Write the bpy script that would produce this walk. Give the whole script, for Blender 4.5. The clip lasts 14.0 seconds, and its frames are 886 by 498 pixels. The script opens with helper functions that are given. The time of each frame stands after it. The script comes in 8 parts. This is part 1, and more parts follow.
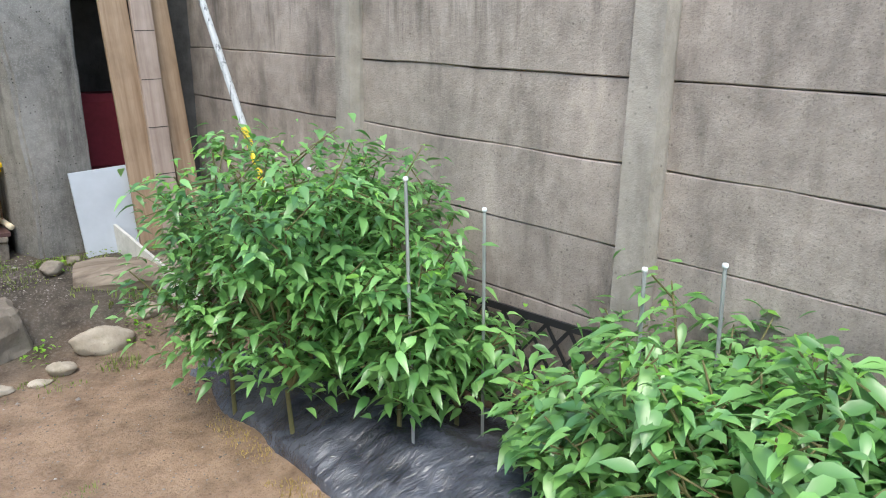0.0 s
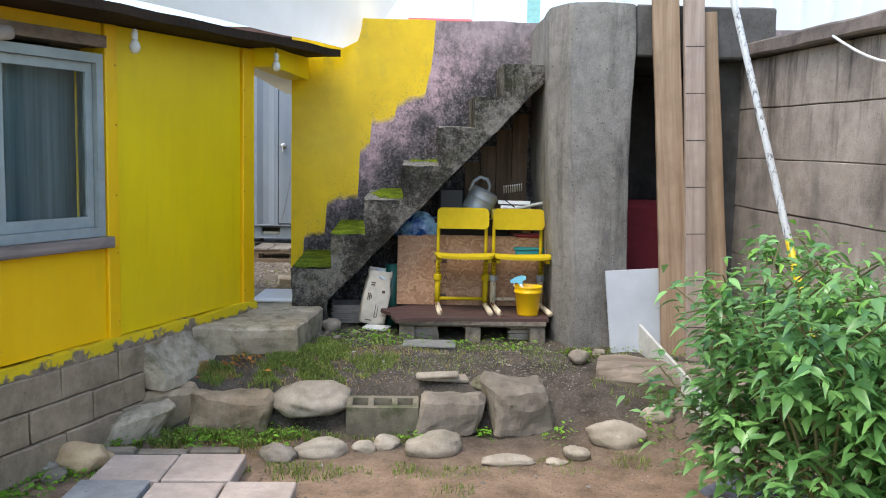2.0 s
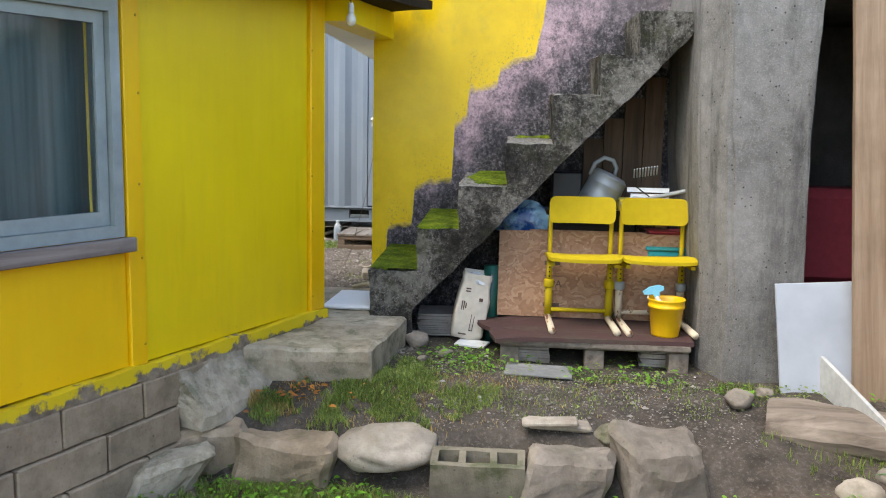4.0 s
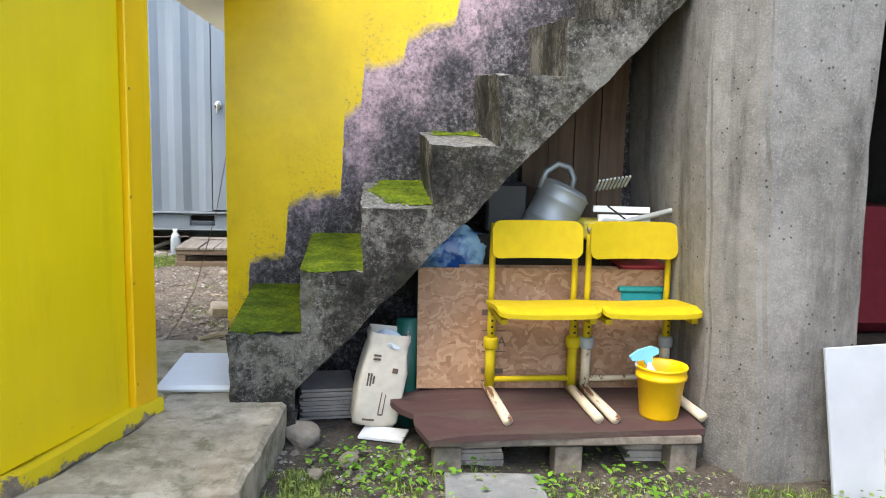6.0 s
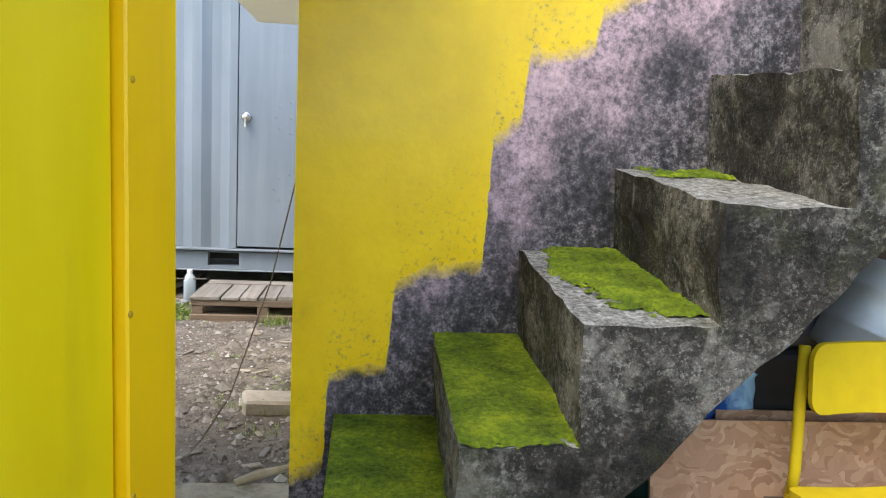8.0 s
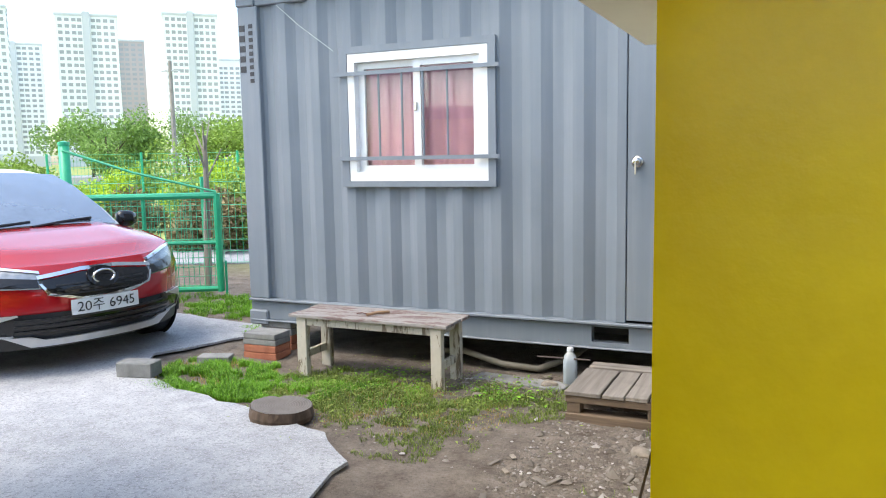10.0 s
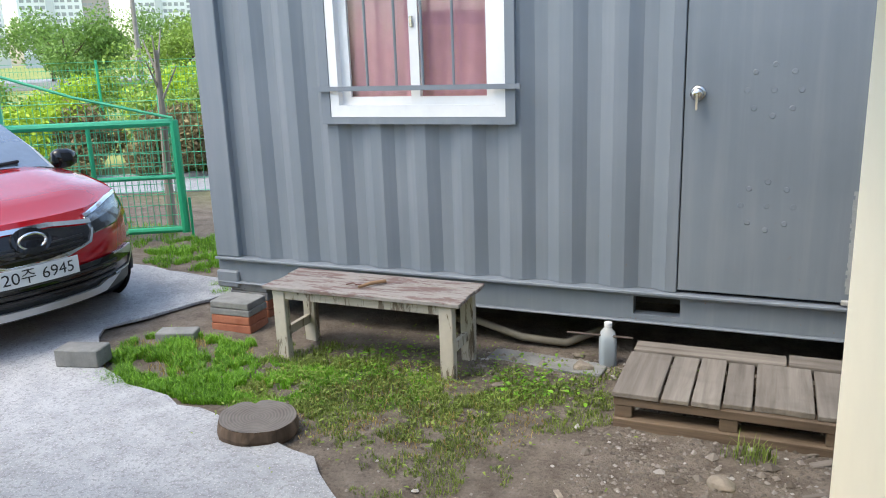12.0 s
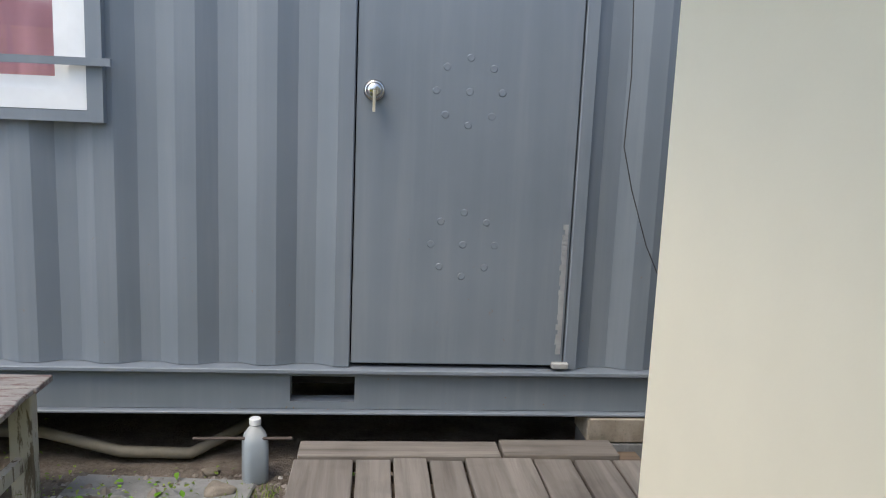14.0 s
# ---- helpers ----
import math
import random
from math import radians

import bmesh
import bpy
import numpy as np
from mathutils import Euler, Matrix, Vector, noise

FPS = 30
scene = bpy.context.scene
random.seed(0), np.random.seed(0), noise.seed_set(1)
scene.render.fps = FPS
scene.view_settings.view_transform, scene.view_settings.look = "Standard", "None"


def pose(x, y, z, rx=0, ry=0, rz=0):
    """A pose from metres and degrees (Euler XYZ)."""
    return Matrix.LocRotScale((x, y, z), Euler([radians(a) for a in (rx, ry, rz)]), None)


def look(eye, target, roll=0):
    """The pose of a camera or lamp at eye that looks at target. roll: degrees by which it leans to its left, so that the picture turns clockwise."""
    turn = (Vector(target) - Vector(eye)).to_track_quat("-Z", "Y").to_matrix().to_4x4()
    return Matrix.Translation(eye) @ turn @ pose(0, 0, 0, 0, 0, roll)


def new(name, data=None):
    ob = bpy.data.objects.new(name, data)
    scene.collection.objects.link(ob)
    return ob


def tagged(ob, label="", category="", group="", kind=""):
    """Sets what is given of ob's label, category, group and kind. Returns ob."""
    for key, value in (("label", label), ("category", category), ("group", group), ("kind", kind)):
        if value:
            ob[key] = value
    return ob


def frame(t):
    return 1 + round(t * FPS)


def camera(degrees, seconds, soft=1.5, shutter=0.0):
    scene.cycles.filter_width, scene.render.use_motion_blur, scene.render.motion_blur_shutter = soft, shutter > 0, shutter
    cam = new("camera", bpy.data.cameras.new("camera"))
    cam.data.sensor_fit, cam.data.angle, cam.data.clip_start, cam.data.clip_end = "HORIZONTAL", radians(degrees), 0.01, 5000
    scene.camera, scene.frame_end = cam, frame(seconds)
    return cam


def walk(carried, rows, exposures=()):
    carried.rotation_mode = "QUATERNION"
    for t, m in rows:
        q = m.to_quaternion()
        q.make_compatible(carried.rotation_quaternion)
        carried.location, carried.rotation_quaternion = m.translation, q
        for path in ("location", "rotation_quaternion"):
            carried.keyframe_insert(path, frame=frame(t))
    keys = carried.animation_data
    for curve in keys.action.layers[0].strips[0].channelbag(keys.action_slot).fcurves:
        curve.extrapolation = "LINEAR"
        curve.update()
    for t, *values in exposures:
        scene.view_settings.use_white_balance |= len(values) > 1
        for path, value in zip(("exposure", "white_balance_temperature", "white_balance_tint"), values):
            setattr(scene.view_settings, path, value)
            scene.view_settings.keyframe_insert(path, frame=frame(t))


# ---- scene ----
# ---- camera ----
cam = camera(59.0, 14.0, soft=1.05, shutter=0.0)
PATH = [
    (0, (0.39, 0.364, 1.221), (1.577, 1.897, 0.731), -0.2),
    (0.5, (0.355, 0.353, 1.259), (1.273, 2.083, 0.853), 2.2),
    (1, (0.387, 0.368, 1.303), (0.942, 2.255, 0.941), 0.1),
    (1.5, (0.393, 0.371, 1.29), (0.645, 2.338, 1.027), 0.2),
    (2, (0.296, 0.516, 1.114), (0.351, 2.506, 0.92), 1.3),
    (2.5, (0.271, 0.706, 1.097), (0.143, 2.692, 0.896), 1.1),
    (5, (0.146, 2.327, 1.18), (-0.053, 4.296, 0.891), 1.2),
    (5.5, (0.03, 2.672, 1.191), (0.04, 4.653, 0.916), 2.1),
    (6, (-0.087, 3.003, 1.2), (0.108, 4.972, 0.909), 1.6),
    (6.5, (-0.206, 3.381, 1.191), (-0.009, 5.35, 0.898), 2.1),
    (7, (-0.389, 3.783, 1.188), (-0.221, 5.757, 0.914), 3.5),
    (7.5, (-0.466, 4.134, 1.233), (-0.292, 6.11, 0.974), 2.5),
    (8, (-0.512, 4.503, 1.237), (-0.33, 6.478, 0.984), 2.6),
    (8.5, (-0.509, 4.905, 1.316), (-0.324, 6.881, 1.068), 0.6),
    (9, (-0.454, 5.252, 1.336), (-0.706, 7.232, 1.211), -0.6),
    (11.5, (-1.008, 6.408, 1.664), (-1.981, 8.089, 1.188), -3.1),
    (12, (-1.136, 6.646, 1.658), (-1.901, 8.427, 1.164), -2.1),
    (12.5, (-1.227, 6.878, 1.591), (-1.644, 8.773, 1.106), -1.4),
    (13, (-1.332, 7.119, 1.532), (-1.387, 9.052, 1.025), -0.6),
    (13.5, (-1.381, 7.429, 1.447), (-1.336, 9.376, 0.994), 0.9),
    (14, (-1.489, 7.841, 1.315), (-1.306, 9.806, 0.992), 2.4),
]
EXPOSURES = [(0.0, 1.75, 6500, 4), (1.5, 1.75, 6600, 6), (2.5, 1.55, 6700, 7), (5.0, 2.1, 6700, 7), (7.0, 2.32, 6700, 6), (8.0, 2.22, 6700, 6), (9.0, 2.05, 6900, 8), (11.5, 1.7, 6800, 5), (12.5, 1.5, 6900, 7), (13.0, 1.35, 6900, 7), (13.5, 1.42, 6850, 8), (14.0, 1.28, 6800, 8)]
walk(cam, [(t, look(eye, target, roll)) for t, eye, target, roll in PATH], EXPOSURES)

# ---- light: a bright hazy sky with a broad sun ----
SUN_TURN, SUN_HEIGHT = 223.0, 60.0        # degrees: bearing from +y clockwise, height
world = bpy.data.worlds.new("sky")
scene.world = world
world.use_nodes = True
wn = world.node_tree.nodes
sky = wn.new("ShaderNodeTexSky")
sky.sky_type = "NISHITA"
sky.sun_disc = False
sky.sun_elevation = radians(SUN_HEIGHT)
sky.sun_rotation = radians(SUN_TURN)
sky.dust_density, sky.air_density, sky.ozone_density = 2.0, 1.0, 1.0
world.node_tree.links.new(sky.outputs[0], wn["Background"].inputs[0])
wn["Background"].inputs[1].default_value = 0.15
lamp = bpy.data.lights.new("sun", "SUN")
lamp.energy, lamp.angle, lamp.color = 0.55, radians(24), (1.0, 0.95, 0.87)
sa, se = radians(SUN_TURN), radians(SUN_HEIGHT)
sun = new("sun", lamp)
sun.matrix_world = look((math.sin(sa) * math.cos(se) * 50, math.cos(sa) * math.cos(se) * 50, math.sin(se) * 50), (0, 0, 0))


# ---- materials ----
class Mat:
    """A node material under construction: short calls for textures and mixes."""

    def __init__(self, name, rough=0.8, metal=0.0, spec=0.5):
        self.m = bpy.data.materials.new(name)
        self.m.use_nodes = True
        self.t = self.m.node_tree
        self.b = self.t.nodes["Principled BSDF"]
        self.b.inputs["Roughness"].default_value = rough
        self.b.inputs["Metallic"].default_value = metal
        self.b.inputs["Specular IOR Level"].default_value = spec
        self.geo = self.t.nodes.new("ShaderNodeNewGeometry")
        self.pos = self.geo.outputs["Position"]

    def node(self, kind, **props):
        n = self.t.nodes.new(kind)
        for k, v in props.items():
            if k == "operation":
                n.operation = v
            elif k == "blend_type":
                n.blend_type = v
            elif k == "data_type":
                n.data_type = v
        return n

    def put(self, sock, v):
        if isinstance(v, bpy.types.NodeSocket):
            self.t.links.new(v, sock)
        elif isinstance(v, (tuple, list)) and len(v) == 3 and sock.type == "RGBA":
            sock.default_value = (*v, 1)
        else:
            sock.default_value = v

    def scaled(self, sx, sy, sz, src=None):
        n = self.node("ShaderNodeVectorMath", operation="MULTIPLY")
        self.put(n.inputs[0], src or self.pos)
        n.inputs[1].default_value = (sx, sy, sz)
        return n.outputs[0]

    def obj(self):
        return self.node("ShaderNodeTexCoord").outputs["Object"]

    def noise(self, scale, detail=4, rough=0.55, src=None, warp=0.0):
        n = self.node("ShaderNodeTexNoise")
        self.put(n.inputs["Vector"], src or self.pos)
        n.inputs["Scale"].default_value = scale
        n.inputs["Detail"].default_value = detail
        n.inputs["Roughness"].default_value = rough
        n.inputs["Distortion"].default_value = warp
        return n.outputs["Fac"]

    def voronoi(self, scale, src=None, out="Distance"):
        n = self.node("ShaderNodeTexVoronoi")
        self.put(n.inputs["Vector"], src or self.pos)
        n.inputs["Scale"].default_value = scale
        return n.outputs[out]

    def ramp(self, fac, *stops, smooth=True):
        n = self.node("ShaderNodeValToRGB")
        cr = n.color_ramp
        cr.interpolation = "LINEAR" if smooth else "CONSTANT"
        self.put(n.inputs[0], fac)
        while len(cr.elements) < len(stops):
            cr.elements.new(0.5)
        for e, (p, c) in zip(cr.elements, stops):
            e.position = p
            e.color = (*c, 1) if isinstance(c, tuple) else (c, c, c, 1)
        return n.outputs["Color"]

    def step(self, v, lo, hi):
        n = self.node("ShaderNodeMapRange")
        self.put(n.inputs["Value"], v)
        n.inputs["From Min"].default_value = lo
        n.inputs["From Max"].default_value = hi
        return n.outputs["Result"]

    def math(self, op, a, b=0.0):
        n = self.node("ShaderNodeMath", operation=op)
        self.put(n.inputs[0], a)
        self.put(n.inputs[1], b)
        return n.outputs[0]

    def axis(self, i, src=None):
        n = self.node("ShaderNodeSeparateXYZ")
        self.put(n.inputs[0], src or self.pos)
        return n.outputs[i]

    def up(self):
        return self.axis(2, self.geo.outputs["Normal"])

    def mix(self, fac, a, b, how="MIX"):
        n = self.node("ShaderNodeMix", data_type="RGBA", blend_type=how)
        self.put(n.inputs["Factor"], fac)
        self.put(n.inputs[6], a)
        self.put(n.inputs[7], b)
        return n.outputs[2]

    def color(self, c):
        self.put(self.b.inputs["Base Color"], c)
        return self

    def rough(self, v):
        self.put(self.b.inputs["Roughness"], v)
        return self

    def bump(self, h, strength=0.4, dist=0.01):
        n = self.node("ShaderNodeBump")
        n.inputs["Strength"].default_value = strength
        n.inputs["Distance"].default_value = dist
        self.put(n.inputs["Height"], h)
        self.t.links.new(n.outputs[0], self.b.inputs["Normal"])
        return self

    def vary(self, c, amount=0.25):
        """Shift the value of c from object to object."""
        r = self.node("ShaderNodeObjectInfo").outputs["Random"]
        h = self.node("ShaderNodeHueSaturation")
        self.put(h.inputs["Value"], self.math("ADD", self.math("MULTIPLY", r, amount), 1 - amount / 2))
        self.put(h.inputs["Color"], c)
        return h.outputs[0]

    def island(self, c, amount=0.4):
        h = self.node("ShaderNodeHueSaturation")
        r = self.geo.outputs["Random Per Island"]
        self.put(h.inputs["Value"], self.math("ADD", self.math("MULTIPLY", r, amount), 1 - amount / 2))
        self.put(h.inputs["Color"], c)
        return h.outputs[0]


def plain(name, c, rough=0.6, metal=0.0, var=0.25, scale=30, bump=0.15, spec=0.5):
    """Paint, plastic or metal with slight mottling and relief."""
    m = Mat(name, rough, metal, spec)
    lo = tuple(v * (1 - var) for v in c)
    hi = tuple(min(1, v * (1 + var * 0.5)) for v in c)
    f = m.mix(0.5, m.noise(scale, 5), m.noise(scale / 9, 3))
    m.color(m.ramp(f, (0.3, lo), (0.7, hi)))
    m.bump(m.noise(scale * 3, 4), bump, 0.004)
    return m.m


def make_soil():
    m = Mat("soil", 0.95, spec=0.2)
    y, x = m.axis(1), m.axis(0)
    big, mid, fine = m.noise(0.9, 5), m.noise(6, 6, 0.65), m.noise(60, 6, 0.7)
    brown = m.ramp(mid, (0.3, (0.18, 0.118, 0.075)), (0.62, (0.38, 0.262, 0.178)))
    grey = m.ramp(mid, (0.3, (0.042, 0.035, 0.028)), (0.66, (0.115, 0.098, 0.08)))
    pale = m.ramp(mid, (0.3, (0.1, 0.08, 0.062)), (0.66, (0.225, 0.19, 0.158)))
    low = m.math("ADD", m.step(y, 4.75, 4.1), m.math("MULTIPLY", m.math("SUBTRACT", big, 0.5), 1.2))
    back = m.math("ADD", m.step(y, 6.2, 7.2), m.math("MULTIPLY", m.math("SUBTRACT", big, 0.5), 0.6))
    c = m.mix(low, grey, brown)
    c = m.mix(back, c, pale)
    c = m.mix(m.math("MULTIPLY", m.step(fine, 0.52, 0.72), 0.5), c, (0.27, 0.24, 0.21))
    c = m.mix(m.math("MULTIPLY", m.step(fine, 0.46, 0.3), 0.6), c, (0.06, 0.045, 0.035))
    far = m.math("MAXIMUM", m.math("MAXIMUM", m.step(y, 13.5, 17), m.step(x, -9, -12)), m.step(y, -3, -6))
    c = m.mix(far, c, m.ramp(m.noise(0.3, 8, 0.7), (0.35, (0.18, 0.23, 0.06)), (0.65, (0.4, 0.42, 0.15))))
    m.color(c).bump(m.mix(0.5, fine, m.noise(18, 6, 0.7)), 0.9, 0.03)
    return m.m


def make_concrete(name, dark, light, stain=0.5, moss=0.0, streak=0.4, drip=0.0):
    m = Mat(name, 0.92, spec=0.25)
    big, mid, fine = m.noise(1.6, 6, 0.6), m.noise(11, 6, 0.65), m.noise(90, 4, 0.6)
    run = m.noise(3.4, 6, 0.65, m.scaled(1.3, 1.3, 0.4))
    f = m.mix(0.45, big, mid)
    c = m.ramp(f, (0.32, dark), (0.66, light))
    c = m.mix(m.math("MULTIPLY", m.step(run, 0.52, 0.72), stain), c, tuple(v * 0.35 for v in dark))
    c = m.mix(m.math("MULTIPLY", m.step(run, 0.44, 0.3), streak), c, tuple(min(1, v * 1.35) for v in light))
    c = m.mix(m.math("MULTIPLY", m.step(fine, 0.6, 0.75), 0.35), c, tuple(v * 0.4 for v in dark))
    pit = m.math("MULTIPLY", m.step(m.voronoi(24), 0.16, 0.06), m.math("MULTIPLY", m.step(m.noise(5, 3), 0.45, 0.6), 0.6))
    c = m.mix(pit, c, tuple(v * 0.35 for v in dark))
    if moss:
        g = m.math("MULTIPLY", m.step(m.noise(7, 6, 0.7), 0.5, 0.62), moss)
        c = m.mix(g, c, (0.07, 0.085, 0.035))
    if drip:
        d = m.math("MULTIPLY", m.step(m.noise(11, 6, 0.7, m.scaled(1, 1, 0.09)), 0.5, 0.64), m.step(m.math("ADD", m.axis(2), m.math("MULTIPLY", big, 0.8)), 1.5, 2.15))
        c = m.mix(m.math("MULTIPLY", d, drip), c, tuple(v * 0.28 for v in dark))
        pock = m.math("MULTIPLY", m.step(m.noise(140, 3, 0.6), 0.58, 0.66), 0.5)
        c = m.mix(pock, c, tuple(v * 0.55 for v in dark))
    m.color(c).bump(m.mix(0.5, mid, fine), 0.55, 0.012)
    return m.m


def make_pitted():
    """Board-cast concrete: pale grey, pocked with air holes, black rain stains in ragged runs."""
    m = Mat("pitted_shed_concrete", 0.93, spec=0.2)
    big, mid, fine = m.noise(1.3, 5, 0.6), m.noise(16, 8, 0.7), m.noise(120, 4, 0.7)
    c = m.ramp(m.mix(0.5, mid, big), (0.36, (0.13, 0.123, 0.113)), (0.64, (0.27, 0.258, 0.24)))
    c = m.mix(m.math("MULTIPLY", m.step(fine, 0.5, 0.66), 0.5), c, (0.33, 0.32, 0.3))
    run = m.noise(2.4, 7, 0.7, m.scaled(2.2, 2.2, 0.35))
    c = m.mix(m.math("MULTIPLY", m.step(run, 0.5, 0.68), 0.7), c, (0.045, 0.043, 0.04))
    hole = m.math("MULTIPLY", m.step(m.voronoi(30), 0.17, 0.1), m.step(m.noise(9, 3), 0.44, 0.56))
    c = m.mix(m.math("MULTIPLY", hole, 0.85), c, (0.035, 0.033, 0.03))
    m.color(c).bump(m.mix(hole, m.mix(0.5, mid, fine), (0.0, 0.0, 0.0)), 0.6, 0.012)
    return m.m


def make_stair():
    """Old concrete, nearly black with algae on its flanks, paler where feet wear the treads."""
    m = Mat("weathered_stair_concrete", 0.95, spec=0.2)
    grain, speck = m.noise(26, 10, 0.75), m.noise(75, 6, 0.8)
    big = m.noise(2.6, 5, 0.6)
    runs = m.noise(22, 8, 0.7, m.scaled(1, 1, 0.22))
    side = m.ramp(m.mix(0.55, grain, big), (0.4, (0.012, 0.011, 0.010)), (0.49, (0.036, 0.033, 0.029)), (0.58, (0.16, 0.15, 0.132)))
    fleck = m.math("MULTIPLY", m.step(speck, 0.53, 0.6), m.step(big, 0.36, 0.58))
    side = m.mix(m.math("MULTIPLY", fleck, 0.75), side, (0.26, 0.25, 0.225))
    drip = m.math("MULTIPLY", m.step(runs, 0.6, 0.68), m.step(m.noise(5, 3), 0.48, 0.62))
    side = m.mix(m.math("MULTIPLY", drip, 0.7), side, (0.32, 0.31, 0.28))
    tread = m.ramp(m.mix(0.6, grain, speck), (0.41, (0.06, 0.056, 0.048)), (0.5, (0.17, 0.165, 0.15)), (0.6, (0.38, 0.375, 0.35)))
    c = m.mix(m.step(m.up(), 0.45, 0.8), side, tread)
    olive = m.math("MULTIPLY", m.step(m.noise(5, 6, 0.75), 0.52, 0.66), 0.6)
    c = m.mix(olive, c, (0.045, 0.047, 0.02))
    m.color(c).bump(m.mix(0.5, grain, m.noise(130, 3)), 0.9, 0.014)
    return m.m


def make_stair_wall():
    """Rendered wall: yellow paint that ends in a ragged stair-shaped edge, old pink under it, black algae by the steps."""
    m = Mat("yellow_and_pink_wall", 0.7, spec=0.3)
    x, z = m.axis(0), m.axis(2)
    n1, n2, n3 = m.noise(5, 6, 0.7), m.noise(9, 12, 0.76, m.scaled(1, 1, 0.75)), m.noise(62, 10, 0.8)
    wob = m.math("ADD", m.math("MULTIPLY", m.math("SUBTRACT", n1, 0.5), 0.22), m.math("MULTIPLY", m.math("SUBTRACT", n2, 0.5), 0.16))
    u = m.step(m.math("ADD", x, m.math("MULTIPLY", m.math("SUBTRACT", n2, 0.5), 0.035)), -0.72, 0.48)

    def at(xx, zz):
        return ((xx + 0.72) / 1.2, zz / 3.0)

    edge = m.ramp(u, at(-0.72, 0.3), at(-0.63, 0.34), at(-0.62, 0.58), at(-0.46, 0.62), at(-0.445, 0.84), at(-0.38, 0.88), at(-0.205, 0.91), at(-0.195, 1.25), at(-0.12, 1.3),
                  at(-0.105, 1.49), at(0.07, 1.52), at(0.085, 1.6), at(0.30, 1.7), at(0.345, 1.9), at(0.40, 2.6))
    over = m.math("SUBTRACT", z, m.math("MULTIPLY", edge, 3.0))
    yellow_f = m.step(m.math("ADD", over, m.math("MULTIPLY", wob, 0.55)), -0.012, 0.03)
    treads = [(-0.72, 0.2), (-0.6, 0.48), (-0.33, 0.72), (-0.1, 0.97), (0.15, 1.2), (0.4, 1.47), (0.64, 1.68), (0.84, 1.91)]
    stops = [((tx + d + 0.72) / 1.72, (tz if d else treads[max(0, i - 1)][1]) / 3.0) for i, (tx, tz) in enumerate(treads) for d in (0.0, 0.13)]
    stair = m.math("MULTIPLY", m.ramp(m.step(x, -0.72, 1.0), *stops), 3.0)
    above = m.math("SUBTRACT", z, stair)
    pinkness = m.step(m.math("ADD", above, m.math("MULTIPLY", wob, 1.9)), 0.07, 0.54)
    black = m.ramp(m.mix(0.62, n2, n3), (0.43, (0.012, 0.012, 0.012)), (0.51, (0.05, 0.046, 0.05)), (0.59, (0.25, 0.225, 0.235)))
    lilac = m.ramp(m.mix(0.62, n2, n3), (0.42, (0.03, 0.027, 0.03)), (0.5, (0.085, 0.073, 0.08)), (0.6, (0.28, 0.215, 0.24)))
    pink = m.ramp(m.mix(0.62, n2, n3), (0.42, (0.13, 0.11, 0.12)), (0.5, (0.38, 0.265, 0.295)), (0.6, (0.58, 0.41, 0.44)))
    base = m.mix(m.step(pinkness, 0.0, 0.5), black, lilac)
    base = m.mix(m.step(pinkness, 0.5, 1.0), base, pink)
    base = m.mix(m.math("MULTIPLY", m.step(z, 1.85, 2.2), 0.75), base, m.ramp(n2, (0.35, (0.13, 0.11, 0.115)), (0.6, (0.33, 0.27, 0.28))))
    yel = m.ramp(m.mix(0.45, n1, m.noise(1.4, 4)), (0.34, (0.64, 0.415, 0.003)), (0.66, (0.82, 0.57, 0.005)))
    dirt = m.math("MULTIPLY", m.step(m.noise(9, 7, 0.7, m.scaled(1, 1, 0.45)), 0.56, 0.74), m.step(above, 1.0, 0.02))
    yel = m.mix(m.math("MULTIPLY", dirt, 0.5), yel, (0.16, 0.13, 0.03))
    top = m.math("MULTIPLY", m.step(m.noise(4, 6, 0.7, m.scaled(1, 1, 0.5)), 0.48, 0.66), m.step(z, 1.65, 2.1))
    yel = m.mix(m.math("MULTIPLY", top, 0.75), yel, (0.24, 0.22, 0.06))
    speck = m.math("MULTIPLY", m.step(m.noise(55, 8, 0.75), 0.55, 0.61), m.step(m.math("ADD", over, m.math("MULTIPLY", wob, 2.4)), 0.3, 0.0))
    yel = m.mix(m.math("MULTIPLY", speck, 0.8), yel, (0.2, 0.16, 0.06))
    c = m.mix(yellow_f, base, yel)
    m.color(c)
    m.rough(m.step(yellow_f, 1.6, -0.6))
    grit = m.mix(m.math("MULTIPLY", m.step(m.noise(3, 3), 0.42, 0.6), m.step(z, 1.3, 1.7)), m.noise(45, 3), m.noise(60, 6, 0.8))
    m.bump(m.mix(yellow_f, n3, grit), 0.17, 0.005)
    return m.m


def make_yellow_board(name, deep, light):
    m = Mat(name, 0.42, spec=0.45)
    sheen, grain = m.noise(0.8, 4), m.noise(14, 6, 0.6, m.scaled(1, 1, 0.12))
    c = m.ramp(m.mix(0.25, sheen, grain), (0.34, deep), (0.64, light))
    drip = m.step(m.noise(5, 6, 0.65, m.scaled(1.3, 1.3, 0.2)), 0.57, 0.8)
    c = m.mix(m.math("MULTIPLY", drip, 0.25), c, (0.42, 0.27, 0.01))
    chip = m.math("MULTIPLY", m.step(m.noise(38, 5, 0.7), 0.66, 0.7), m.step(m.axis(2), 0.45, 0.2))
    c = m.mix(chip, c, (0.2, 0.14, 0.07))
    m.color(c).rough(m.ramp(grain, (0.3, 0.34), (0.7, 0.56))).bump(grain, 0.22, 0.006)
    return m.m


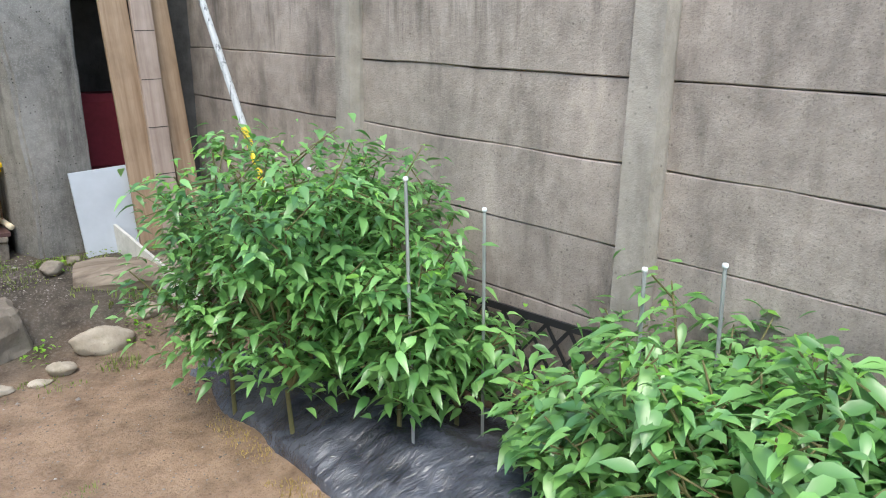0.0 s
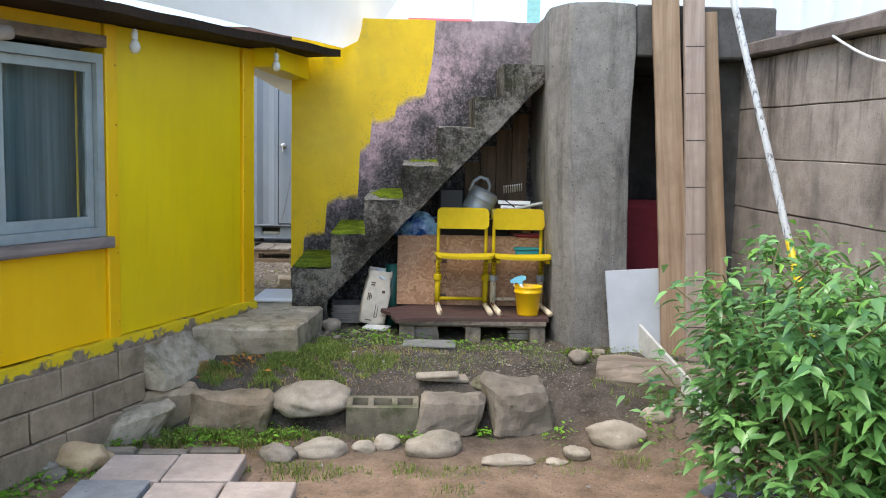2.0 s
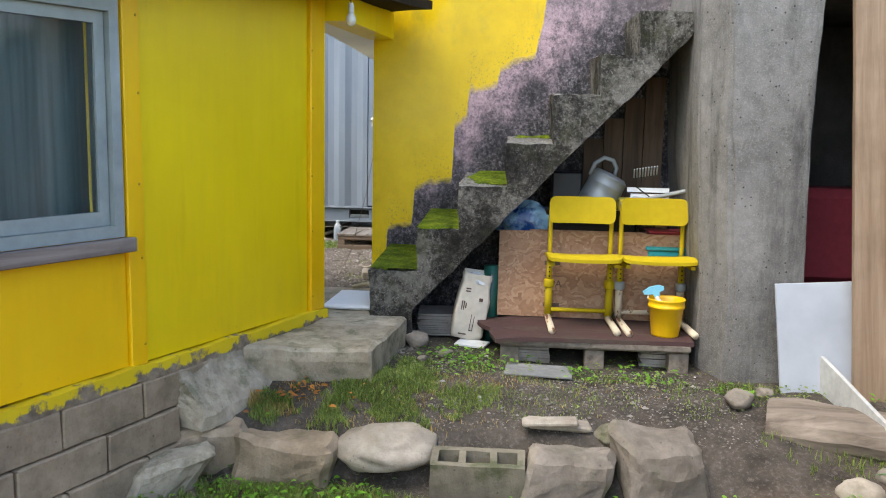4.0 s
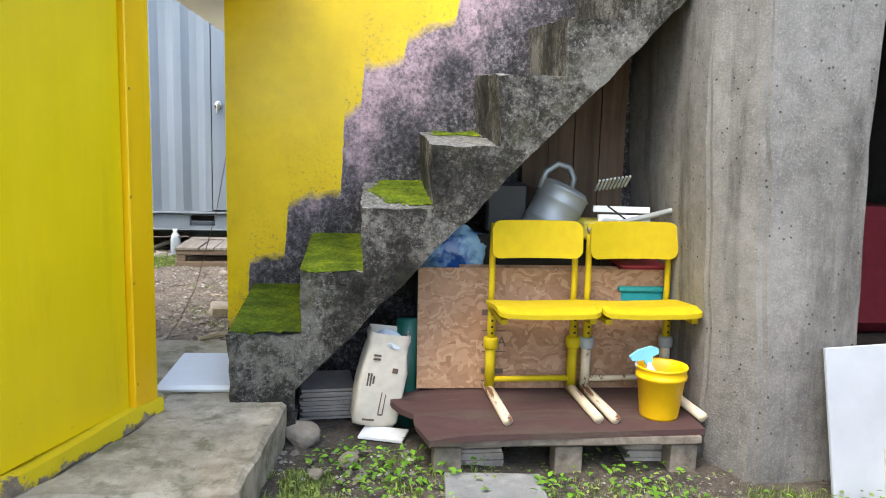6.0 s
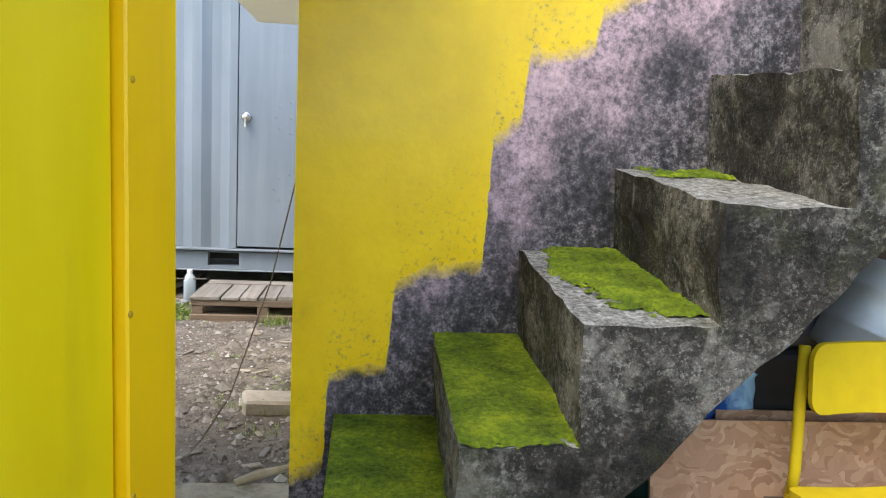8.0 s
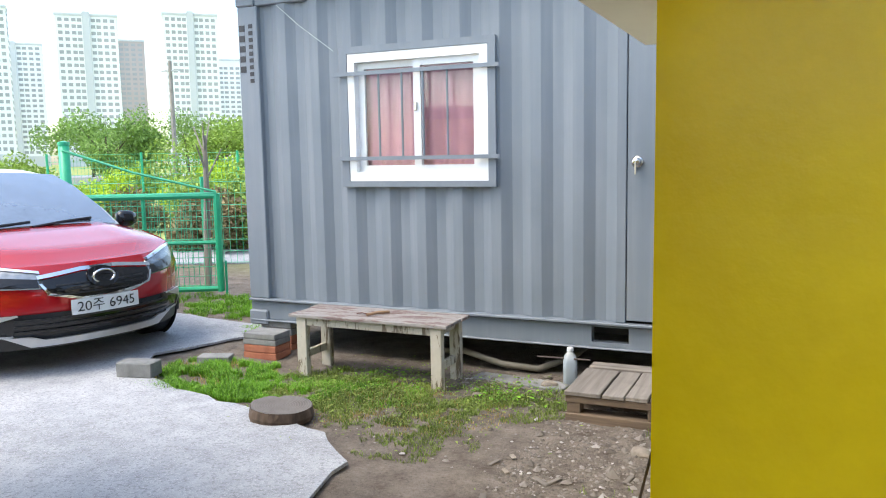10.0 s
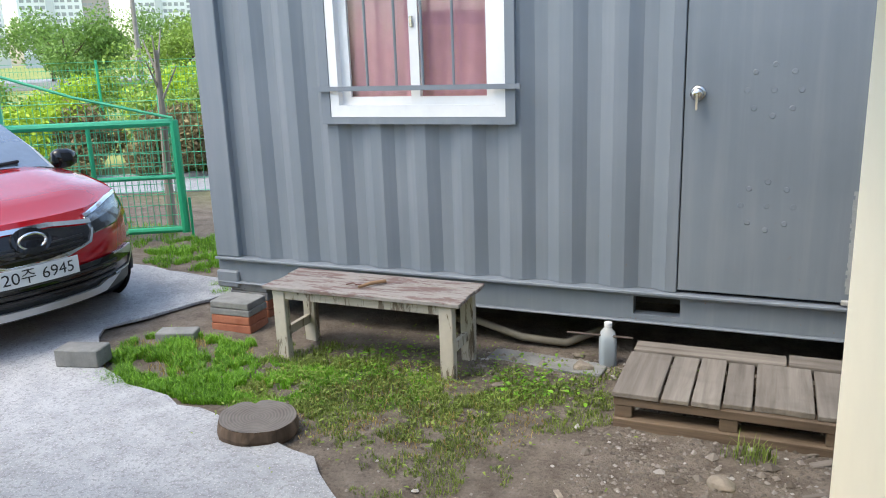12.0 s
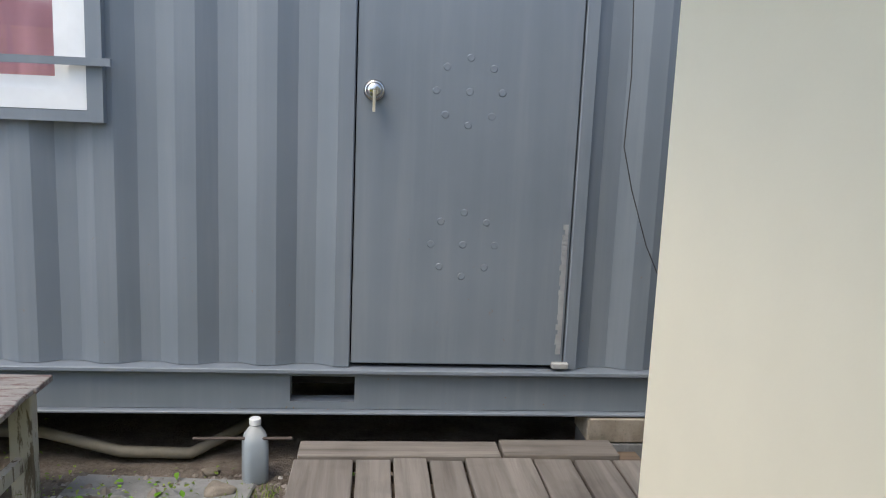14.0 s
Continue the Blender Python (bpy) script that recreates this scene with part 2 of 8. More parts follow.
def make_wood(name, dark, light, axis=1, rough=0.8, island=0.35, scale=1.0, vary=0.3):
    """Sawn wood whose grain follows the object's own axis."""
    m = Mat(name, rough, spec=0.25)
    s = [26 * scale] * 3
    s[axis] = 1.6 * scale
    src = m.scaled(*s, m.obj())
    g = m.noise(1.0, 7, 0.65, src, 0.6)
    ring = m.noise(0.35, 3, 0.5, src, 1.5)
    c = m.ramp(m.mix(0.5, g, ring), (0.33, dark), (0.64, light))
    c = m.mix(m.math("MULTIPLY", m.step(m.noise(3.0, 4, 0.6, m.obj()), 0.5, 0.72), 0.45), c, tuple(v * 0.5 for v in dark))
    if vary:
        c = m.vary(c, vary)
    m.color(c).bump(g, 0.5, 0.006)
    return m.m


def make_container_paint():
    m = Mat("grey_container_paint", 0.5, spec=0.4)
    z = m.axis(2)
    n, run = m.noise(2.2, 5), m.noise(7, 6, 0.6, m.scaled(2, 2, 0.1))
    c = m.ramp(m.mix(0.4, n, run), (0.33, (0.165, 0.192, 0.222)), (0.66, (0.205, 0.232, 0.262)))
    pale = m.math("MULTIPLY", m.step(run, 0.52, 0.7), 0.2)
    c = m.mix(pale, c, (0.27, 0.29, 0.31))
    c = m.mix(m.math("MULTIPLY", m.step(m.noise(40, 5, 0.7), 0.68, 0.72), m.step(z, 1.2, 0.4)), c, (0.25, 0.13, 0.05))
    m.color(c).rough(m.ramp(n, (0.3, 0.4), (0.7, 0.6))).bump(m.noise(9, 4), 0.12, 0.006)
    return m.m


def make_leaf(name, a, b, rough=0.38, spec=0.45):
    m = Mat(name, rough, spec=spec)
    f = m.geo.outputs["Random Per Island"]
    c = m.ramp(f, (0.0, a), (0.75, b), (1.0, tuple(min(1, v * 1.5) for v in b)))
    c = m.mix(m.math("MULTIPLY", m.step(m.noise(2.5, 3), 0.45, 0.65), 0.45), c, tuple(v * 1.5 for v in b))
    m.color(c)
    m.b.inputs["Transmission Weight"].default_value = 0.0
    tr = m.t.nodes.new("ShaderNodeBsdfTranslucent")
    ad = m.t.nodes.new("ShaderNodeMixShader")
    ad.inputs[0].default_value = 0.28
    m.put(tr.inputs[0], c)
    m.t.links.new(m.b.outputs[0], ad.inputs[1])
    m.t.links.new(tr.outputs[0], ad.inputs[2])
    m.t.links.new(ad.outputs[0], m.t.nodes["Material Output"].inputs[0])
    return m.m


def make_glass(name, tint=(0.9, 0.95, 0.95), rough=0.03):
    m = Mat(name, rough)
    m.color(tint)
    m.b.inputs["Transmission Weight"].default_value = 1.0
    m.b.inputs["IOR"].default_value = 1.45
    return m.m


def make_paving():
    m = Mat("pale_concrete_paving", 0.9, spec=0.25)
    big, mid, fine = m.noise(0.9, 6, 0.6), m.noise(8, 6, 0.65), m.noise(55, 5, 0.7)
    c = m.ramp(m.mix(0.5, big, mid), (0.33, (0.25, 0.26, 0.275)), (0.66, (0.44, 0.45, 0.465)))
    c = m.mix(m.math("MULTIPLY", m.step(fine, 0.5, 0.62), 0.6), c, (0.17, 0.165, 0.17))
    c = m.mix(m.math("MULTIPLY", m.step(m.noise(130, 3), 0.58, 0.68), 0.6), c, (0.68, 0.66, 0.66))
    m.color(c).bump(m.mix(0.5, fine, mid), 0.6, 0.012)
    return m.m


def make_osb():
    m = Mat("strand_board", 0.7, spec=0.3)
    o = m.obj()
    v = m.node("ShaderNodeTexVoronoi")
    w = m.node("ShaderNodeVectorMath", operation="ADD")
    m.put(w.inputs[0], m.scaled(30, 30, 58, o))
    nz = m.node("ShaderNodeTexNoise")
    m.put(nz.inputs["Vector"], o)
    nz.inputs["Scale"].default_value = 9
    m.put(w.inputs[1], m.scaled(9, 9, 9, nz.outputs["Color"]))
    m.put(v.inputs["Vector"], w.outputs[0])
    v.inputs["Scale"].default_value = 1.0
    g = m.axis(0, v.outputs["Color"])
    c = m.ramp(g, (0.0, (0.24, 0.13, 0.07)), (0.5, (0.35, 0.2, 0.115)), (1.0, (0.46, 0.3, 0.185)))
    c = m.mix(m.math("MULTIPLY", m.noise(60, 4, 0.6, m.scaled(1, 1, 0.3, o)), 0.5), c, (0.3, 0.16, 0.09))
    m.color(c).bump(g, 0.25, 0.004)
    return m.m


def make_peeling(name, under, over, cover=0.5, scale=14, axis=0):
    """Old paint that has flaked off the wood or steel under it."""
    m = Mat(name, 0.75, spec=0.3)
    s = [scale] * 3
    s[axis] = scale * 0.18
    f = m.noise(1.0, 8, 0.72, m.scaled(*s, m.obj()), 0.4)
    a = m.mix(m.noise(40, 5), tuple(v * 0.6 for v in under), under)
    b = m.mix(m.noise(25, 5), tuple(v * 0.75 for v in over), over)
    k = m.step(f, 0.5 - (cover - 0.5) * 0.5 - 0.025, 0.5 - (cover - 0.5) * 0.5 + 0.025)
    m.color(m.vary(m.mix(k, a, b), 0.15)).bump(m.mix(0.5, k, f), 0.5, 0.004)
    return m.m


SOIL = make_soil()
FENCE_CONC = make_concrete("fence_concrete", (0.19, 0.162, 0.142), (0.42, 0.36, 0.315), 0.65, 0.0, 0.45, 0.8)
POST_CONC = make_concrete("post_concrete", (0.21, 0.188, 0.163), (0.41, 0.37, 0.325), 0.5)
SHED_CONC = make_pitted()
DARK_CONC = make_concrete("dark_grey_concrete", (0.045, 0.043, 0.042), (0.125, 0.12, 0.115), 0.5)
PLINTH = make_concrete("plinth_block", (0.16, 0.12, 0.08), (0.46, 0.36, 0.25), 0.25, 0.2)
SLAB_CONC = make_concrete("slab_concrete", (0.18, 0.145, 0.098), (0.55, 0.48, 0.37), 0.5, 0.55)
COPING = make_concrete("black_stained_coping", (0.07, 0.06, 0.055), (0.24, 0.2, 0.18), 0.5)
STAIR = make_stair()
STAIR_WALL = make_stair_wall()
YELLOW = make_yellow_board("lemon_board_paint", (0.75, 0.535, 0.002), (0.91, 0.68, 0.004))
AMBER = make_yellow_board("amber_board_paint", (0.8, 0.45, 0.002), (0.95, 0.59, 0.003))
CREAM = plain("cream_render", (0.9, 0.82, 0.63), 0.75, var=0.04, scale=6, bump=0.2)
CONTAINER = make_container_paint()
PAVING = make_paving()
WHITE_PVC = plain("white_plastic_frame", (0.78, 0.79, 0.79), 0.4, var=0.1, scale=12)
OLD_FRAME = plain("chalky_pale_aluminium", (0.37, 0.42, 0.41), 0.55, 0.2, var=0.25, scale=14)
# Near black, for small black parts and for shade put inside openings.
DARK_VOID = plain("black_parts_and_shade", (0.02, 0.018, 0.016), 0.95)
EAVE_DARK = plain("dark_brown_eave", (0.04, 0.028, 0.02), 0.95, var=0.5, spec=0.1)


def make_tarp():
    m = Mat("cream_tarpaulin", 0.7)
    c = m.ramp(m.noise(3, 5), (0.3, (0.84, 0.79, 0.72)), (0.7, (0.92, 0.88, 0.82)))
    m.color(c)
    tr, mx = m.t.nodes.new("ShaderNodeBsdfTranslucent"), m.t.nodes.new("ShaderNodeMixShader")
    mx.inputs[0].default_value = 0.78
    m.put(tr.inputs[0], c)
    m.t.links.new(m.b.outputs[0], mx.inputs[1])
    m.t.links.new(tr.outputs[0], mx.inputs[2])
    m.t.links.new(mx.outputs[0], m.t.nodes["Material Output"].inputs[0])
    return m.m


TARP = make_tarp()


# ---- building helpers ----
def finish(bm, name, material, parent=None, smooth=False):
    me = bpy.data.meshes.new(name)
    bmesh.ops.recalc_face_normals(bm, faces=bm.faces)
    bm.to_mesh(me)
    bm.free()
    if smooth:
        me.polygons.foreach_set("use_smooth", [True] * len(me.polygons))
    me.materials.append(material)
    ob = new(name, me)
    if parent is not None:
        ob.parent = parent
    return ob


def part(name, bm, material, parent, label="", smooth=False):
    ob = finish(bm, name, material, parent, smooth)
    return tagged(ob, label) if label else ob


def thing(name, label, category, group="", m=None):
    """An Empty at a thing's base, to parent its parts."""
    ob = new(name)
    ob.empty_display_size = 0.05
    if m is not None:
        ob.matrix_basis = m
    return tagged(ob, label, category, group)


def structure(ob, label, category="wall"):
    return tagged(ob, label, category, "", "structure")


def add_box(bm, x0, y0, z0, x1, y1, z1, m=None, bevel=0.0):
    vs = [bm.verts.new((x, y, z)) for x in (x0, x1) for y in (y0, y1) for z in (z0, z1)]
    fs = [bm.faces.new([vs[i] for i in q]) for q in ((0, 1, 3, 2), (4, 6, 7, 5), (0, 4, 5, 1), (2, 3, 7, 6), (0, 2, 6, 4), (1, 5, 7, 3))]
    if bevel:
        es = list({e for f in fs for e in f.edges})
        r = bmesh.ops.bevel(bm, geom=es, offset=bevel, segments=1, affect="EDGES")
        vs = list({v for v in vs if v.is_valid} | {v for f in r["faces"] for v in f.verts})
    if m is not None:
        bmesh.ops.transform(bm, matrix=m, verts=vs)
    return vs


def box_bm(x0, y0, z0, x1, y1, z1, m=None, bevel=0.0):
    bm = bmesh.new()
    add_box(bm, x0, y0, z0, x1, y1, z1, m, bevel)
    return bm


def add_tube(bm, points, radius, sides=8, cap=True):
    """A round bar along a list of points; radius may be one number or one a point."""
    pts = [Vector(p) for p in points]
    rs = radius if isinstance(radius, (list, tuple)) else [radius] * len(pts)
    rings = []
    ref = None
    for i, p in enumerate(pts):
        d = (pts[min(i + 1, len(pts) - 1)] - pts[max(i - 1, 0)]).normalized()
        if ref is None:
            ref = Vector((0, 0, 1)) if abs(d.z) < 0.9 else Vector((1, 0, 0))
        a = d.cross(ref).normalized()
        b = d.cross(a).normalized()
        ref = -b if abs(d.dot(b)) < 0.9 else ref
        ref = a.cross(d).normalized()
        rings.append([bm.verts.new(p + (a * math.cos(2 * math.pi * k / sides) + b * math.sin(2 * math.pi * k / sides)) * rs[i]) for k in range(sides)])
    for r, q in zip(rings, rings[1:]):
        for k in range(sides):
            bm.faces.new((r[k], r[(k + 1) % sides], q[(k + 1) % sides], q[k]))
    if cap:
        bm.faces.new(rings[0])
        bm.faces.new(list(reversed(rings[-1])))
    return rings


def tube_bm(points, radius, sides=8, cap=True):
    bm = bmesh.new()
    add_tube(bm, points, radius, sides, cap)
    return bm


def add_prism(bm, outline, depth0, depth1, plane="xz"):
    """An outline in one plane, pushed along the third axis."""
    def at(p, d):
        return (p[0], d, p[1]) if plane == "xz" else (p[0], p[1], d) if plane == "xy" else (d, p[0], p[1])
    a = [bm.verts.new(at(p, depth0)) for p in outline]
    b = [bm.verts.new(at(p, depth1)) for p in outline]
    bm.faces.new(a)
    bm.faces.new(list(reversed(b)))
    n = len(outline)
    for i in range(n):
        bm.faces.new((a[i], b[i], b[(i + 1) % n], a[(i + 1) % n]))
    return a + b


def roughen(bm, amount, scale, seed=0.0):
    for v in bm.verts:
        n = noise.noise_vector(v.co * scale + Vector((seed, seed * 1.7, -seed)))
        v.co += n * amount


def cut(bm, size):
    """Split long edges so that a face can be roughened."""
    for _ in range(6):
        es = [e for e in bm.edges if e.calc_length() > size]
        if not es:
            return
        bmesh.ops.subdivide_edges(bm, edges=es, cuts=1, use_grid_fill=True)


def lathe_bm(profile, sides=20):
    """A turned shape from (radius, height) pairs."""
    bm = bmesh.new()
    rings = [[bm.verts.new((r * math.cos(2 * math.pi * k / sides), r * math.sin(2 * math.pi * k / sides), z)) for k in range(sides)] for r, z in profile]
    for p, q in zip(rings, rings[1:]):
        for k in range(sides):
            bm.faces.new((p[k], p[(k + 1) % sides], q[(k + 1) % sides], q[k]))
    if profile[0][0] > 1e-6:
        bm.faces.new(list(reversed(rings[0])))
    if profile[-1][0] > 1e-6:
        bm.faces.new(rings[-1])
    bmesh.ops.remove_doubles(bm, verts=bm.verts, dist=1e-6)
    return bm


# ---- ground ----
def smooth(a, b, v):
    t = max(0.0, min(1.0, (v - a) / (b - a)))
    return t * t * (3 - 2 * t)


def gz(x, y):
    """Height of the ground: the bed at the start lies a step lower than the yard by the stairs."""
    low = -0.32 - 0.02 * max(0.0, min(4.6, 4.6 - y))
    sharp = smooth(4.76, 4.86, y) * 0.22 / 0.32 + smooth(4.82, 5.3, y) * 0.1 / 0.32
    gentle = smooth(4.2, 5.4, y)
    k = smooth(0.85, 1.35, x)
    f = sharp * (1 - k) + gentle * k
    z = low * (1 - f)
    z += 0.1 * math.exp(-((x - 2.02) / 0.3) ** 2) * smooth(4.0, 3.7, y) * smooth(-3.0, -2.0, y)
    return z


def bumps(x, y):
    near = smooth(-9, -7, x) * smooth(6, 4, x) * smooth(-3, -2, y) * smooth(15, 13, y)
    v = noise.noise(Vector((x * 2.3, y * 2.3, 0))) * 0.016 + noise.noise(Vector((x * 7, y * 7, 3))) * 0.009 + noise.noise(Vector((x * 19, y * 19, 8))) * 0.005
    return v * near


def ladder(lo, hi, step, reach):
    """Fine steps between lo and hi, then ever wider ones out to reach."""
    mid = list(np.arange(lo, hi + step / 2, step))
    out, s = [hi], step
    while out[-1] < reach:
        s *= 1.5
        out.append(out[-1] + s)
    inn, s = [lo], step
    while inn[-1] > -reach:
        s *= 1.5
        inn.append(inn[-1] - s)
    return inn[:0:-1] + mid + out[1:]


def make_ground():
    xs, ys = ladder(-6.0, 3.3, 0.07, 900), ladder(0.2, 11.2, 0.06, 900)
    verts = [(x, y, gz(x, y) + bumps(x, y)) for y in ys for x in xs]
    w = len(xs)
    faces = [(j * w + i, j * w + i + 1, (j + 1) * w + i + 1, (j + 1) * w + i) for j in range(len(ys) - 1) for i in range(w - 1)]
    me = bpy.data.meshes.new("ground")
    me.from_pydata(verts, [], faces)
    me.polygons.foreach_set("use_smooth", [True] * len(me.polygons))
    me.materials.append(SOIL)
    structure(new("ground", me), "bare brown soil and grey gravelly earth yard", "ground")


make_ground()


# ---- stairs, the house behind them, and the slab at their foot ----
def make_stairs():
    noses = [(-0.59, 0.43), (-0.32, 0.67), (-0.095, 0.92), (0.16, 1.155), (0.41, 1.42), (0.65, 1.635), (0.85, 1.86)]
    bm = bmesh.new()

    def under(x):
        return 0.05 if x < -0.35 else 0.2 + (x + 0.36) * 1.045

    xs = [x for x, _ in noses] + [1.24]
    for i, (x0, x1) in enumerate(zip(xs, xs[1:])):
        z = noses[i][1]
        low = noses[i - 1][1] if i else 0.05
        for y0, y1 in ((5.93, 6.62),):
            cols = [(x0, x1)] if i else [(x0, -0.352), (-0.348, x1)]
            for k, (p, q) in enumerate(cols):
                sp, sq = under(p), under(q)
                f = [bm.verts.new(c) for c in ((p, y0, sp), (q, y0, sq), (q, y0, z + 0.004), (p - (0.012 if k == 0 else 0), y0, z))]
                g = [bm.verts.new(c) for c in ((p, y1, sp), (q, y1, sq), (q, y1, z + 0.004), (p - (0.012 if k == 0 else 0), y1, z))]
                bm.faces.new(f)
                bm.faces.new((f[3], f[2], g[2], g[3]))
                bm.faces.new((f[0], g[0], g[1], f[1]))
                if k == 0:
                    lo = [bm.verts.new((p, y0, low)), bm.verts.new((p, y1, low))] if i else [f[0], g[0]]
                    bm.faces.new((lo[0], f[3], g[3], lo[1]))
    bmesh.ops.remove_doubles(bm, verts=bm.verts, dist=0.006)
    cut(bm, 0.055)
    for v in bm.verts:
        v.co.z += 0.05 * (v.co.y - 5.93) / 0.69 if v.co.z > 0.25 else 0.0
        if v.co.y < 6.6:
            v.co += noise.noise_vector(v.co * 9) * 0.01 + noise.noise_vector(v.co * 25) * 0.006
    ob = finish(bm, "stairs", STAIR)
    structure(ob, "steep outdoor concrete stairs blackened by algae, moss on the lowest treads", "stairs")


def make_house():
    """The flat-roofed house whose yellow south wall carries the stairs."""
    wall = box_bm(-0.72, 6.62, -0.05, 3.2, 6.8, 2.27)
    cut(wall, 0.16)
    for v in wall.verts:
        if v.co.y < 6.63:
            v.co.y += noise.noise(v.co * 3) * 0.006
        if v.co.z > 2.2:
            v.co.z += noise.noise(v.co * 5) * 0.012
    structure(finish(wall, "wall_south", STAIR_WALL), "rendered wall, bright yellow paint flaking to pink and black algae")
    # west wall with a door opening, in its own frame: s runs north along the wall
    d = Vector((-0.879 + 0.722, 9.435 - 6.8, 0))
    turn = math.degrees(math.atan2(-d.x, d.y))
    m = pose(-0.722, 6.8, 0, 0, 0, turn)
    length = d.length
    for name, y0, y1, z0, z1 in (("wall_west", 0.0, 0.593, -0.05, 2.27), ("wall_west_far", 1.513, length, -0.05, 2.27), ("wall_west_head", 0.593, 1.513, 2.02, 2.27)):
        bm = box_bm(0.0, y0, z0, 0.2, y1, z1, m)
        structure(finish(bm, name, CREAM), "smooth cream painted house wall")
    structure(finish(box_bm(0.2, length - 0.18, -0.05, 4.1, length, 2.27, m), "wall_north", CREAM), "smooth cream painted house wall")
    structure(finish(box_bm(3.2, 6.62, -0.05, 3.38, 9.5, 2.27), "wall_east", CREAM), "plain rendered house wall")
    structure(finish(box_bm(0.21, 0.02, 2.05, 4.0, length - 0.2, 2.2, m), "roof_slab", SHED_CONC), "flat grey concrete roof slab", "roof")
    eave = bmesh.new()
    add_prism(eave, [(0.0, 1.95), (-0.36, 1.95), (-0.38, 1.97), (-0.38, 2.08), (-0.36, 2.1), (0.0, 2.1)], 0.06, length + 0.06)
    for v in eave.verts:
        v.co.x *= 1 + 0.45 * smooth(2.6, 0.3, v.co.y)
    bmesh.ops.transform(eave, matrix=m, verts=eave.verts)
    structure(finish(eave, "eave", CREAM), "cream painted concrete eave slab over the door", "eave")
    return m, length


def make_slab():
    bm = bmesh.new()
    add_prism(bm, [(-1.06, 5.14), (-0.45, 5.19), (-0.385, 5.93), (-0.42, 6.1), (-0.84, 6.1), (-0.875, 5.7)], -0.06, 0.165, "xy")
    bmesh.ops.triangulate(bm, faces=[f for f in bm.faces if len(f.verts) > 4])
    bmesh.ops.bevel(bm, geom=[e for e in bm.edges if e.is_boundary or len(e.link_faces) == 2 and e.calc_face_angle(0) > 0.5], offset=0.015, segments=1, affect="EDGES")
    cut(bm, 0.06)
    for v in bm.verts:
        v.co += noise.noise_vector(v.co * 6) * 0.012 + noise.noise_vector(v.co * 20) * 0.005
        if v.co.z < 0.1 and v.co.y < 5.2:
            v.co.y += 0.05 * (0.1 - v.co.z) / 0.16
    tagged(finish(bm, "stone_step", SLAB_CONC), "worn concrete step slab with mossy sides", "step")
    low = bmesh.new()
    add_prism(low, [(-0.88, 6.12), (-0.42, 6.12), (-0.63, 6.6), (-0.72, 6.62), (-0.72, 7.0), (-1.3, 7.0), (-1.1, 6.5)], -0.05, 0.12, "xy")
    structure(finish(low, "threshold", SLAB_CONC), "concrete threshold in the passage", "floor")


make_stairs()
HOUSE_M, HOUSE_LEN = make_house()
make_slab()


# ---- yellow timber building: s runs from its far corner back along the wall ----
YB = 19.5
YM = pose(-0.865, 5.85, 0, 0, 0, 180 - YB)          # x inward into the house is -x here; y runs back along the wall


def sag(ob):
    """The roof line falls towards the near end; bring the boards under it down to match."""
    inv = YM.inverted()
    for v in ob.data.vertices:
        p = v.co if ob.parent else inv @ v.co
        if p.z > 0.75:
            z = 0.75 + (p.z - 0.75) * (1.15 - 0.06 * max(-1.0, min(4.0, p.y))) / 1.15
            p = Vector((p.x, p.y, z))
            v.co = p if ob.parent else YM @ p
    return ob


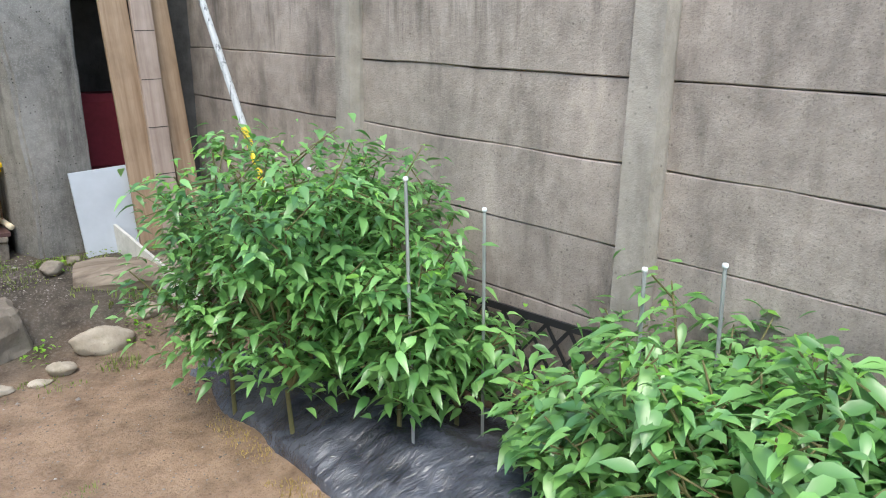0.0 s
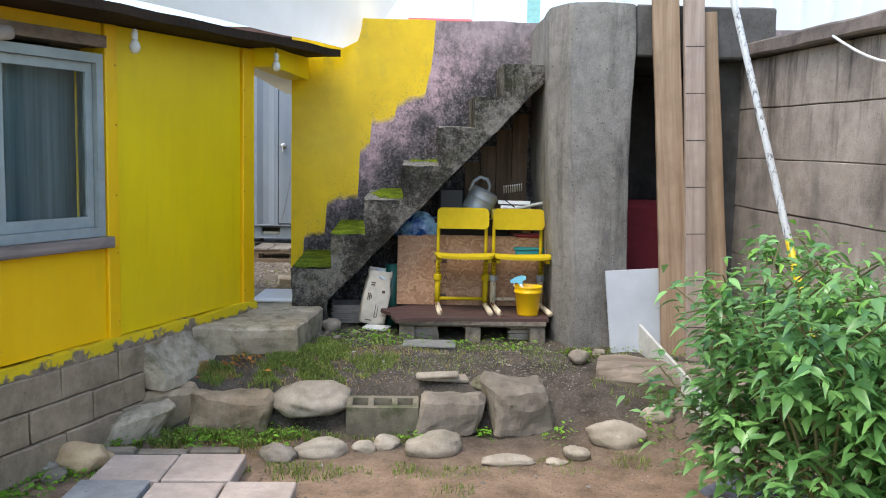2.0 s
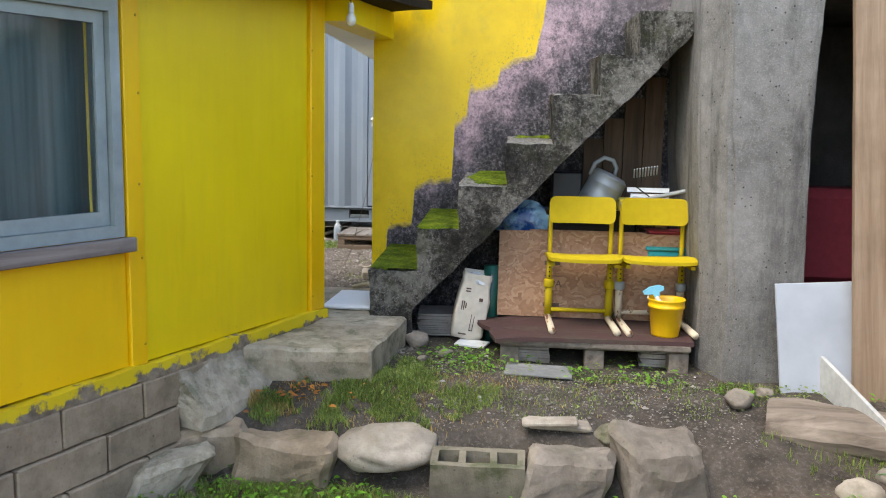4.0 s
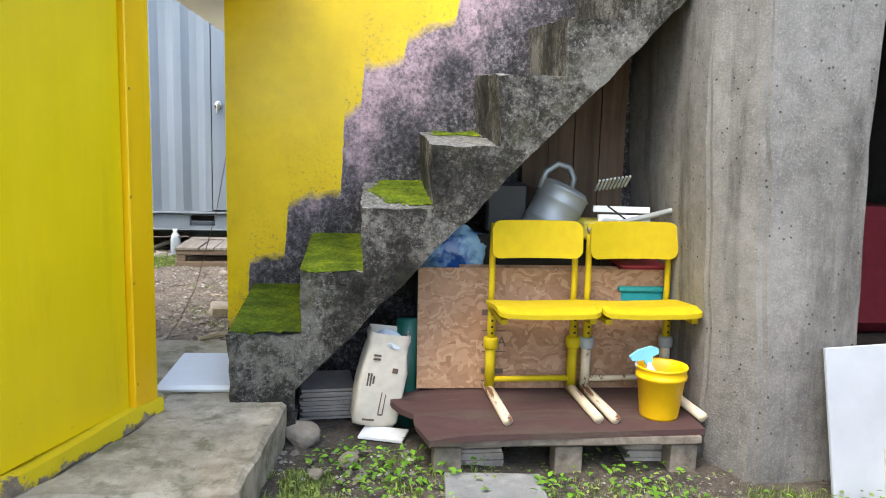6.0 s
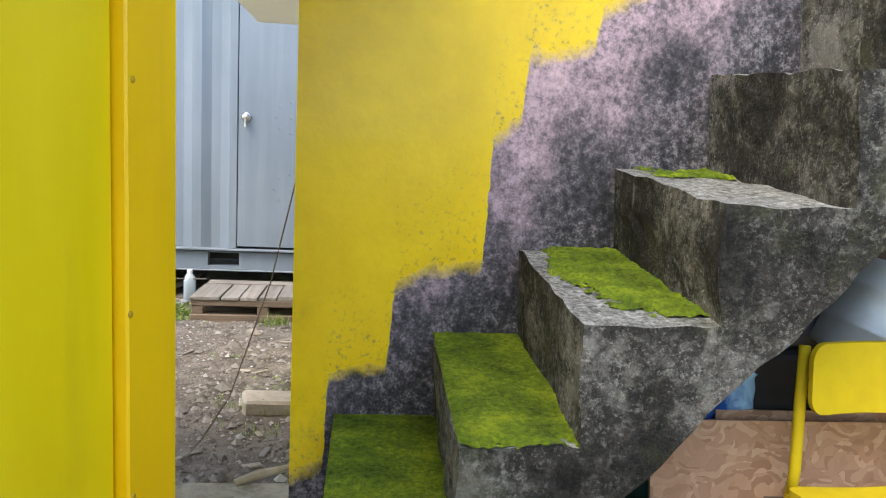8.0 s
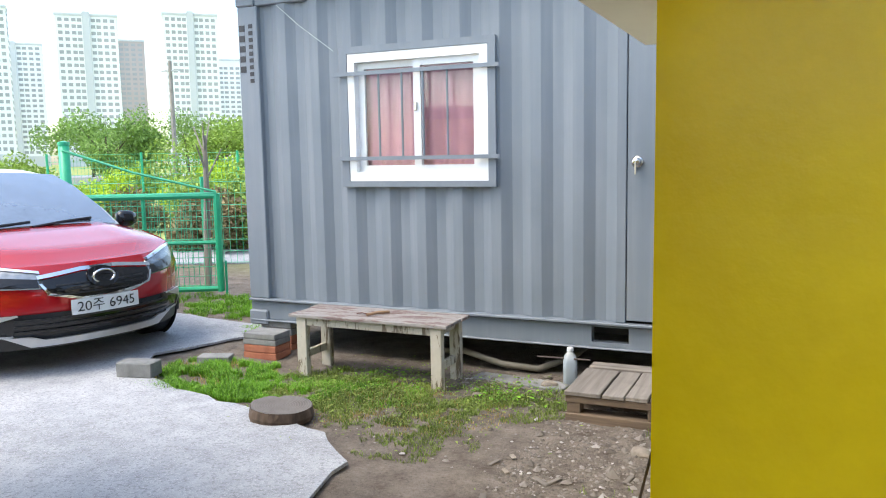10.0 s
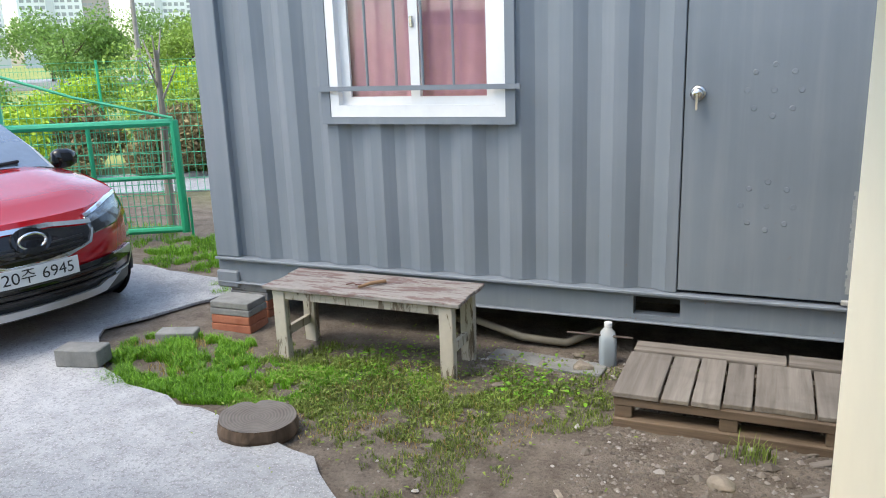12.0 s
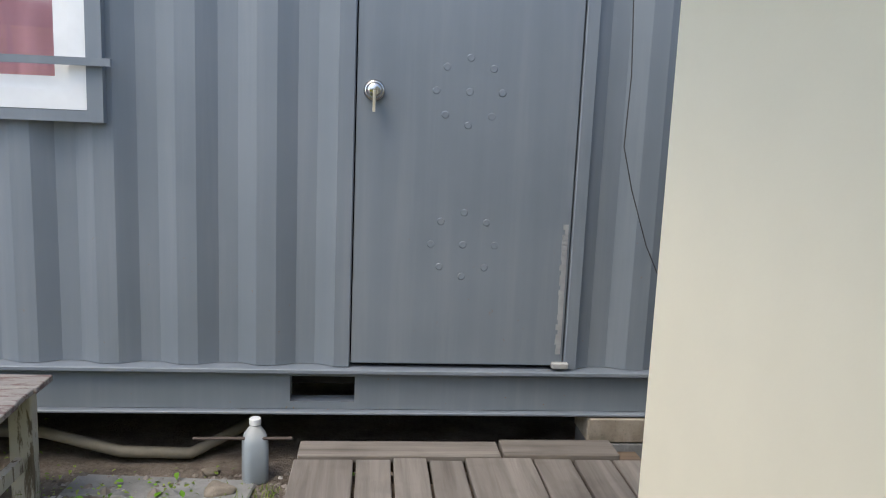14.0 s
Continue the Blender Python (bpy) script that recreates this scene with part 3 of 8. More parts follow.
def make_yellow_house():
    # local x: negative points to the yard, positive into the building
    m = YM
    wl, wr, zb, zt = 1.385, 2.575, 0.755, 1.735
    for name, a, b, z0, z1 in (("wall_panel", 0.128, 1.276, 0.22, 1.9), ("wall_under_window", 1.375, 2.665, 0.22, zb), ("wall_over_window", 1.375, 2.665, zt + 0.1, 1.9), ("wall_near", 2.665, 4.0, 0.22, 1.9), ("wall_rear", 4.0, 8.0, 0.22, 1.9)):
        structure(finish(box_bm(0.0, a, z0, 0.14, b, z1, m), name, YELLOW if name == "wall_panel" else AMBER), "glossy yellow painted board wall with drip marks")
    for name, a, b, out in (("corner_board", -0.012, 0.12, -0.022), ("batten", 1.285, 1.37, -0.018)):
        structure(finish(box_bm(out, a, 0.215, 0.14, b, 1.9, m, 0.004), name, AMBER), "yellow painted vertical timber board", "trim")
    structure(finish(box_bm(0.14, -0.01, 0.2, 4.0, 0.12, 1.9, m), "wall_end", YELLOW), "yellow painted end wall of the timber building")
    structure(finish(box_bm(-0.03, 1.372, zt + 0.035, 0.14, 2.675, zt + 0.098, m), "window_head", make_wood("brown_head_wood", (0.12, 0.085, 0.065), (0.3, 0.23, 0.18), 1)), "weathered brown wooden board over the window", "trim")
    # plinth lip
    bm = box_bm(-0.04, -0.02, 0.15, 0.16, 8.0, 0.214, m)
    cut(bm, 0.09)
    roughen(bm, 0.014, 7)
    lip = Mat("yellow_dripped_plinth", 0.7)
    k = lip.step(lip.math("ADD", lip.axis(2), lip.math("MULTIPLY", lip.math("SUBTRACT", lip.noise(7, 6, 0.7), 0.5), 0.34)), 0.165, 0.185)
    lip.color(lip.mix(k, lip.ramp(lip.noise(20, 6), (0.3, (0.12, 0.09, 0.06)), (0.7, (0.34, 0.27, 0.2))), (0.78, 0.58, 0.006)))
    lip.bump(lip.noise(30, 6, 0.7), 0.8, 0.012)
    structure(finish(bm, "plinth_lip", lip.m), "crumbling mortar ledge smeared with yellow paint", "trim")
    # dark sub-wall behind plinth blocks
    structure(finish(box_bm(0.0, 0.3, -0.5, 0.14, 8.0, 0.148, m), "plinth_core", PLINTH), "brown mortar core of the plinth", "plinth")
    # window: frame, two sashes, glass, sill
    win = structure(new("window_1"), "old sliding window in a chalky pale metal frame", "window")
    win.matrix_basis = m
    f = bmesh.new()
    for a, b, z0, z1 in ((wl, wl + 0.045, zb, zt), (wr - 0.045, wr, zb, zt), (wl + 0.045, wr - 0.045, zb, zb + 0.05), (wl + 0.045, wr - 0.045, zt - 0.05, zt)):
        add_box(f, -0.015, a, z0, 0.11, b, z1)
    part("window_frame", f, OLD_FRAME, win)
    half = (wl + wr) / 2
    for a, b, x0 in ((wl + 0.05, half + 0.03, 0.01), (half - 0.03, wr - 0.05, 0.045)):
        s = bmesh.new()
        for p, q, z0, z1 in ((a, a + 0.045, zb + 0.052, zt - 0.052), (b - 0.045, b, zb + 0.052, zt - 0.052), (a + 0.045, b - 0.045, zb + 0.052, zb + 0.11), (a + 0.045, b - 0.045, zt - 0.1, zt - 0.052)):
            add_box(s, x0, p, z0, x0 + 0.03, q, z1)
        sash = part("sash", s, OLD_FRAME, win)
        pane = part("pane", box_bm(x0 + 0.012, a + 0.045, zb + 0.11, x0 + 0.017, b - 0.045, zt - 0.1), PANE, sash, "dusty window glass")
    part("curtain", box_bm(0.12, wl + 0.05, zb + 0.05, 0.125, wr - 0.05, zt - 0.05), CURTAIN, win, "drawn grey green net curtain")
    part("window_sill", box_bm(-0.05, wl - 0.03, zb - 0.06, 0.13, wr + 0.04, zb - 0.004, None, 0.004), make_wood("grey_sill_wood", (0.16, 0.12, 0.1), (0.42, 0.36, 0.32), 1), win, "weathered grey wooden sill")
    # Near black sheet gives the window the dark of an unlit room.
    structure(finish(box_bm(0.4, 1.3, 0.1, 0.45, 3.0, 1.9, m), "inner_wall", DARK_VOID), "near black sheet standing in for the unlit room behind the window")
    # eave, roof and tarpaulin
    bm = box_bm(-0.3, -0.75, 1.905, 4.0, 8.0, 1.955, m)
    cut(bm, 0.25)
    roughen(bm, 0.012, 3)
    structure(finish(bm, "roof_deck", EAVE_DARK), "dark brown roof edge with sagging eave", "roof")


def make_curtain():
    m = Mat("net_curtain", 0.9)
    w = m.noise(22, 3, 0.5, m.scaled(1, 1, 0.03))
    m.color(m.ramp(w, (0.35, (0.2, 0.25, 0.255)), (0.65, (0.36, 0.42, 0.42))))
    return m.m


CURTAIN = make_curtain()
PANE = make_glass("window_glass", (0.72, 0.8, 0.8), 0.04)
before = set(bpy.data.objects)
make_yellow_house()
for ob in set(bpy.data.objects) - before:
    if ob.type == "MESH":
        sag(ob)

NAIL = plain("yellow_over_rust", (0.5, 0.3, 0.01), 0.6)
for name, s in (("corner_board", 0.105), ("batten", 1.3)):
    for i in range(5):
        r = bmesh.new()
        bmesh.ops.create_uvsphere(r, u_segments=8, v_segments=5, radius=0.006)
        out = -0.022 if name == "corner_board" else -0.018
        bmesh.ops.transform(r, matrix=YM @ pose(out, s + 0.004 * (i % 3), 0.3 + i * 0.33 + 0.03 * (i % 2)) @ Matrix.Diagonal((0.5, 1, 1, 1)), verts=r.verts)
        part("nail", r, NAIL, bpy.data.objects[name], smooth=True)


def make_lintel():
    bm = box_bm(-0.02, 0.0, 1.79, 0.14, 0.75, 1.95, pose(-0.845, 5.865, 0, 0, 0, math.degrees(math.atan2(-0.123, 0.755))))
    structure(finish(bm, "lintel", YELLOW), "yellow painted beam over the passage", "beam")


make_lintel()


# ---- fence of concrete posts and planks: y runs back from the shed, the whole leans with the ground ----
FM = pose(2.4, 5.75, 0.0, -2.1, 0, 180 + 5)        # local y runs towards the start, local +x to the yard's outside is -x


def make_fence():
    fence = structure(new("boundary_wall"), "stained concrete plank boundary wall between posts", "wall")
    fence.matrix_basis = FM
    posts = [1.84, 3.6, 5.36, 7.12]
    for p in posts:
        bm = bmesh.new()
        add_prism(bm, [(-0.10, p - 0.062), (-0.05, p - 0.078), (0.055, p - 0.078), (0.055, p + 0.078), (-0.05, p + 0.078), (-0.10, p + 0.062)], -0.45, 1.885, "xy")
        mirror = Matrix.Scale(-1, 4, (1, 0, 0))
        bmesh.ops.transform(bm, matrix=mirror, verts=bm.verts)
        for v in bm.verts:
            v.co += noise.noise_vector(v.co * 4) * 0.006
        part("post", bm, POST_CONC, fence)
    ends = [-0.6] + [v for p in posts for v in (p - 0.07, p + 0.07)] + [8.6]
    rnd = random.Random(4)
    for a, b in zip(ends[::2], ends[1::2]):
        z = 1.885 - 0.315
        while z > -0.5:
            lean = rnd.uniform(-0.008, 0.008)
            bm = box_bm(-0.025, a, z + 0.002, 0.03 + lean, b, z + 0.313, None, 0.004)
            cut(bm, 0.3)
            for v in bm.verts:
                v.co += noise.noise_vector(v.co * 2.5) * 0.008
                if v.co.z > z + 0.29:
                    v.co.z += noise.noise(v.co * 9) * 0.006
            part("plank", bm, FENCE_CONC, fence)
            z -= 0.315
    part("backing", box_bm(-0.07, -0.6, -0.5, -0.04, 8.6, 1.885), FENCE_CONC, fence)
    bm = box_bm(-0.1, -0.6, 1.89, 0.1, 8.6, 1.98, None, 0.012)
    cut(bm, 0.15)
    roughen(bm, 0.012, 6)
    part("coping", bm, COPING, fence, "black stained concrete coping")


def make_shed():
    """Concrete lean-to under the stair landing, open at the front."""
    shed = structure(new("shed"), "small grey concrete store with an open doorway", "shed")
    front = 5.52
    bm = bmesh.new()
    # left pier, its foot flaring out
    sec = [(0.0, 1.19, 1.63), (0.5, 1.185, 1.625), (1.2, 1.13, 1.61), (1.87, 1.11, 1.62), (2.2, 1.11, 1.62)]
    rows = []
    for z, x0, x1 in sec:
        rows.append([bm.verts.new(p) for p in ((x0, 6.62, z), (x0, front + 0.22, z), (x0 + 0.1, front, z), (x1, front, z), (x1, front + 0.2, z), (x1, 6.62, z))])
    for r, q in zip(rows, rows[1:]):
        for k in range(6):
            bm.faces.new((r[k], r[(k + 1) % 6], q[(k + 1) % 6], q[k]))
    bm.faces.new(list(reversed(rows[0])))
    bm.faces.new(rows[-1])
    bmesh.ops.bevel(bm, geom=[e for e in bm.edges if abs(e.verts[0].co.z - e.verts[1].co.z) > 0.2], offset=0.02, segments=2, affect="EDGES")
    cut(bm, 0.12)
    for v in bm.verts:
        v.co += noise.noise_vector(v.co * 4) * 0.01 + noise.noise_vector(v.co * 14) * 0.004
        if v.co.z < 0.05:
            v.co.z = -0.3
    part("pier", bm, SHED_CONC, shed)
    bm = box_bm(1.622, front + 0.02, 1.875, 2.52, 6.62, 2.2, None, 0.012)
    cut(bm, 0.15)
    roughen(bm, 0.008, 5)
    part("lintel", bm, DARK_CONC, shed, "dark grey concrete lintel")
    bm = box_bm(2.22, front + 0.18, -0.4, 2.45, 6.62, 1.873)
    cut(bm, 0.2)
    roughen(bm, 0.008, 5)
    part("pier", bm, DARK_CONC, shed, "dark grey concrete jamb with stain runs")
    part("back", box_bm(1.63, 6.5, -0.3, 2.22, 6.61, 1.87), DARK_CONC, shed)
    # under the stairs: brown boarded wall at the back of the niche
    bm = bmesh.new()
    for i in range(4):
        add_box(bm, 0.62 + i * 0.12, 6.56, 0.0, 0.735 + i * 0.12, 6.6, 1.2 + i * 0.125)
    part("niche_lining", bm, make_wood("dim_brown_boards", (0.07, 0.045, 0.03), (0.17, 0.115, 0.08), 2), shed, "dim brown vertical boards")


make_fence()
make_shed()

# ---- shipping container office ----
CY = 10.66


def corrugated(x0, x1, z0, z1, period=0.2785, depth=0.034, phase=0.0):
    """Trapezoid-ribbed steel sheet; outer faces lie at CY."""
    bm = bmesh.new()
    prof = ((0.0, 0.0), (0.25, 0.0), (0.5, 1.0), (0.75, 1.0))
    n = int((x1 - x0) / period) + 2
    pts = []
    for i in range(-1, n):
        for f, d in prof:
            px = x0 + phase + (i + f) * period
            if x0 < px < x1:
                pts.append((px, d * depth))
    def depth_at(px):
        f = ((px - x0 - phase) / period) % 1.0
        return depth * (0 if f < 0.25 else (f - 0.25) * 4 if f < 0.5 else 1 if f < 0.75 else (1 - f) * 4)
    pts = [(x0, depth_at(x0))] + pts + [(x1, depth_at(x1))]
    zs = list(np.linspace(z0, z1, 9))
    grid = [[bm.verts.new((px, CY + d + noise.noise(Vector((px * 2, z * 1.5, 5))) * 0.0025, z)) for z in zs] for px, d in pts]
    for a, b in zip(grid, grid[1:]):
        for j in range(len(zs) - 1):
            bm.faces.new((a[j], b[j], b[j + 1], a[j + 1]))
    return bm


def make_container():
    c = tagged(new("shipping_container"), "grey blue corrugated steel container used as an office, raised on blocks", "container")
    L, R = -4.47, 1.6
    # sheets around the window and the door openings
    wx0, wx1, wz0, wz1 = -3.52, -2.46, 1.3, 2.19
    for a, b, z0, z1 in ((-4.29, wx0, 0.4, 2.6), (wx0, wx1, 0.4, wz0), (wx0, wx1, wz1, 2.6), (wx1, -1.62, 0.4, 2.6), (-0.7, 1.42, 0.4, 2.6)):
        part("side_sheet", corrugated(a, b, z0, z1, phase=((-1.62 - a) % 0.2785)), CONTAINER, c)
    part("bottom_rail", make_rail(L, R), CONTAINER, c)
    part("rail_lip", box_bm(L, CY - 0.04, 0.381, R, CY + 0.08, 0.398, None, 0.003), CONTAINER, c)
    part("rail_flange", box_bm(L, CY - 0.034, 0.222, R, CY + 0.06, 0.233, None, 0.003), CONTAINER, c)
    part("top_rail", box_bm(L, CY - 0.012, 2.6, R, CY + 0.06, 2.69, None, 0.006), CONTAINER, c)
    for a, b in ((L, -4.29), (1.42, R)):
        bm = bmesh.new()
        add_box(bm, a, CY - 0.02, 0.4, b, CY + 0.14, 2.6, None, 0.006)
        part("corner_post", bm, CONTAINER, c)
    for a in (L - 0.01, R - 0.15):
        for z in (0.19, 2.6):
            part("corner_casting", box_bm(a, CY - 0.03, z, a + 0.17, CY + 0.15, z + 0.115, None, 0.01), CONTAINER, c)
    part("end_wall", box_bm(L + 0.02, CY + 0.14, 0.3, L + 0.06, 13.05, 2.6), CONTAINER, c)
    part("end_wall", box_bm(R - 0.06, CY + 0.14, 0.3, R - 0.02, 13.05, 2.6), CONTAINER, c)
    part("back_wall", box_bm(L, 13.05, 0.3, R, 13.1, 2.6), CONTAINER, c)
    part("roof", box_bm(L, CY + 0.06, 2.62, R, 13.1, 2.68), CONTAINER, c)
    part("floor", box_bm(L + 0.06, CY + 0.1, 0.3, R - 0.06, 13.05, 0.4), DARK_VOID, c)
    # Unseen back rail, end sills and floor beams, added to block light underneath.
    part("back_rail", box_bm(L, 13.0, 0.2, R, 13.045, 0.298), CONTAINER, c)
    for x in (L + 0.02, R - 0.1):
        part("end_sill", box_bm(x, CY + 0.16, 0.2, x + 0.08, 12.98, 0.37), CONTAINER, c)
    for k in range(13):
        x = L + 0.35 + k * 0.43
        part("cross_member", box_bm(x, CY + 0.09, 0.236, x + 0.05, 12.97, 0.298), DARK_VOID, c, "near black floor beam added to darken the gap under the container")
    part("roof_cover", box_bm(L - 0.12, CY - 0.14, 2.75, R + 0.1, 13.2, 2.86), make_wood("dark_roof_board", (0.05, 0.03, 0.025), (0.12, 0.07, 0.06), 0), c, "dark brown board roof cover")
    part("roof_batten", box_bm(L, CY + 0.02, 2.69, R, CY + 0.1, 2.75), EAVE_DARK, c)
    # stencilled writing too small to read, on the corner post
    ink = plain("black_stencil", (0.03, 0.03, 0.035), 0.6)
    for i in range(5):
        part("stencil_mark", box_bm(-4.455, CY - 0.0235, 2.42 - i * 0.075, -4.405, CY - 0.021, 2.465 - i * 0.075), ink, c, "black stencilled character")
    for i in range(9):
        part("stencil_mark", box_bm(-4.37, CY - 0.0235, 2.44 - i * 0.05, -4.335, CY - 0.021, 2.47 - i * 0.05), ink, c, "black stencilled character")
    # door
    door = part("door", box_bm(-1.553, CY - 0.004, 0.415, -0.755, CY + 0.03, 2.34, None, 0.003), CONTAINER, c, "flat grey steel door with small dents")
    for a, b, z0, z1 in ((-1.62, -1.558, 0.4, 2.42), (-0.75, -0.7, 0.4, 2.42), (-1.558, -0.75, 2.345, 2.42)):
        part("door_frame", box_bm(a, CY - 0.012, z0, b, CY + 0.05, z1, None, 0.004), CONTAINER, c)
    steel = plain("brushed_chrome", (0.62, 0.6, 0.56), 0.22, 1.0, 0.12, 30, 0.05)
    kn = lathe_bm([(0.0, 0.0), (0.038, 0.0), (0.038, 0.006), (0.03, 0.012), (0.014, 0.016), (0.014, 0.034), (0.025, 0.04), (0.029, 0.052), (0.026, 0.064), (0.016, 0.07), (0.0, 0.071)], 20)
    bmesh.ops.transform(kn, matrix=pose(-1.492, CY - 0.004, 1.41, 90), verts=kn.verts)
    knob = part("door_knob", kn, steel, door, "chrome door knob with a key", smooth=True)
    part("key", box_bm(-1.497, CY - 0.082, 1.335, -1.487, CY - 0.076, 1.41, None, 0.002), plain("pale_key", (0.7, 0.64, 0.5), 0.35, 0.6), door, "pale brass key hanging from the lock")
    for cx, cz in ((-1.155, 1.42), (-1.155, 0.87)):
        spots = [(0, 0)] + [(0.118 * math.cos(k * math.pi / 4), 0.118 * math.sin(k * math.pi / 4)) for k in range(8)]
        for dx, dz in spots:
            r = lathe_bm([(0.0, 0.0002), (0.004, 0.0002), (0.008, 0.0006), (0.011, 0.0003), (0.014, 0.0)], 12)
            bmesh.ops.transform(r, matrix=pose(cx + dx, CY - 0.004, cz + dz, 90), verts=r.verts)
            part("dent", r, CONTAINER, door, smooth=True)
    bm = bmesh.new()
    for i in range(26):
        z = 0.46 + i * 0.019
        add_box(bm, -0.785 + noise.noise(Vector((i * 0.9, 0, 0))) * 0.012, CY - 0.0075, z, -0.765, CY - 0.0045, z + 0.021)
    tagged(part("filler", bm, plain("grey_filler", (0.36, 0.37, 0.37), 0.9, bump=0.8), door, "rough grey filler along the hinge edge"), kind="stuff")
    part("hinge", box_bm(-0.8, CY - 0.03, 0.408, -0.735, CY - 0.006, 0.432, None, 0.004), plain("pale_hinge", (0.5, 0.5, 0.48), 0.5, 0.4), door, "pale steel hinge")
    # window with bars
    w = part("window", window_frame_bm(-3.52, -2.46, 1.3, 2.19), WHITE_PVC, c, "white plastic sliding window with security bars")
    t = bmesh.new()
    for a, b, z0, z1 in ((-3.58, -3.522, 1.26, 2.24), (-2.458, -2.405, 1.26, 2.24), (-3.522, -2.458, 1.26, 1.298), (-3.522, -2.458, 2.192, 2.24)):
        add_box(t, a, CY - 0.035, z0, b, CY + 0.05, z1)
    part("window_trim", t, CONTAINER, w, "grey steel window surround")
    for a, b, y in ((-3.465, -2.965, CY + 0.02), (-3.015, -2.515, CY - 0.005)):
        s = bmesh.new()
        for p, q, z0, z1 in ((a, a + 0.055, 1.365, 2.13), (b - 0.055, b, 1.365, 2.13), (a + 0.055, b - 0.055, 1.365, 1.41), (a + 0.055, b - 0.055, 2.085, 2.13)):
            add_box(s, p, y, z0, q, y + 0.022, z1)
        part("sash", s, WHITE_PVC, w)
        pn = part("pane", box_bm(a + 0.055, y + 0.009, 1.41, b - 0.055, y + 0.013, 2.085), CLEAR, w, "clear window glass")
        pn.visible_shadow = False
    cur = bmesh.new()
    n = 46
    top = [[cur.verts.new((-3.48 + 0.98 * i / n, CY + 0.075 + 0.012 * math.sin(i * 1.1) + 0.006 * noise.noise(Vector((i * 0.7, z * 3, 0))), z)) for z in np.linspace(1.33, 2.17, 12)] for i in range(n + 1)]
    for a, b in zip(top, top[1:]):
        for j in range(11):
            cur.faces.new((a[j], b[j], b[j + 1], a[j + 1]))
    part("curtain", cur, plain("dusty_pink_cloth", (0.52, 0.28, 0.34), 0.95, var=0.25, scale=8), w, "drawn dusty pink cloth curtain", smooth=True)
    part("latch", box_bm(-3.005, CY - 0.02, 1.78, -2.985, CY - 0.004, 1.84, None, 0.003), steel, w)
    for z in (1.46, 2.05):
        part("bar", box_bm(-3.62, CY - 0.06, z - 0.013, -2.37, CY - 0.044, z + 0.013), CONTAINER, w, "grey steel security bar")
    for x in (-3.26, -3.08, -2.92, -2.74):
        part("bar", tube_bm([(x, CY - 0.05, 1.47), (x, CY - 0.05, 2.04)], 0.008, 8), CONTAINER, w)
    # Black sheet behind the window puts the interior's shade into its colour.
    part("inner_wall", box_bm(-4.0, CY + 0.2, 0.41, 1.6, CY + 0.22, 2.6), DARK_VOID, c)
    # cable by the door
    part("cable", tube_bm([(-0.56, CY - 0.06, 2.3), (-0.62, CY - 0.08, 1.95), (-0.6, CY - 0.09, 1.5), (-0.61, CY - 0.1, 1.25), (-0.57, CY - 0.1, 1.1), (-0.5, CY - 0.1, 0.9), (-0.35, CY - 0.1, 0.6)], 0.0022, 6), plain("black_cable", (0.03, 0.03, 0.03), 0.5), c, "thin black cable hanging down")
    part("cable", tube_bm([(-4.1, CY - 0.03, 2.58), (-3.9, CY - 0.05, 2.42), (-3.62, CY - 0.05, 2.22)], 0.003, 6), OLD_FRAME, c, "thin white cable from the roof to the window")


def make_rail(L, R):
    bm = bmesh.new()
    v0, v1 = -1.774, -1.536
    add_box(bm, L, CY - 0.004, 0.235, v0, CY + 0.07, 0.37)
    add_box(bm, v1, CY - 0.004, 0.235, R, CY + 0.07, 0.37)
    add_box(bm, v0, CY - 0.004, 0.235, v1, CY + 0.07, 0.262)
    add_box(bm, v0, CY - 0.004, 0.362, v1, CY + 0.07, 0.37)
    return bm


def window_frame_bm(x0, x1, z0, z1):
    bm = bmesh.new()
    for a, b, p, q in ((x0, x0 + 0.055, z0, z1), (x1 - 0.055, x1, z0, z1), (x0 + 0.055, x1 - 0.055, z0, z0 + 0.065), (x0 + 0.055, x1 - 0.055, z1 - 0.06, z1)):
        add_box(bm, a, CY - 0.03, p, b, CY + 0.06, q)
    return bm


CLEAR = make_glass("clear_glass", (0.95, 0.97, 0.97), 0.02)
make_container()


def make_paving_sheet():
    """Pale concrete drive, with a ragged edge against the grass."""
    line = [(-1.05, 6.6), (-2.0, 7.5), (-2.42, 8.4), (-2.53, 8.85), (-2.85, 9.12), (-3.25, 9.27), (-3.6, 9.36), (-4.15, 9.48), (-4.6, 9.64), (-4.95, 10.1), (-4.75, 10.7), (-4.55, 11.2), (-6.0, 11.4), (-9.5, 10.9), (-40, 5), (-40, -10), (-5, -10), (-1.9, 3.0)]
    bm = bmesh.new()
    n = len(line)
    dense = []
    for i in range(n):
        a, b = Vector(line[i]), Vector(line[(i + 1) % n])
        k = max(1, int((b - a).length / 0.12)) if i < 12 else 1
        for j in range(k):
            p = a.lerp(b, j / k)
            if i < 12:
                p += Vector((noise.noise(Vector((p.x * 4, p.y * 4, 1))), noise.noise(Vector((p.x * 4, p.y * 4, 7))))) * 0.05
            dense.append(p)
    vs = [bm.verts.new((p.x, p.y, 0.012)) for p in dense]
    f = bm.faces.new(vs)
    r = bmesh.ops.extrude_face_region(bm, geom=[f])
    for v in r["geom"]:
        if isinstance(v, bmesh.types.BMVert):
            v.co.z = 0.03
    structure(finish(bm, "pavement", PAVING), "pale grey rough concrete drive with a ragged edge", "pavement")


make_paving_sheet()


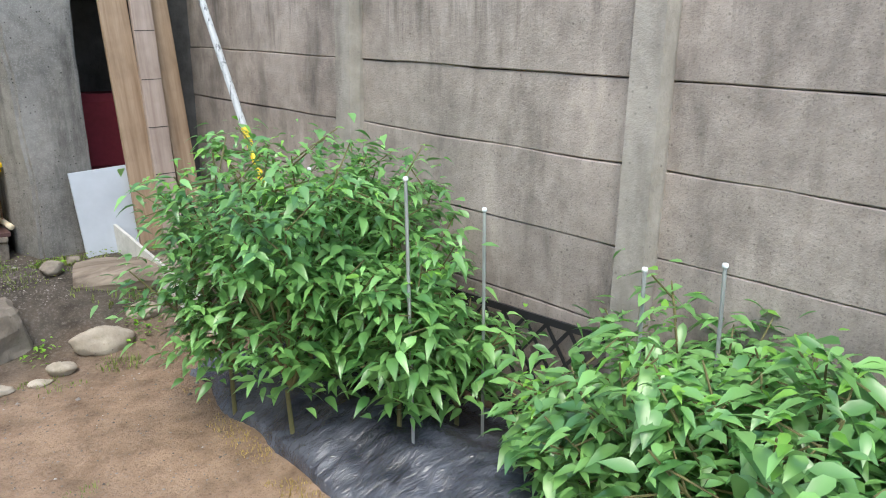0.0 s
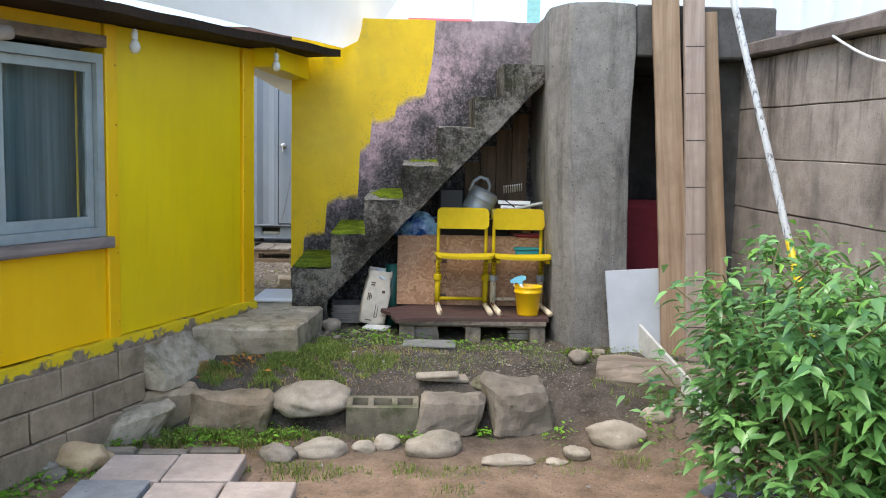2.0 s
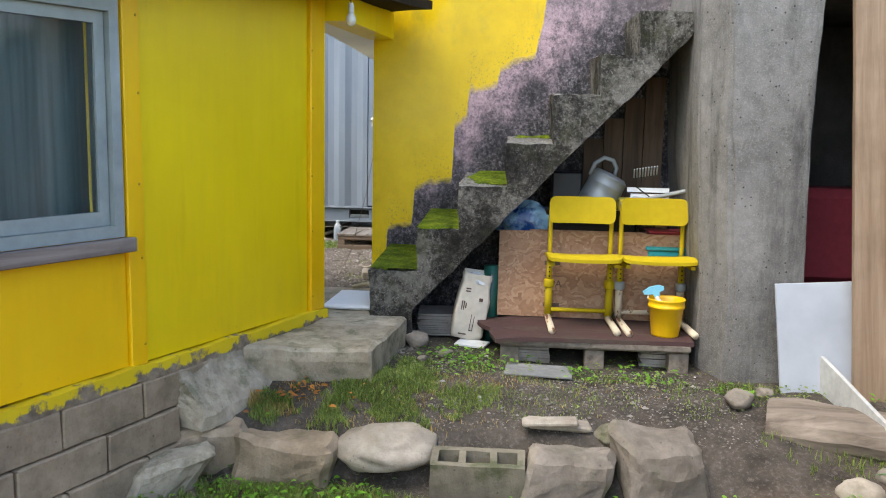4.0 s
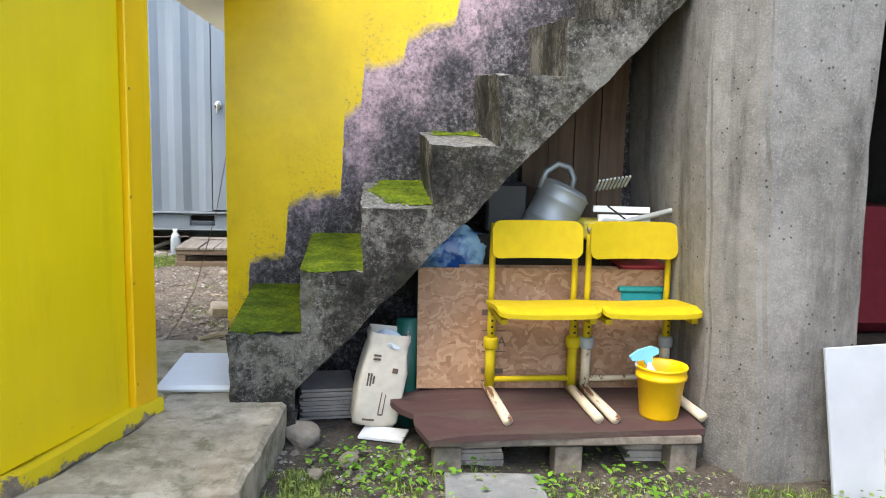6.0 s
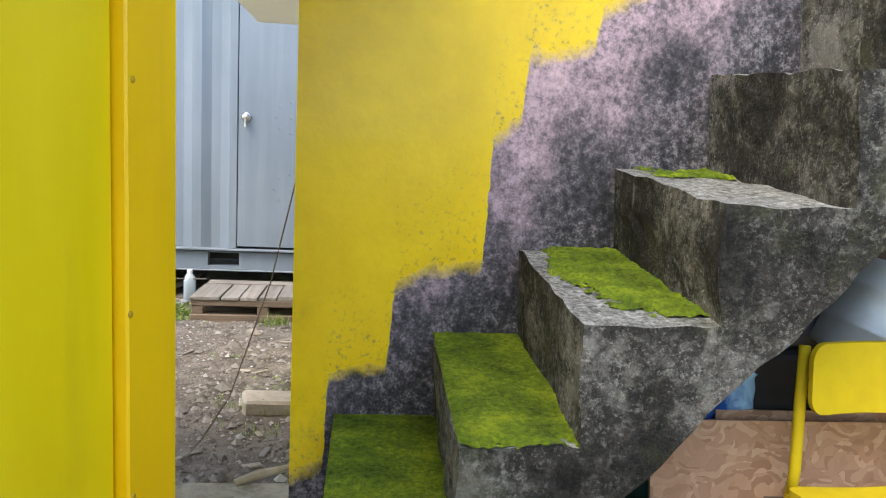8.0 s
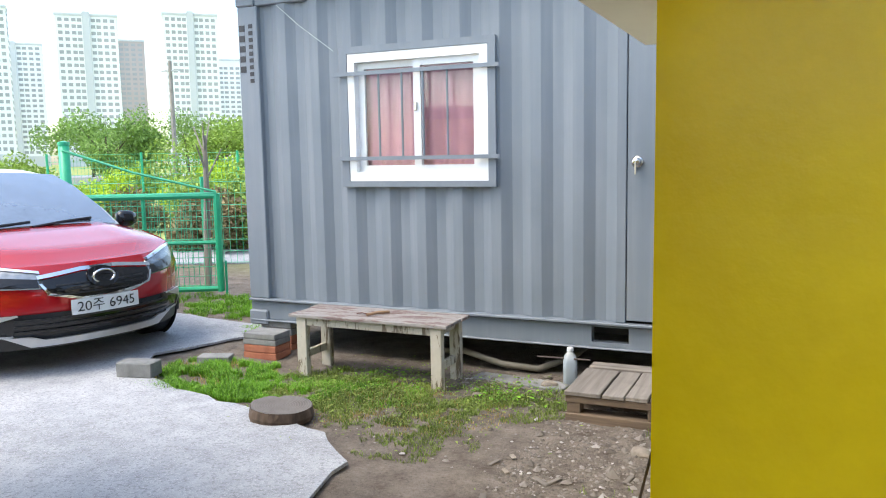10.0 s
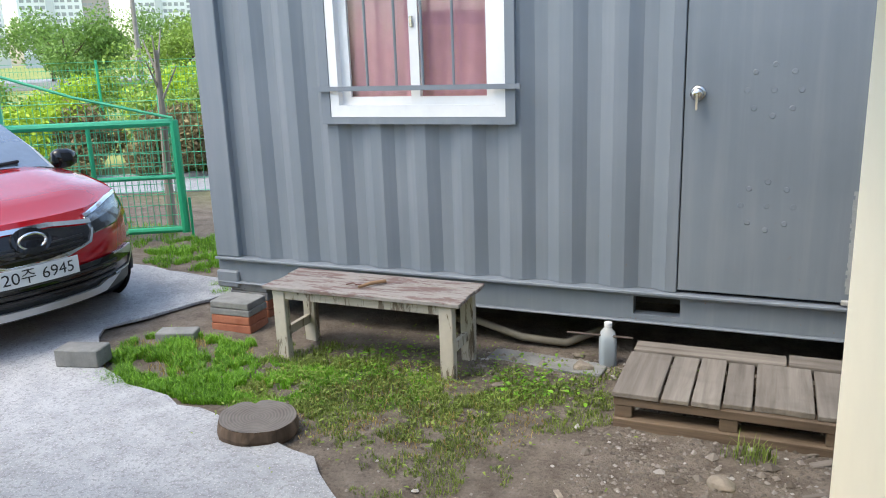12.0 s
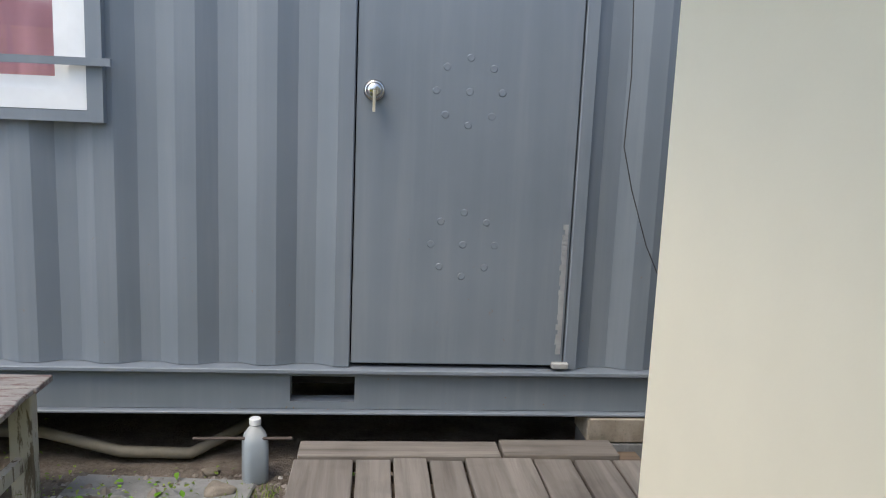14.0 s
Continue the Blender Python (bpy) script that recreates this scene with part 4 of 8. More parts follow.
# ---- yard: things by the stairs ----
CHAIR_YELLOW = make_peeling("yellow_chair_paint", (0.3, 0.16, 0.05), (0.52, 0.385, 0.005), 1.1, 9, 2)
CHAIR_FOOT = make_peeling("rusty_cream_tube", (0.22, 0.09, 0.04), (0.66, 0.56, 0.4), 0.65, 22, 1)
GREY_COLLAR = plain("grey_collar", (0.33, 0.35, 0.35), 0.5)
PLY = make_osb()
DARK_DECK = make_peeling("red_brown_film_board", (0.1, 0.07, 0.055), (0.085, 0.045, 0.042), 0.6, 8, 0)
PALLET = make_wood("grey_pallet_wood", (0.1, 0.08, 0.065), (0.29, 0.245, 0.2), 1)
GALV = plain("galvanised_steel", (0.4, 0.42, 0.42), 0.55, 0.55, 0.35, 9, 0.2)
PAPER = plain("yellowed_paper", (0.62, 0.56, 0.47), 0.9, var=0.2)
WHITE = plain("dirty_white_plastic", (0.74, 0.75, 0.75), 0.5, var=0.15)


def rounded(w, h, r, n=5):
    """Outline of a rectangle with round corners, centred."""
    out = []
    for cx, cy, a0 in ((w / 2 - r, h / 2 - r, 0), (-w / 2 + r, h / 2 - r, 90), (-w / 2 + r, -h / 2 + r, 180), (w / 2 - r, -h / 2 + r, 270)):
        for k in range(n + 1):
            a = radians(a0 + 90 * k / n)
            out.append((cx + r * math.cos(a), cy + r * math.sin(a)))
    return out


def make_chair(m, foot, label, collar, leg_mat):
    """Folding school chair: local x across, -y to the front, z up from its feet."""
    c = thing("school_chair", label, "chair", "chairs under the stairs", m)
    w = 0.17
    # backrest, curved plywood
    bm = bmesh.new()
    add_prism(bm, rounded(0.365, 0.148, 0.035), -0.008, 0.008)
    bmesh.ops.triangulate(bm, faces=[f for f in bm.faces if len(f.verts) > 4])
    cut(bm, 0.05)
    for v in bm.verts:
        v.co.y += -0.03 * (v.co.x / 0.18) ** 2 + 0.012 + 0.1 * v.co.z
        v.co.z += 0.632
    part("backrest", bm, CHAIR_YELLOW, c, smooth=False)
    bm = bmesh.new()
    add_prism(bm, rounded(0.4, 0.3, 0.045), 0.365, 0.383, "xy")
    bmesh.ops.triangulate(bm, faces=[f for f in bm.faces if len(f.verts) > 4])
    cut(bm, 0.06)
    for v in bm.verts:
        v.co.y -= 0.13
        v.co.z += -0.1 * (v.co.y + 0.02) - 0.02 * smooth(-0.22, -0.28, v.co.y) + 0.008 * (v.co.x / 0.2) ** 2 + noise.noise(v.co * 8) * 0.004
    part("seat", bm, CHAIR_YELLOW, c, "chipped yellow plywood seat")
    for s in (-1, 1):
        part("back_post", tube_bm([(s * w, 0.03, 0.35), (s * w, 0.022, 0.42), (s * w, 0.03, 0.57), (s * (w - 0.005), 0.04, 0.69)], 0.0125, 10), CHAIR_YELLOW, c, smooth=True)
        part("upper_leg", tube_bm([(s * w, 0.0, 0.2), (s * w, 0.0, 0.37)], 0.0165, 10), CHAIR_YELLOW, c, smooth=True)
        part("lower_leg", tube_bm([(s * w, 0.0, 0.03), (s * w, 0.0, 0.21)], 0.0205, 10), leg_mat, c, smooth=True)
        part("collar", lathe_at([(0.0, 0), (0.027, 0), (0.03, 0.006), (0.03, 0.035), (0.026, 0.045), (0.0, 0.045)], (s * w, 0, 0.19)), collar, c, smooth=True)
        part("foot", tube_bm([(s * w, 0.1, 0.019), (s * w, -0.36, 0.019)], 0.019, 10), foot, c, "rust spotted foot tube", smooth=True)
        # Small black boxes stand for the shade inside uncut peg holes.
        for k in range(4):
            hl = bmesh.new()
            add_box(hl, s * w - 0.004, -0.0185, 0.25 + k * 0.026, s * w + 0.004, -0.014, 0.258 + k * 0.026)
            part("peg_hole", hl, DARK_VOID, c)
        tagged(c.children[-1], kind="stuff")
        part("seat_bracket", box_bm(s * w - 0.012, -0.24, 0.345, s * w + 0.012, 0.03, 0.364), CHAIR_YELLOW, c)
    part("stretcher", tube_bm([(-w, 0, 0.06), (w, 0, 0.06)], 0.0125, 8), leg_mat, c, smooth=True)
    return c


def lathe_at(profile, at, sides=16):
    bm = lathe_bm(profile, sides)
    bmesh.ops.translate(bm, vec=at, verts=bm.verts)
    return bm


DECK_Z = 0.165
make_chair(pose(0.585, 6.03, DECK_Z, 0, 0, 2), CHAIR_FOOT, "yellow painted school chair with a split plywood seat", CHAIR_YELLOW, CHAIR_YELLOW)
make_chair(pose(0.98, 6.04, DECK_Z, 0, 0, 3), CHAIR_FOOT, "yellow painted school chair with rusty cream legs", GREY_COLLAR, CHAIR_FOOT)


def make_deck():
    p = thing("pallet", "low wooden pallet topped with a warped brown film board", "pallet")
    bm = bmesh.new()
    add_prism(bm, [(0.0, 6.14), (0.02, 5.98), (0.09, 5.83), (0.1, 5.72), (0.14, 5.57), (1.15, 5.62), (1.17, 6.5), (0.0, 6.5)], DECK_Z - 0.022, DECK_Z, "xy")
    bmesh.ops.triangulate(bm, faces=[f for f in bm.faces if len(f.verts) > 4])
    cut(bm, 0.1)
    for v in bm.verts:
        if v.co.x < 0.3:
            v.co += noise.noise_vector(v.co * 14) * 0.01
            v.co.z += -0.02 * smooth(0.3, 0.0, v.co.x)
    part("top_board", bm, DARK_DECK, p, "warped red brown board with a torn edge")
    for y in (5.63, 6.0, 6.35):
        part("runner", box_bm(0.16, y, 0.1, 1.13, y + 0.1, DECK_Z - 0.024, None, 0.003), PALLET, p)
        for x in (0.16, 0.6, 1.03):
            part("block", box_bm(x, y, -0.02, x + 0.1, y + 0.09, 0.098, None, 0.003), PALLET, p)
    part("front_board", box_bm(0.15, 5.6, 0.118, 1.13, 5.625, 0.142), PALLET, p)


make_deck()


def make_sheets(name, label, x, y, z, w, d, n, th, turn=0.0, group="", mat=None):
    rnd = random.Random(int(x * 100) + n)
    t = thing(name, label, "stack", group, pose(x, y, z, 0, 0, turn))
    for i in range(n):
        dx, dy = rnd.uniform(-0.01, 0.01), rnd.uniform(-0.01, 0.01)
        part("sheet", box_bm(-w / 2 + dx, -d / 2 + dy, i * th, w / 2 + dx, d / 2 + dy, (i + 1) * th - 0.002), mat or TILE_GREY, t)


TILE_GREY = make_concrete("thin_grey_sheets", (0.2, 0.17, 0.15), (0.44, 0.39, 0.35), 0.2)
make_sheets("stacked_slates", "stack of thin grey brown sheets under the pallet", 0.315, 5.79, 0.0, 0.2, 0.2, 7, 0.014, 2, "stacks under the pallet")
make_sheets("stacked_slates", "stack of thin grey brown sheets under the pallet", 1.005, 5.82, 0.0, 0.2, 0.2, 7, 0.014, -3, "stacks under the pallet")
make_sheets("stacked_slates", "leaning stack of thin grey sheets beside the stairs", -0.25, 6.3, 0.005, 0.22, 0.26, 11, 0.012, 6)


def make_osb_sheet():
    ob = finish(box_bm(-0.565, -0.006, 0.0, 0.53, 0.006, 0.495), "strand_board_sheet", PLY)
    ob.matrix_basis = pose(0.69, 6.085, DECK_Z + 0.003, -7)
    return tagged(ob, "tan oriented strand board sheet leaning behind the chairs", "board")


osb = make_osb_sheet()
ink = plain("faded_black_ink", (0.12, 0.08, 0.06), 0.9)
for i, (zz, h, w) in enumerate(((0.30, 0.07, 0.09), (0.235, 0.012, 0.1), (0.19, 0.03, 0.1), (0.15, 0.01, 0.1), (0.06, 0.06, 0.09), (0.03, 0.012, 0.1))):
    if i == 2:
        cu = bpy.data.curves.new("print", "FONT")
        cu.body, cu.size, cu.extrude = "APA", 0.055, 0.0005
        t = new("print", cu)
        me = bpy.data.meshes.new_from_object(t)
        bpy.data.objects.remove(t)
        me.materials.append(ink)
        t = new("print", me)
        t.parent, t.matrix_basis = osb, pose(-0.30, -0.0075, 0.175, 90)
    else:
        b = part("print_bar", box_bm(-0.30, -0.0085, zz, -0.30 + w, -0.0065, zz + h * 0.35), ink, osb)

# smaller strand board panel with a square cut beside it
back = finish(box_bm(-0.42, -0.005, 0.0, 0.42, 0.005, 0.4), "strand_board_sheet", PLY)
back.matrix_basis = pose(0.72, 6.165, DECK_Z + 0.1, -6)
tagged(back, "tan strand board offcut leaning behind another board", "board")


def make_bucket():
    b = thing("bucket", "yellow plastic bucket standing on the pallet", "bucket", "", pose(1.025, 5.76, DECK_Z))
    yel = plain("yellow_plastic", (0.85, 0.5, 0.005), 0.4, var=0.08)
    part("shell", lathe_bm([(0.0, 0.0), (0.068, 0.0), (0.072, 0.01), (0.088, 0.15), (0.094, 0.152), (0.096, 0.165), (0.092, 0.168), (0.094, 0.19), (0.098, 0.194), (0.096, 0.2), (0.088, 0.196), (0.084, 0.15), (0.066, 0.012), (0.0, 0.012)], 28), yel, b, smooth=True)
    s = thing("spray_bottle", "clear spray bottle with a light blue trigger in the bucket", "bottle", "", pose(1.02, 5.765, DECK_Z + 0.045, 0, -16, 0) @ Matrix.Scale(0.86, 4))
    part("bottle", lathe_bm([(0.0, 0.0), (0.035, 0.0), (0.036, 0.1), (0.03, 0.14), (0.014, 0.18), (0.013, 0.2), (0.0, 0.2)], 16), plain("milky_plastic", (0.7, 0.74, 0.76), 0.3), s, smooth=True)
    bm = bmesh.new()
    add_prism(bm, [(-0.075, 0.245), (-0.07, 0.225), (-0.02, 0.215), (-0.015, 0.195), (0.016, 0.195), (0.02, 0.22), (0.05, 0.225), (0.055, 0.245), (0.03, 0.262), (-0.03, 0.262)], -0.012, 0.012)
    part("trigger_head", bm, plain("light_blue_plastic", (0.2, 0.55, 0.72), 0.4, var=0.1), s)
    part("trigger", tube_bm([(-0.045, 0, 0.222), (-0.055, 0, 0.2), (-0.05, 0, 0.18)], 0.005, 6), WHITE, s)


make_bucket()


def make_watering_can():
    c = thing("watering_can", "dull galvanised steel watering can tipped on its side", "watering can", "", pose(0.655, 6.27, 0.775, 0, 27, 8) @ Matrix.Scale(1.06, 4))
    part("body", lathe_bm([(0.0, 0.0), (0.095, 0.0), (0.1, 0.01), (0.102, 0.06), (0.106, 0.065), (0.102, 0.07), (0.102, 0.15), (0.106, 0.155), (0.102, 0.16), (0.102, 0.2), (0.107, 0.205), (0.1, 0.21), (0.085, 0.225), (0.0, 0.23)], 28), GALV, c, smooth=True)
    part("handle", tube_bm([(0.02, 0, 0.22), (0.01, 0, 0.27), (-0.03, 0, 0.3), (-0.08, 0, 0.29), (-0.11, 0, 0.24), (-0.102, 0, 0.17)], 0.012, 10), GALV, c, smooth=True)
    part("spout", tube_bm([(0.1, 0, 0.05), (0.2, 0, 0.12), (0.28, 0, 0.2)], [0.022, 0.018, 0.013], 10), GALV, c, smooth=True)


make_watering_can()


def make_niche_clutter():
    # Near black bulk: the shade deep in the niche is put into its colour.
    shelf = tagged(finish(box_bm(0.38, 6.26, 0.0, 0.92, 6.52, 0.78, None, 0.01), "storage_box", DARK_VOID), "near black box filling the dark depth of the niche", "box")
    f = thing("fan_guard", "white wire frame and slatted vent tossed on the pile", "junk", "", pose(0.98, 6.2, 0.8, 0, 0, -8))
    for i in range(9):
        part("slat", box_bm(-0.1 + i * 0.016, -0.06, 0.15 + 0.003 * i, -0.092 + i * 0.016, 0.06, 0.157 + 0.003 * i, pose(0, 0, 0.06, -25)), WHITE, f)
    part("rim", box_bm(-0.13, -0.08, 0.1, 0.1, -0.068, 0.125), WHITE, f)
    part("rim", box_bm(-0.11, -0.1, 0.06, 0.1, -0.07, 0.09), WHITE, f)
    part("tray", box_bm(-0.12, -0.06, 0.0, 0.09, 0.1, 0.05, None, 0.006), WHITE, f)
    part("wire", tube_bm([(-0.14, -0.1, 0.03), (-0.09, -0.11, 0.08), (0.0, -0.11, 0.07), (0.06, -0.1, 0.02)], 0.005, 6), WHITE, f)
    part("wire", tube_bm([(-0.08, -0.12, 0.13), (0.02, -0.13, 0.06), (0.1, -0.12, 0.0)], 0.004, 6), DARK_VOID, f)
    y = tagged(finish(box_bm(0.8, 6.12, 0.785, 1.06, 6.3, 0.86, None, 0.01), "yellow_tray", plain("dusty_yellow", (0.5, 0.42, 0.06), 0.6)), "dusty yellow plastic tray under the clutter", "tray")
    pole = tagged(finish(tube_bm([(0.8, 6.06, 0.83), (1.24, 6.1, 0.935)], 0.012, 10), "metal_pole", GALV), "grey galvanised pole end with a bolt", "pole")
    bag = bmesh.new()
    bmesh.ops.create_icosphere(bag, subdivisions=4, radius=1)
    for v in bag.verts:
        n = noise.noise_vector(v.co * 2.2) * 0.25 + noise.noise_vector(v.co * 6) * 0.09
        v.co = Vector(((v.co.x + n.x) * 0.17, (v.co.y + n.y) * 0.13, (v.co.z + n.z) * 0.13))
    bmesh.ops.translate(bag, vec=(0.27, 6.33, 0.69), verts=bag.verts)
    mm = Mat("blue_film", 0.18, spec=0.6)
    mm.color(mm.ramp(mm.noise(9, 5, 0.6), (0.4, (0.02, 0.07, 0.25)), (0.6, (0.35, 0.58, 0.75))))
    tagged(finish(bag, "plastic_bag", mm.m, None, True), "crumpled shiny blue plastic bag", "bag")
    tagged(finish(box_bm(0.13, 6.2, 0.0, 0.36, 6.45, 0.6, None, 0.01), "crate", plain("dark_green_plastic", (0.015, 0.06, 0.045), 0.5)), "dark green plastic crate", "crate")
    tagged(finish(tube_bm([(0.085, 6.13, 0.0), (0.085, 6.13, 0.45)], 0.045, 14), "bottle_crate", plain("bottle_green", (0.01, 0.08, 0.06), 0.35), None, True), "dark green plastic bottle standing by the board", "bottle")
    red = thing("plastic_basket", "wine red plastic basket on a teal box", "basket", "", pose(1.1, 6.22, 0.595))
    part("shell", box_bm(-0.12, -0.08, 0.0, 0.1, 0.08, 0.075, None, 0.01), plain("wine_red_plastic", (0.3, 0.03, 0.05), 0.45), red)
    part("rim", box_bm(-0.13, -0.09, 0.0755, 0.11, 0.09, 0.085, None, 0.003), plain("wine_red_rim", (0.34, 0.035, 0.055), 0.45), red)
    teal = thing("plastic_crate", "teal plastic crate below the red basket", "crate", "", pose(1.1, 6.22, 0.38))
    tm = plain("teal_plastic", (0.02, 0.3, 0.3), 0.45)
    part("shell", box_bm(-0.13, -0.1, 0.0, 0.12, 0.1, 0.19, None, 0.01), tm, teal)
    part("rim", box_bm(-0.14, -0.11, 0.191, 0.13, 0.11, 0.212, None, 0.004), tm, teal)
    tagged(finish(box_bm(0.93, 6.18, DECK_Z + 0.002, 1.2, 6.4, 0.378, None, 0.008), "cardboard_box", plain("brown_card", (0.27, 0.18, 0.11), 0.9)), "brown cardboard box under the teal crate", "box")
    tagged(finish(tube_bm([(1.07, 6.3, 0.68), (1.08, 6.32, 0.86)], 0.035, 12), "paint_roller", plain("tan_foam", (0.5, 0.36, 0.22), 0.9), None, True), "tan paint roller standing in the basket", "tool")
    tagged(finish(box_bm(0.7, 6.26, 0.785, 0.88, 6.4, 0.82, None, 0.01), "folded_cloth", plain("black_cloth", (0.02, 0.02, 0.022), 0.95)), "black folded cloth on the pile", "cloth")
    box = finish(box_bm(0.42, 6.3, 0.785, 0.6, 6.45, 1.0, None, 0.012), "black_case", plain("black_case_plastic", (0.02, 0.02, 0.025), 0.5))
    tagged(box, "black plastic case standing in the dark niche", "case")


make_niche_clutter()


def make_sack():
    s = thing("paper_sack", "cream printed paper sack, open and slumped", "sack", "", pose(-0.055, 6.07, 0.03, 4, 9, 10) @ Matrix.Diagonal((0.95, 1, 1.04, 1)))
    bm = bmesh.new()
    secs = [(0.0, 0.085, 0.05), (0.025, 0.096, 0.058), (0.08, 0.1, 0.062), (0.16, 0.1, 0.062), (0.23, 0.097, 0.06), (0.29, 0.09, 0.055), (0.33, 0.083, 0.05), (0.355, 0.088, 0.055), (0.38, 0.08, 0.06)]
    rings = []
    for z, w, d in secs:
        ring = []
        for px, py in rounded(2 * w, 2 * d, 0.02, 3):
            p = Vector((px, py, z))
            ring.append(bm.verts.new(p + noise.noise_vector(p * 22) * 0.009))
        rings.append(ring)
    n = len(rings[0])
    for a, b in zip(rings, rings[1:]):
        for k in range(n):
            bm.faces.new((a[k], a[(k + 1) % n], b[(k + 1) % n], b[k]))
    bm.faces.new(list(reversed(rings[0])))
    part("bag", bm, PAPER, s, smooth=True)
    bl = bmesh.new()
    bmesh.ops.create_icosphere(bl, subdivisions=3, radius=0.06)
    for v in bl.verts:
        v.co += noise.noise_vector(v.co * 30) * 0.02
        v.co.z = v.co.z * 0.6 + 0.34
    part("plastic_liner", bl, plain("clear_crinkled_film", (0.6, 0.66, 0.7), 0.2), s, "crinkled clear plastic liner")
    for dx, z, w, h in ((-0.06, 0.29, 0.03, 0.006), (-0.06, 0.275, 0.03, 0.006), (-0.07, 0.17, 0.006, 0.05), (-0.058, 0.17, 0.006, 0.05), (-0.046, 0.18, 0.006, 0.03), (0.0, 0.06, 0.004, 0.1), (0.018, 0.06, 0.004, 0.1), (0.0, 0.055, 0.022, 0.004), (0.0, 0.161, 0.022, 0.004), (0.045, 0.1, 0.02, 0.012), (-0.06, 0.03, 0.05, 0.006), (0.03, 0.23, 0.022, 0.018)):
        part("print_bar", box_bm(dx, -0.0645, z, dx + w, -0.058, z + h), ink, s)
    tagged(finish(box_bm(-0.1, -0.05, 0, 0.08, 0.05, 0.01, pose(0.0, 5.97, 0.012, 6, 0, -18)), "broken_tile", WHITE), "white tile offcut lying on the soil", "tile")


make_sack()


# ---- stones ----
PALE_STONE = make_concrete("pale_river_stone", (0.2, 0.165, 0.125), (0.46, 0.405, 0.33), 0.35, 0.2)
GREY_STONE = make_concrete("grey_field_stone", (0.12, 0.1, 0.08), (0.33, 0.285, 0.235), 0.45, 0.25)
BLOCK = make_concrete("hollow_block_concrete", (0.09, 0.08, 0.055), (0.25, 0.22, 0.165), 0.5, 0.75)


def stone(x, y, z, sx, sy, sz, turn, seed, mat, label, name="stone", group="", angular=0.0):
    bm = bmesh.new()
    bmesh.ops.create_icosphere(bm, subdivisions=4, radius=1)
    rnd = random.Random(seed)
    planes = [Vector((rnd.gauss(0, 1), rnd.gauss(0, 1), rnd.gauss(0, 0.7))).normalized() for _ in range(9)]
    for v in bm.verts:
        d = v.co.normalized()
        k = 1 + noise.noise(d * 1.1 + Vector((seed, 0, 0))) * 0.3 + noise.noise(d * 2.6 + Vector((0, seed, 0))) * 0.13
        if angular > 0.65:
            k *= (abs(d.x) ** 5 + abs(d.y) ** 5 + abs(d.z) ** 5) ** -0.2 * 0.92
        if angular:
            for p in planes:
                q = d.dot(p)
                if q > 0.62:
                    k = min(k, k * (1 - angular) + angular * 0.66 / q)
        k += noise.noise(d * 9 + Vector((seed, seed, 0))) * 0.05 * (0.5 + angular)
        v.co = Vector((d.x * k * sx, d.y * k * sy, d.z * k * sz))
    ob = finish(bm, name, mat, None, True)
    ob.matrix_basis = pose(x, y, z, 0, 0, turn)
    return tagged(ob, label, "stone", group)


def squared_stone(x, y, z, w, d, h, turn, seed, mat, label, group, skew=0.0):
    """A roughly dressed block: flat top, broken arrises, pocked faces; z is its foot."""
    bm = box_bm(-w / 2, -d / 2, 0, w / 2, d / 2, h, None, 0.028)
    cut(bm, 0.035)
    for v in bm.verts:
        p = v.co + Vector((seed, seed * 0.7, 0))
        v.co += noise.noise_vector(p * 3.5) * 0.045 + noise.noise_vector(p * 9) * 0.018 + noise.noise_vector(p * 24) * 0.007
        v.co.x += skew * (v.co.z - h / 2)
        v.co.z += skew * 0.25 * v.co.x
    ob = finish(bm, "boulder", mat)
    ob.matrix_basis = pose(x, y, z, 0, 0, turn)
    return tagged(ob, label, "stone", group)


G1, G2 = "stones of the upper step", "stones along the path"
stone(-0.30, 4.82, -0.16, 0.21, 0.15, 0.1, 4, 1.3, PALE_STONE, "large smooth pale river boulder", "boulder", G1)
squared_stone(0.46, 4.76, -0.33, 0.34, 0.2, 0.235, 3, 5.1, GREY_STONE, "squared brown grey field stone", G1, 0.12)
squared_stone(0.86, 4.8, -0.34, 0.35, 0.26, 0.3, 10, 8.4, GREY_STONE, "large dark grey boulder with a pale top", G1, -0.05)
squared_stone(-0.74, 4.78, -0.34, 0.42, 0.2, 0.24, -4, 3.7, PLINTH, "flat topped squared brown stone", G1, 0.1)
squared_stone(-1.12, 4.86, -0.33, 0.36, 0.2, 0.22, 8, 9.9, PLINTH, "broken brown concrete lump", G1)
squared_stone(-1.2, 4.56, -0.37, 0.3, 0.16, 0.2, 32, 6.6, SLAB_CONC, "slanted grey mortar lump by the plinth", G1, 0.5)
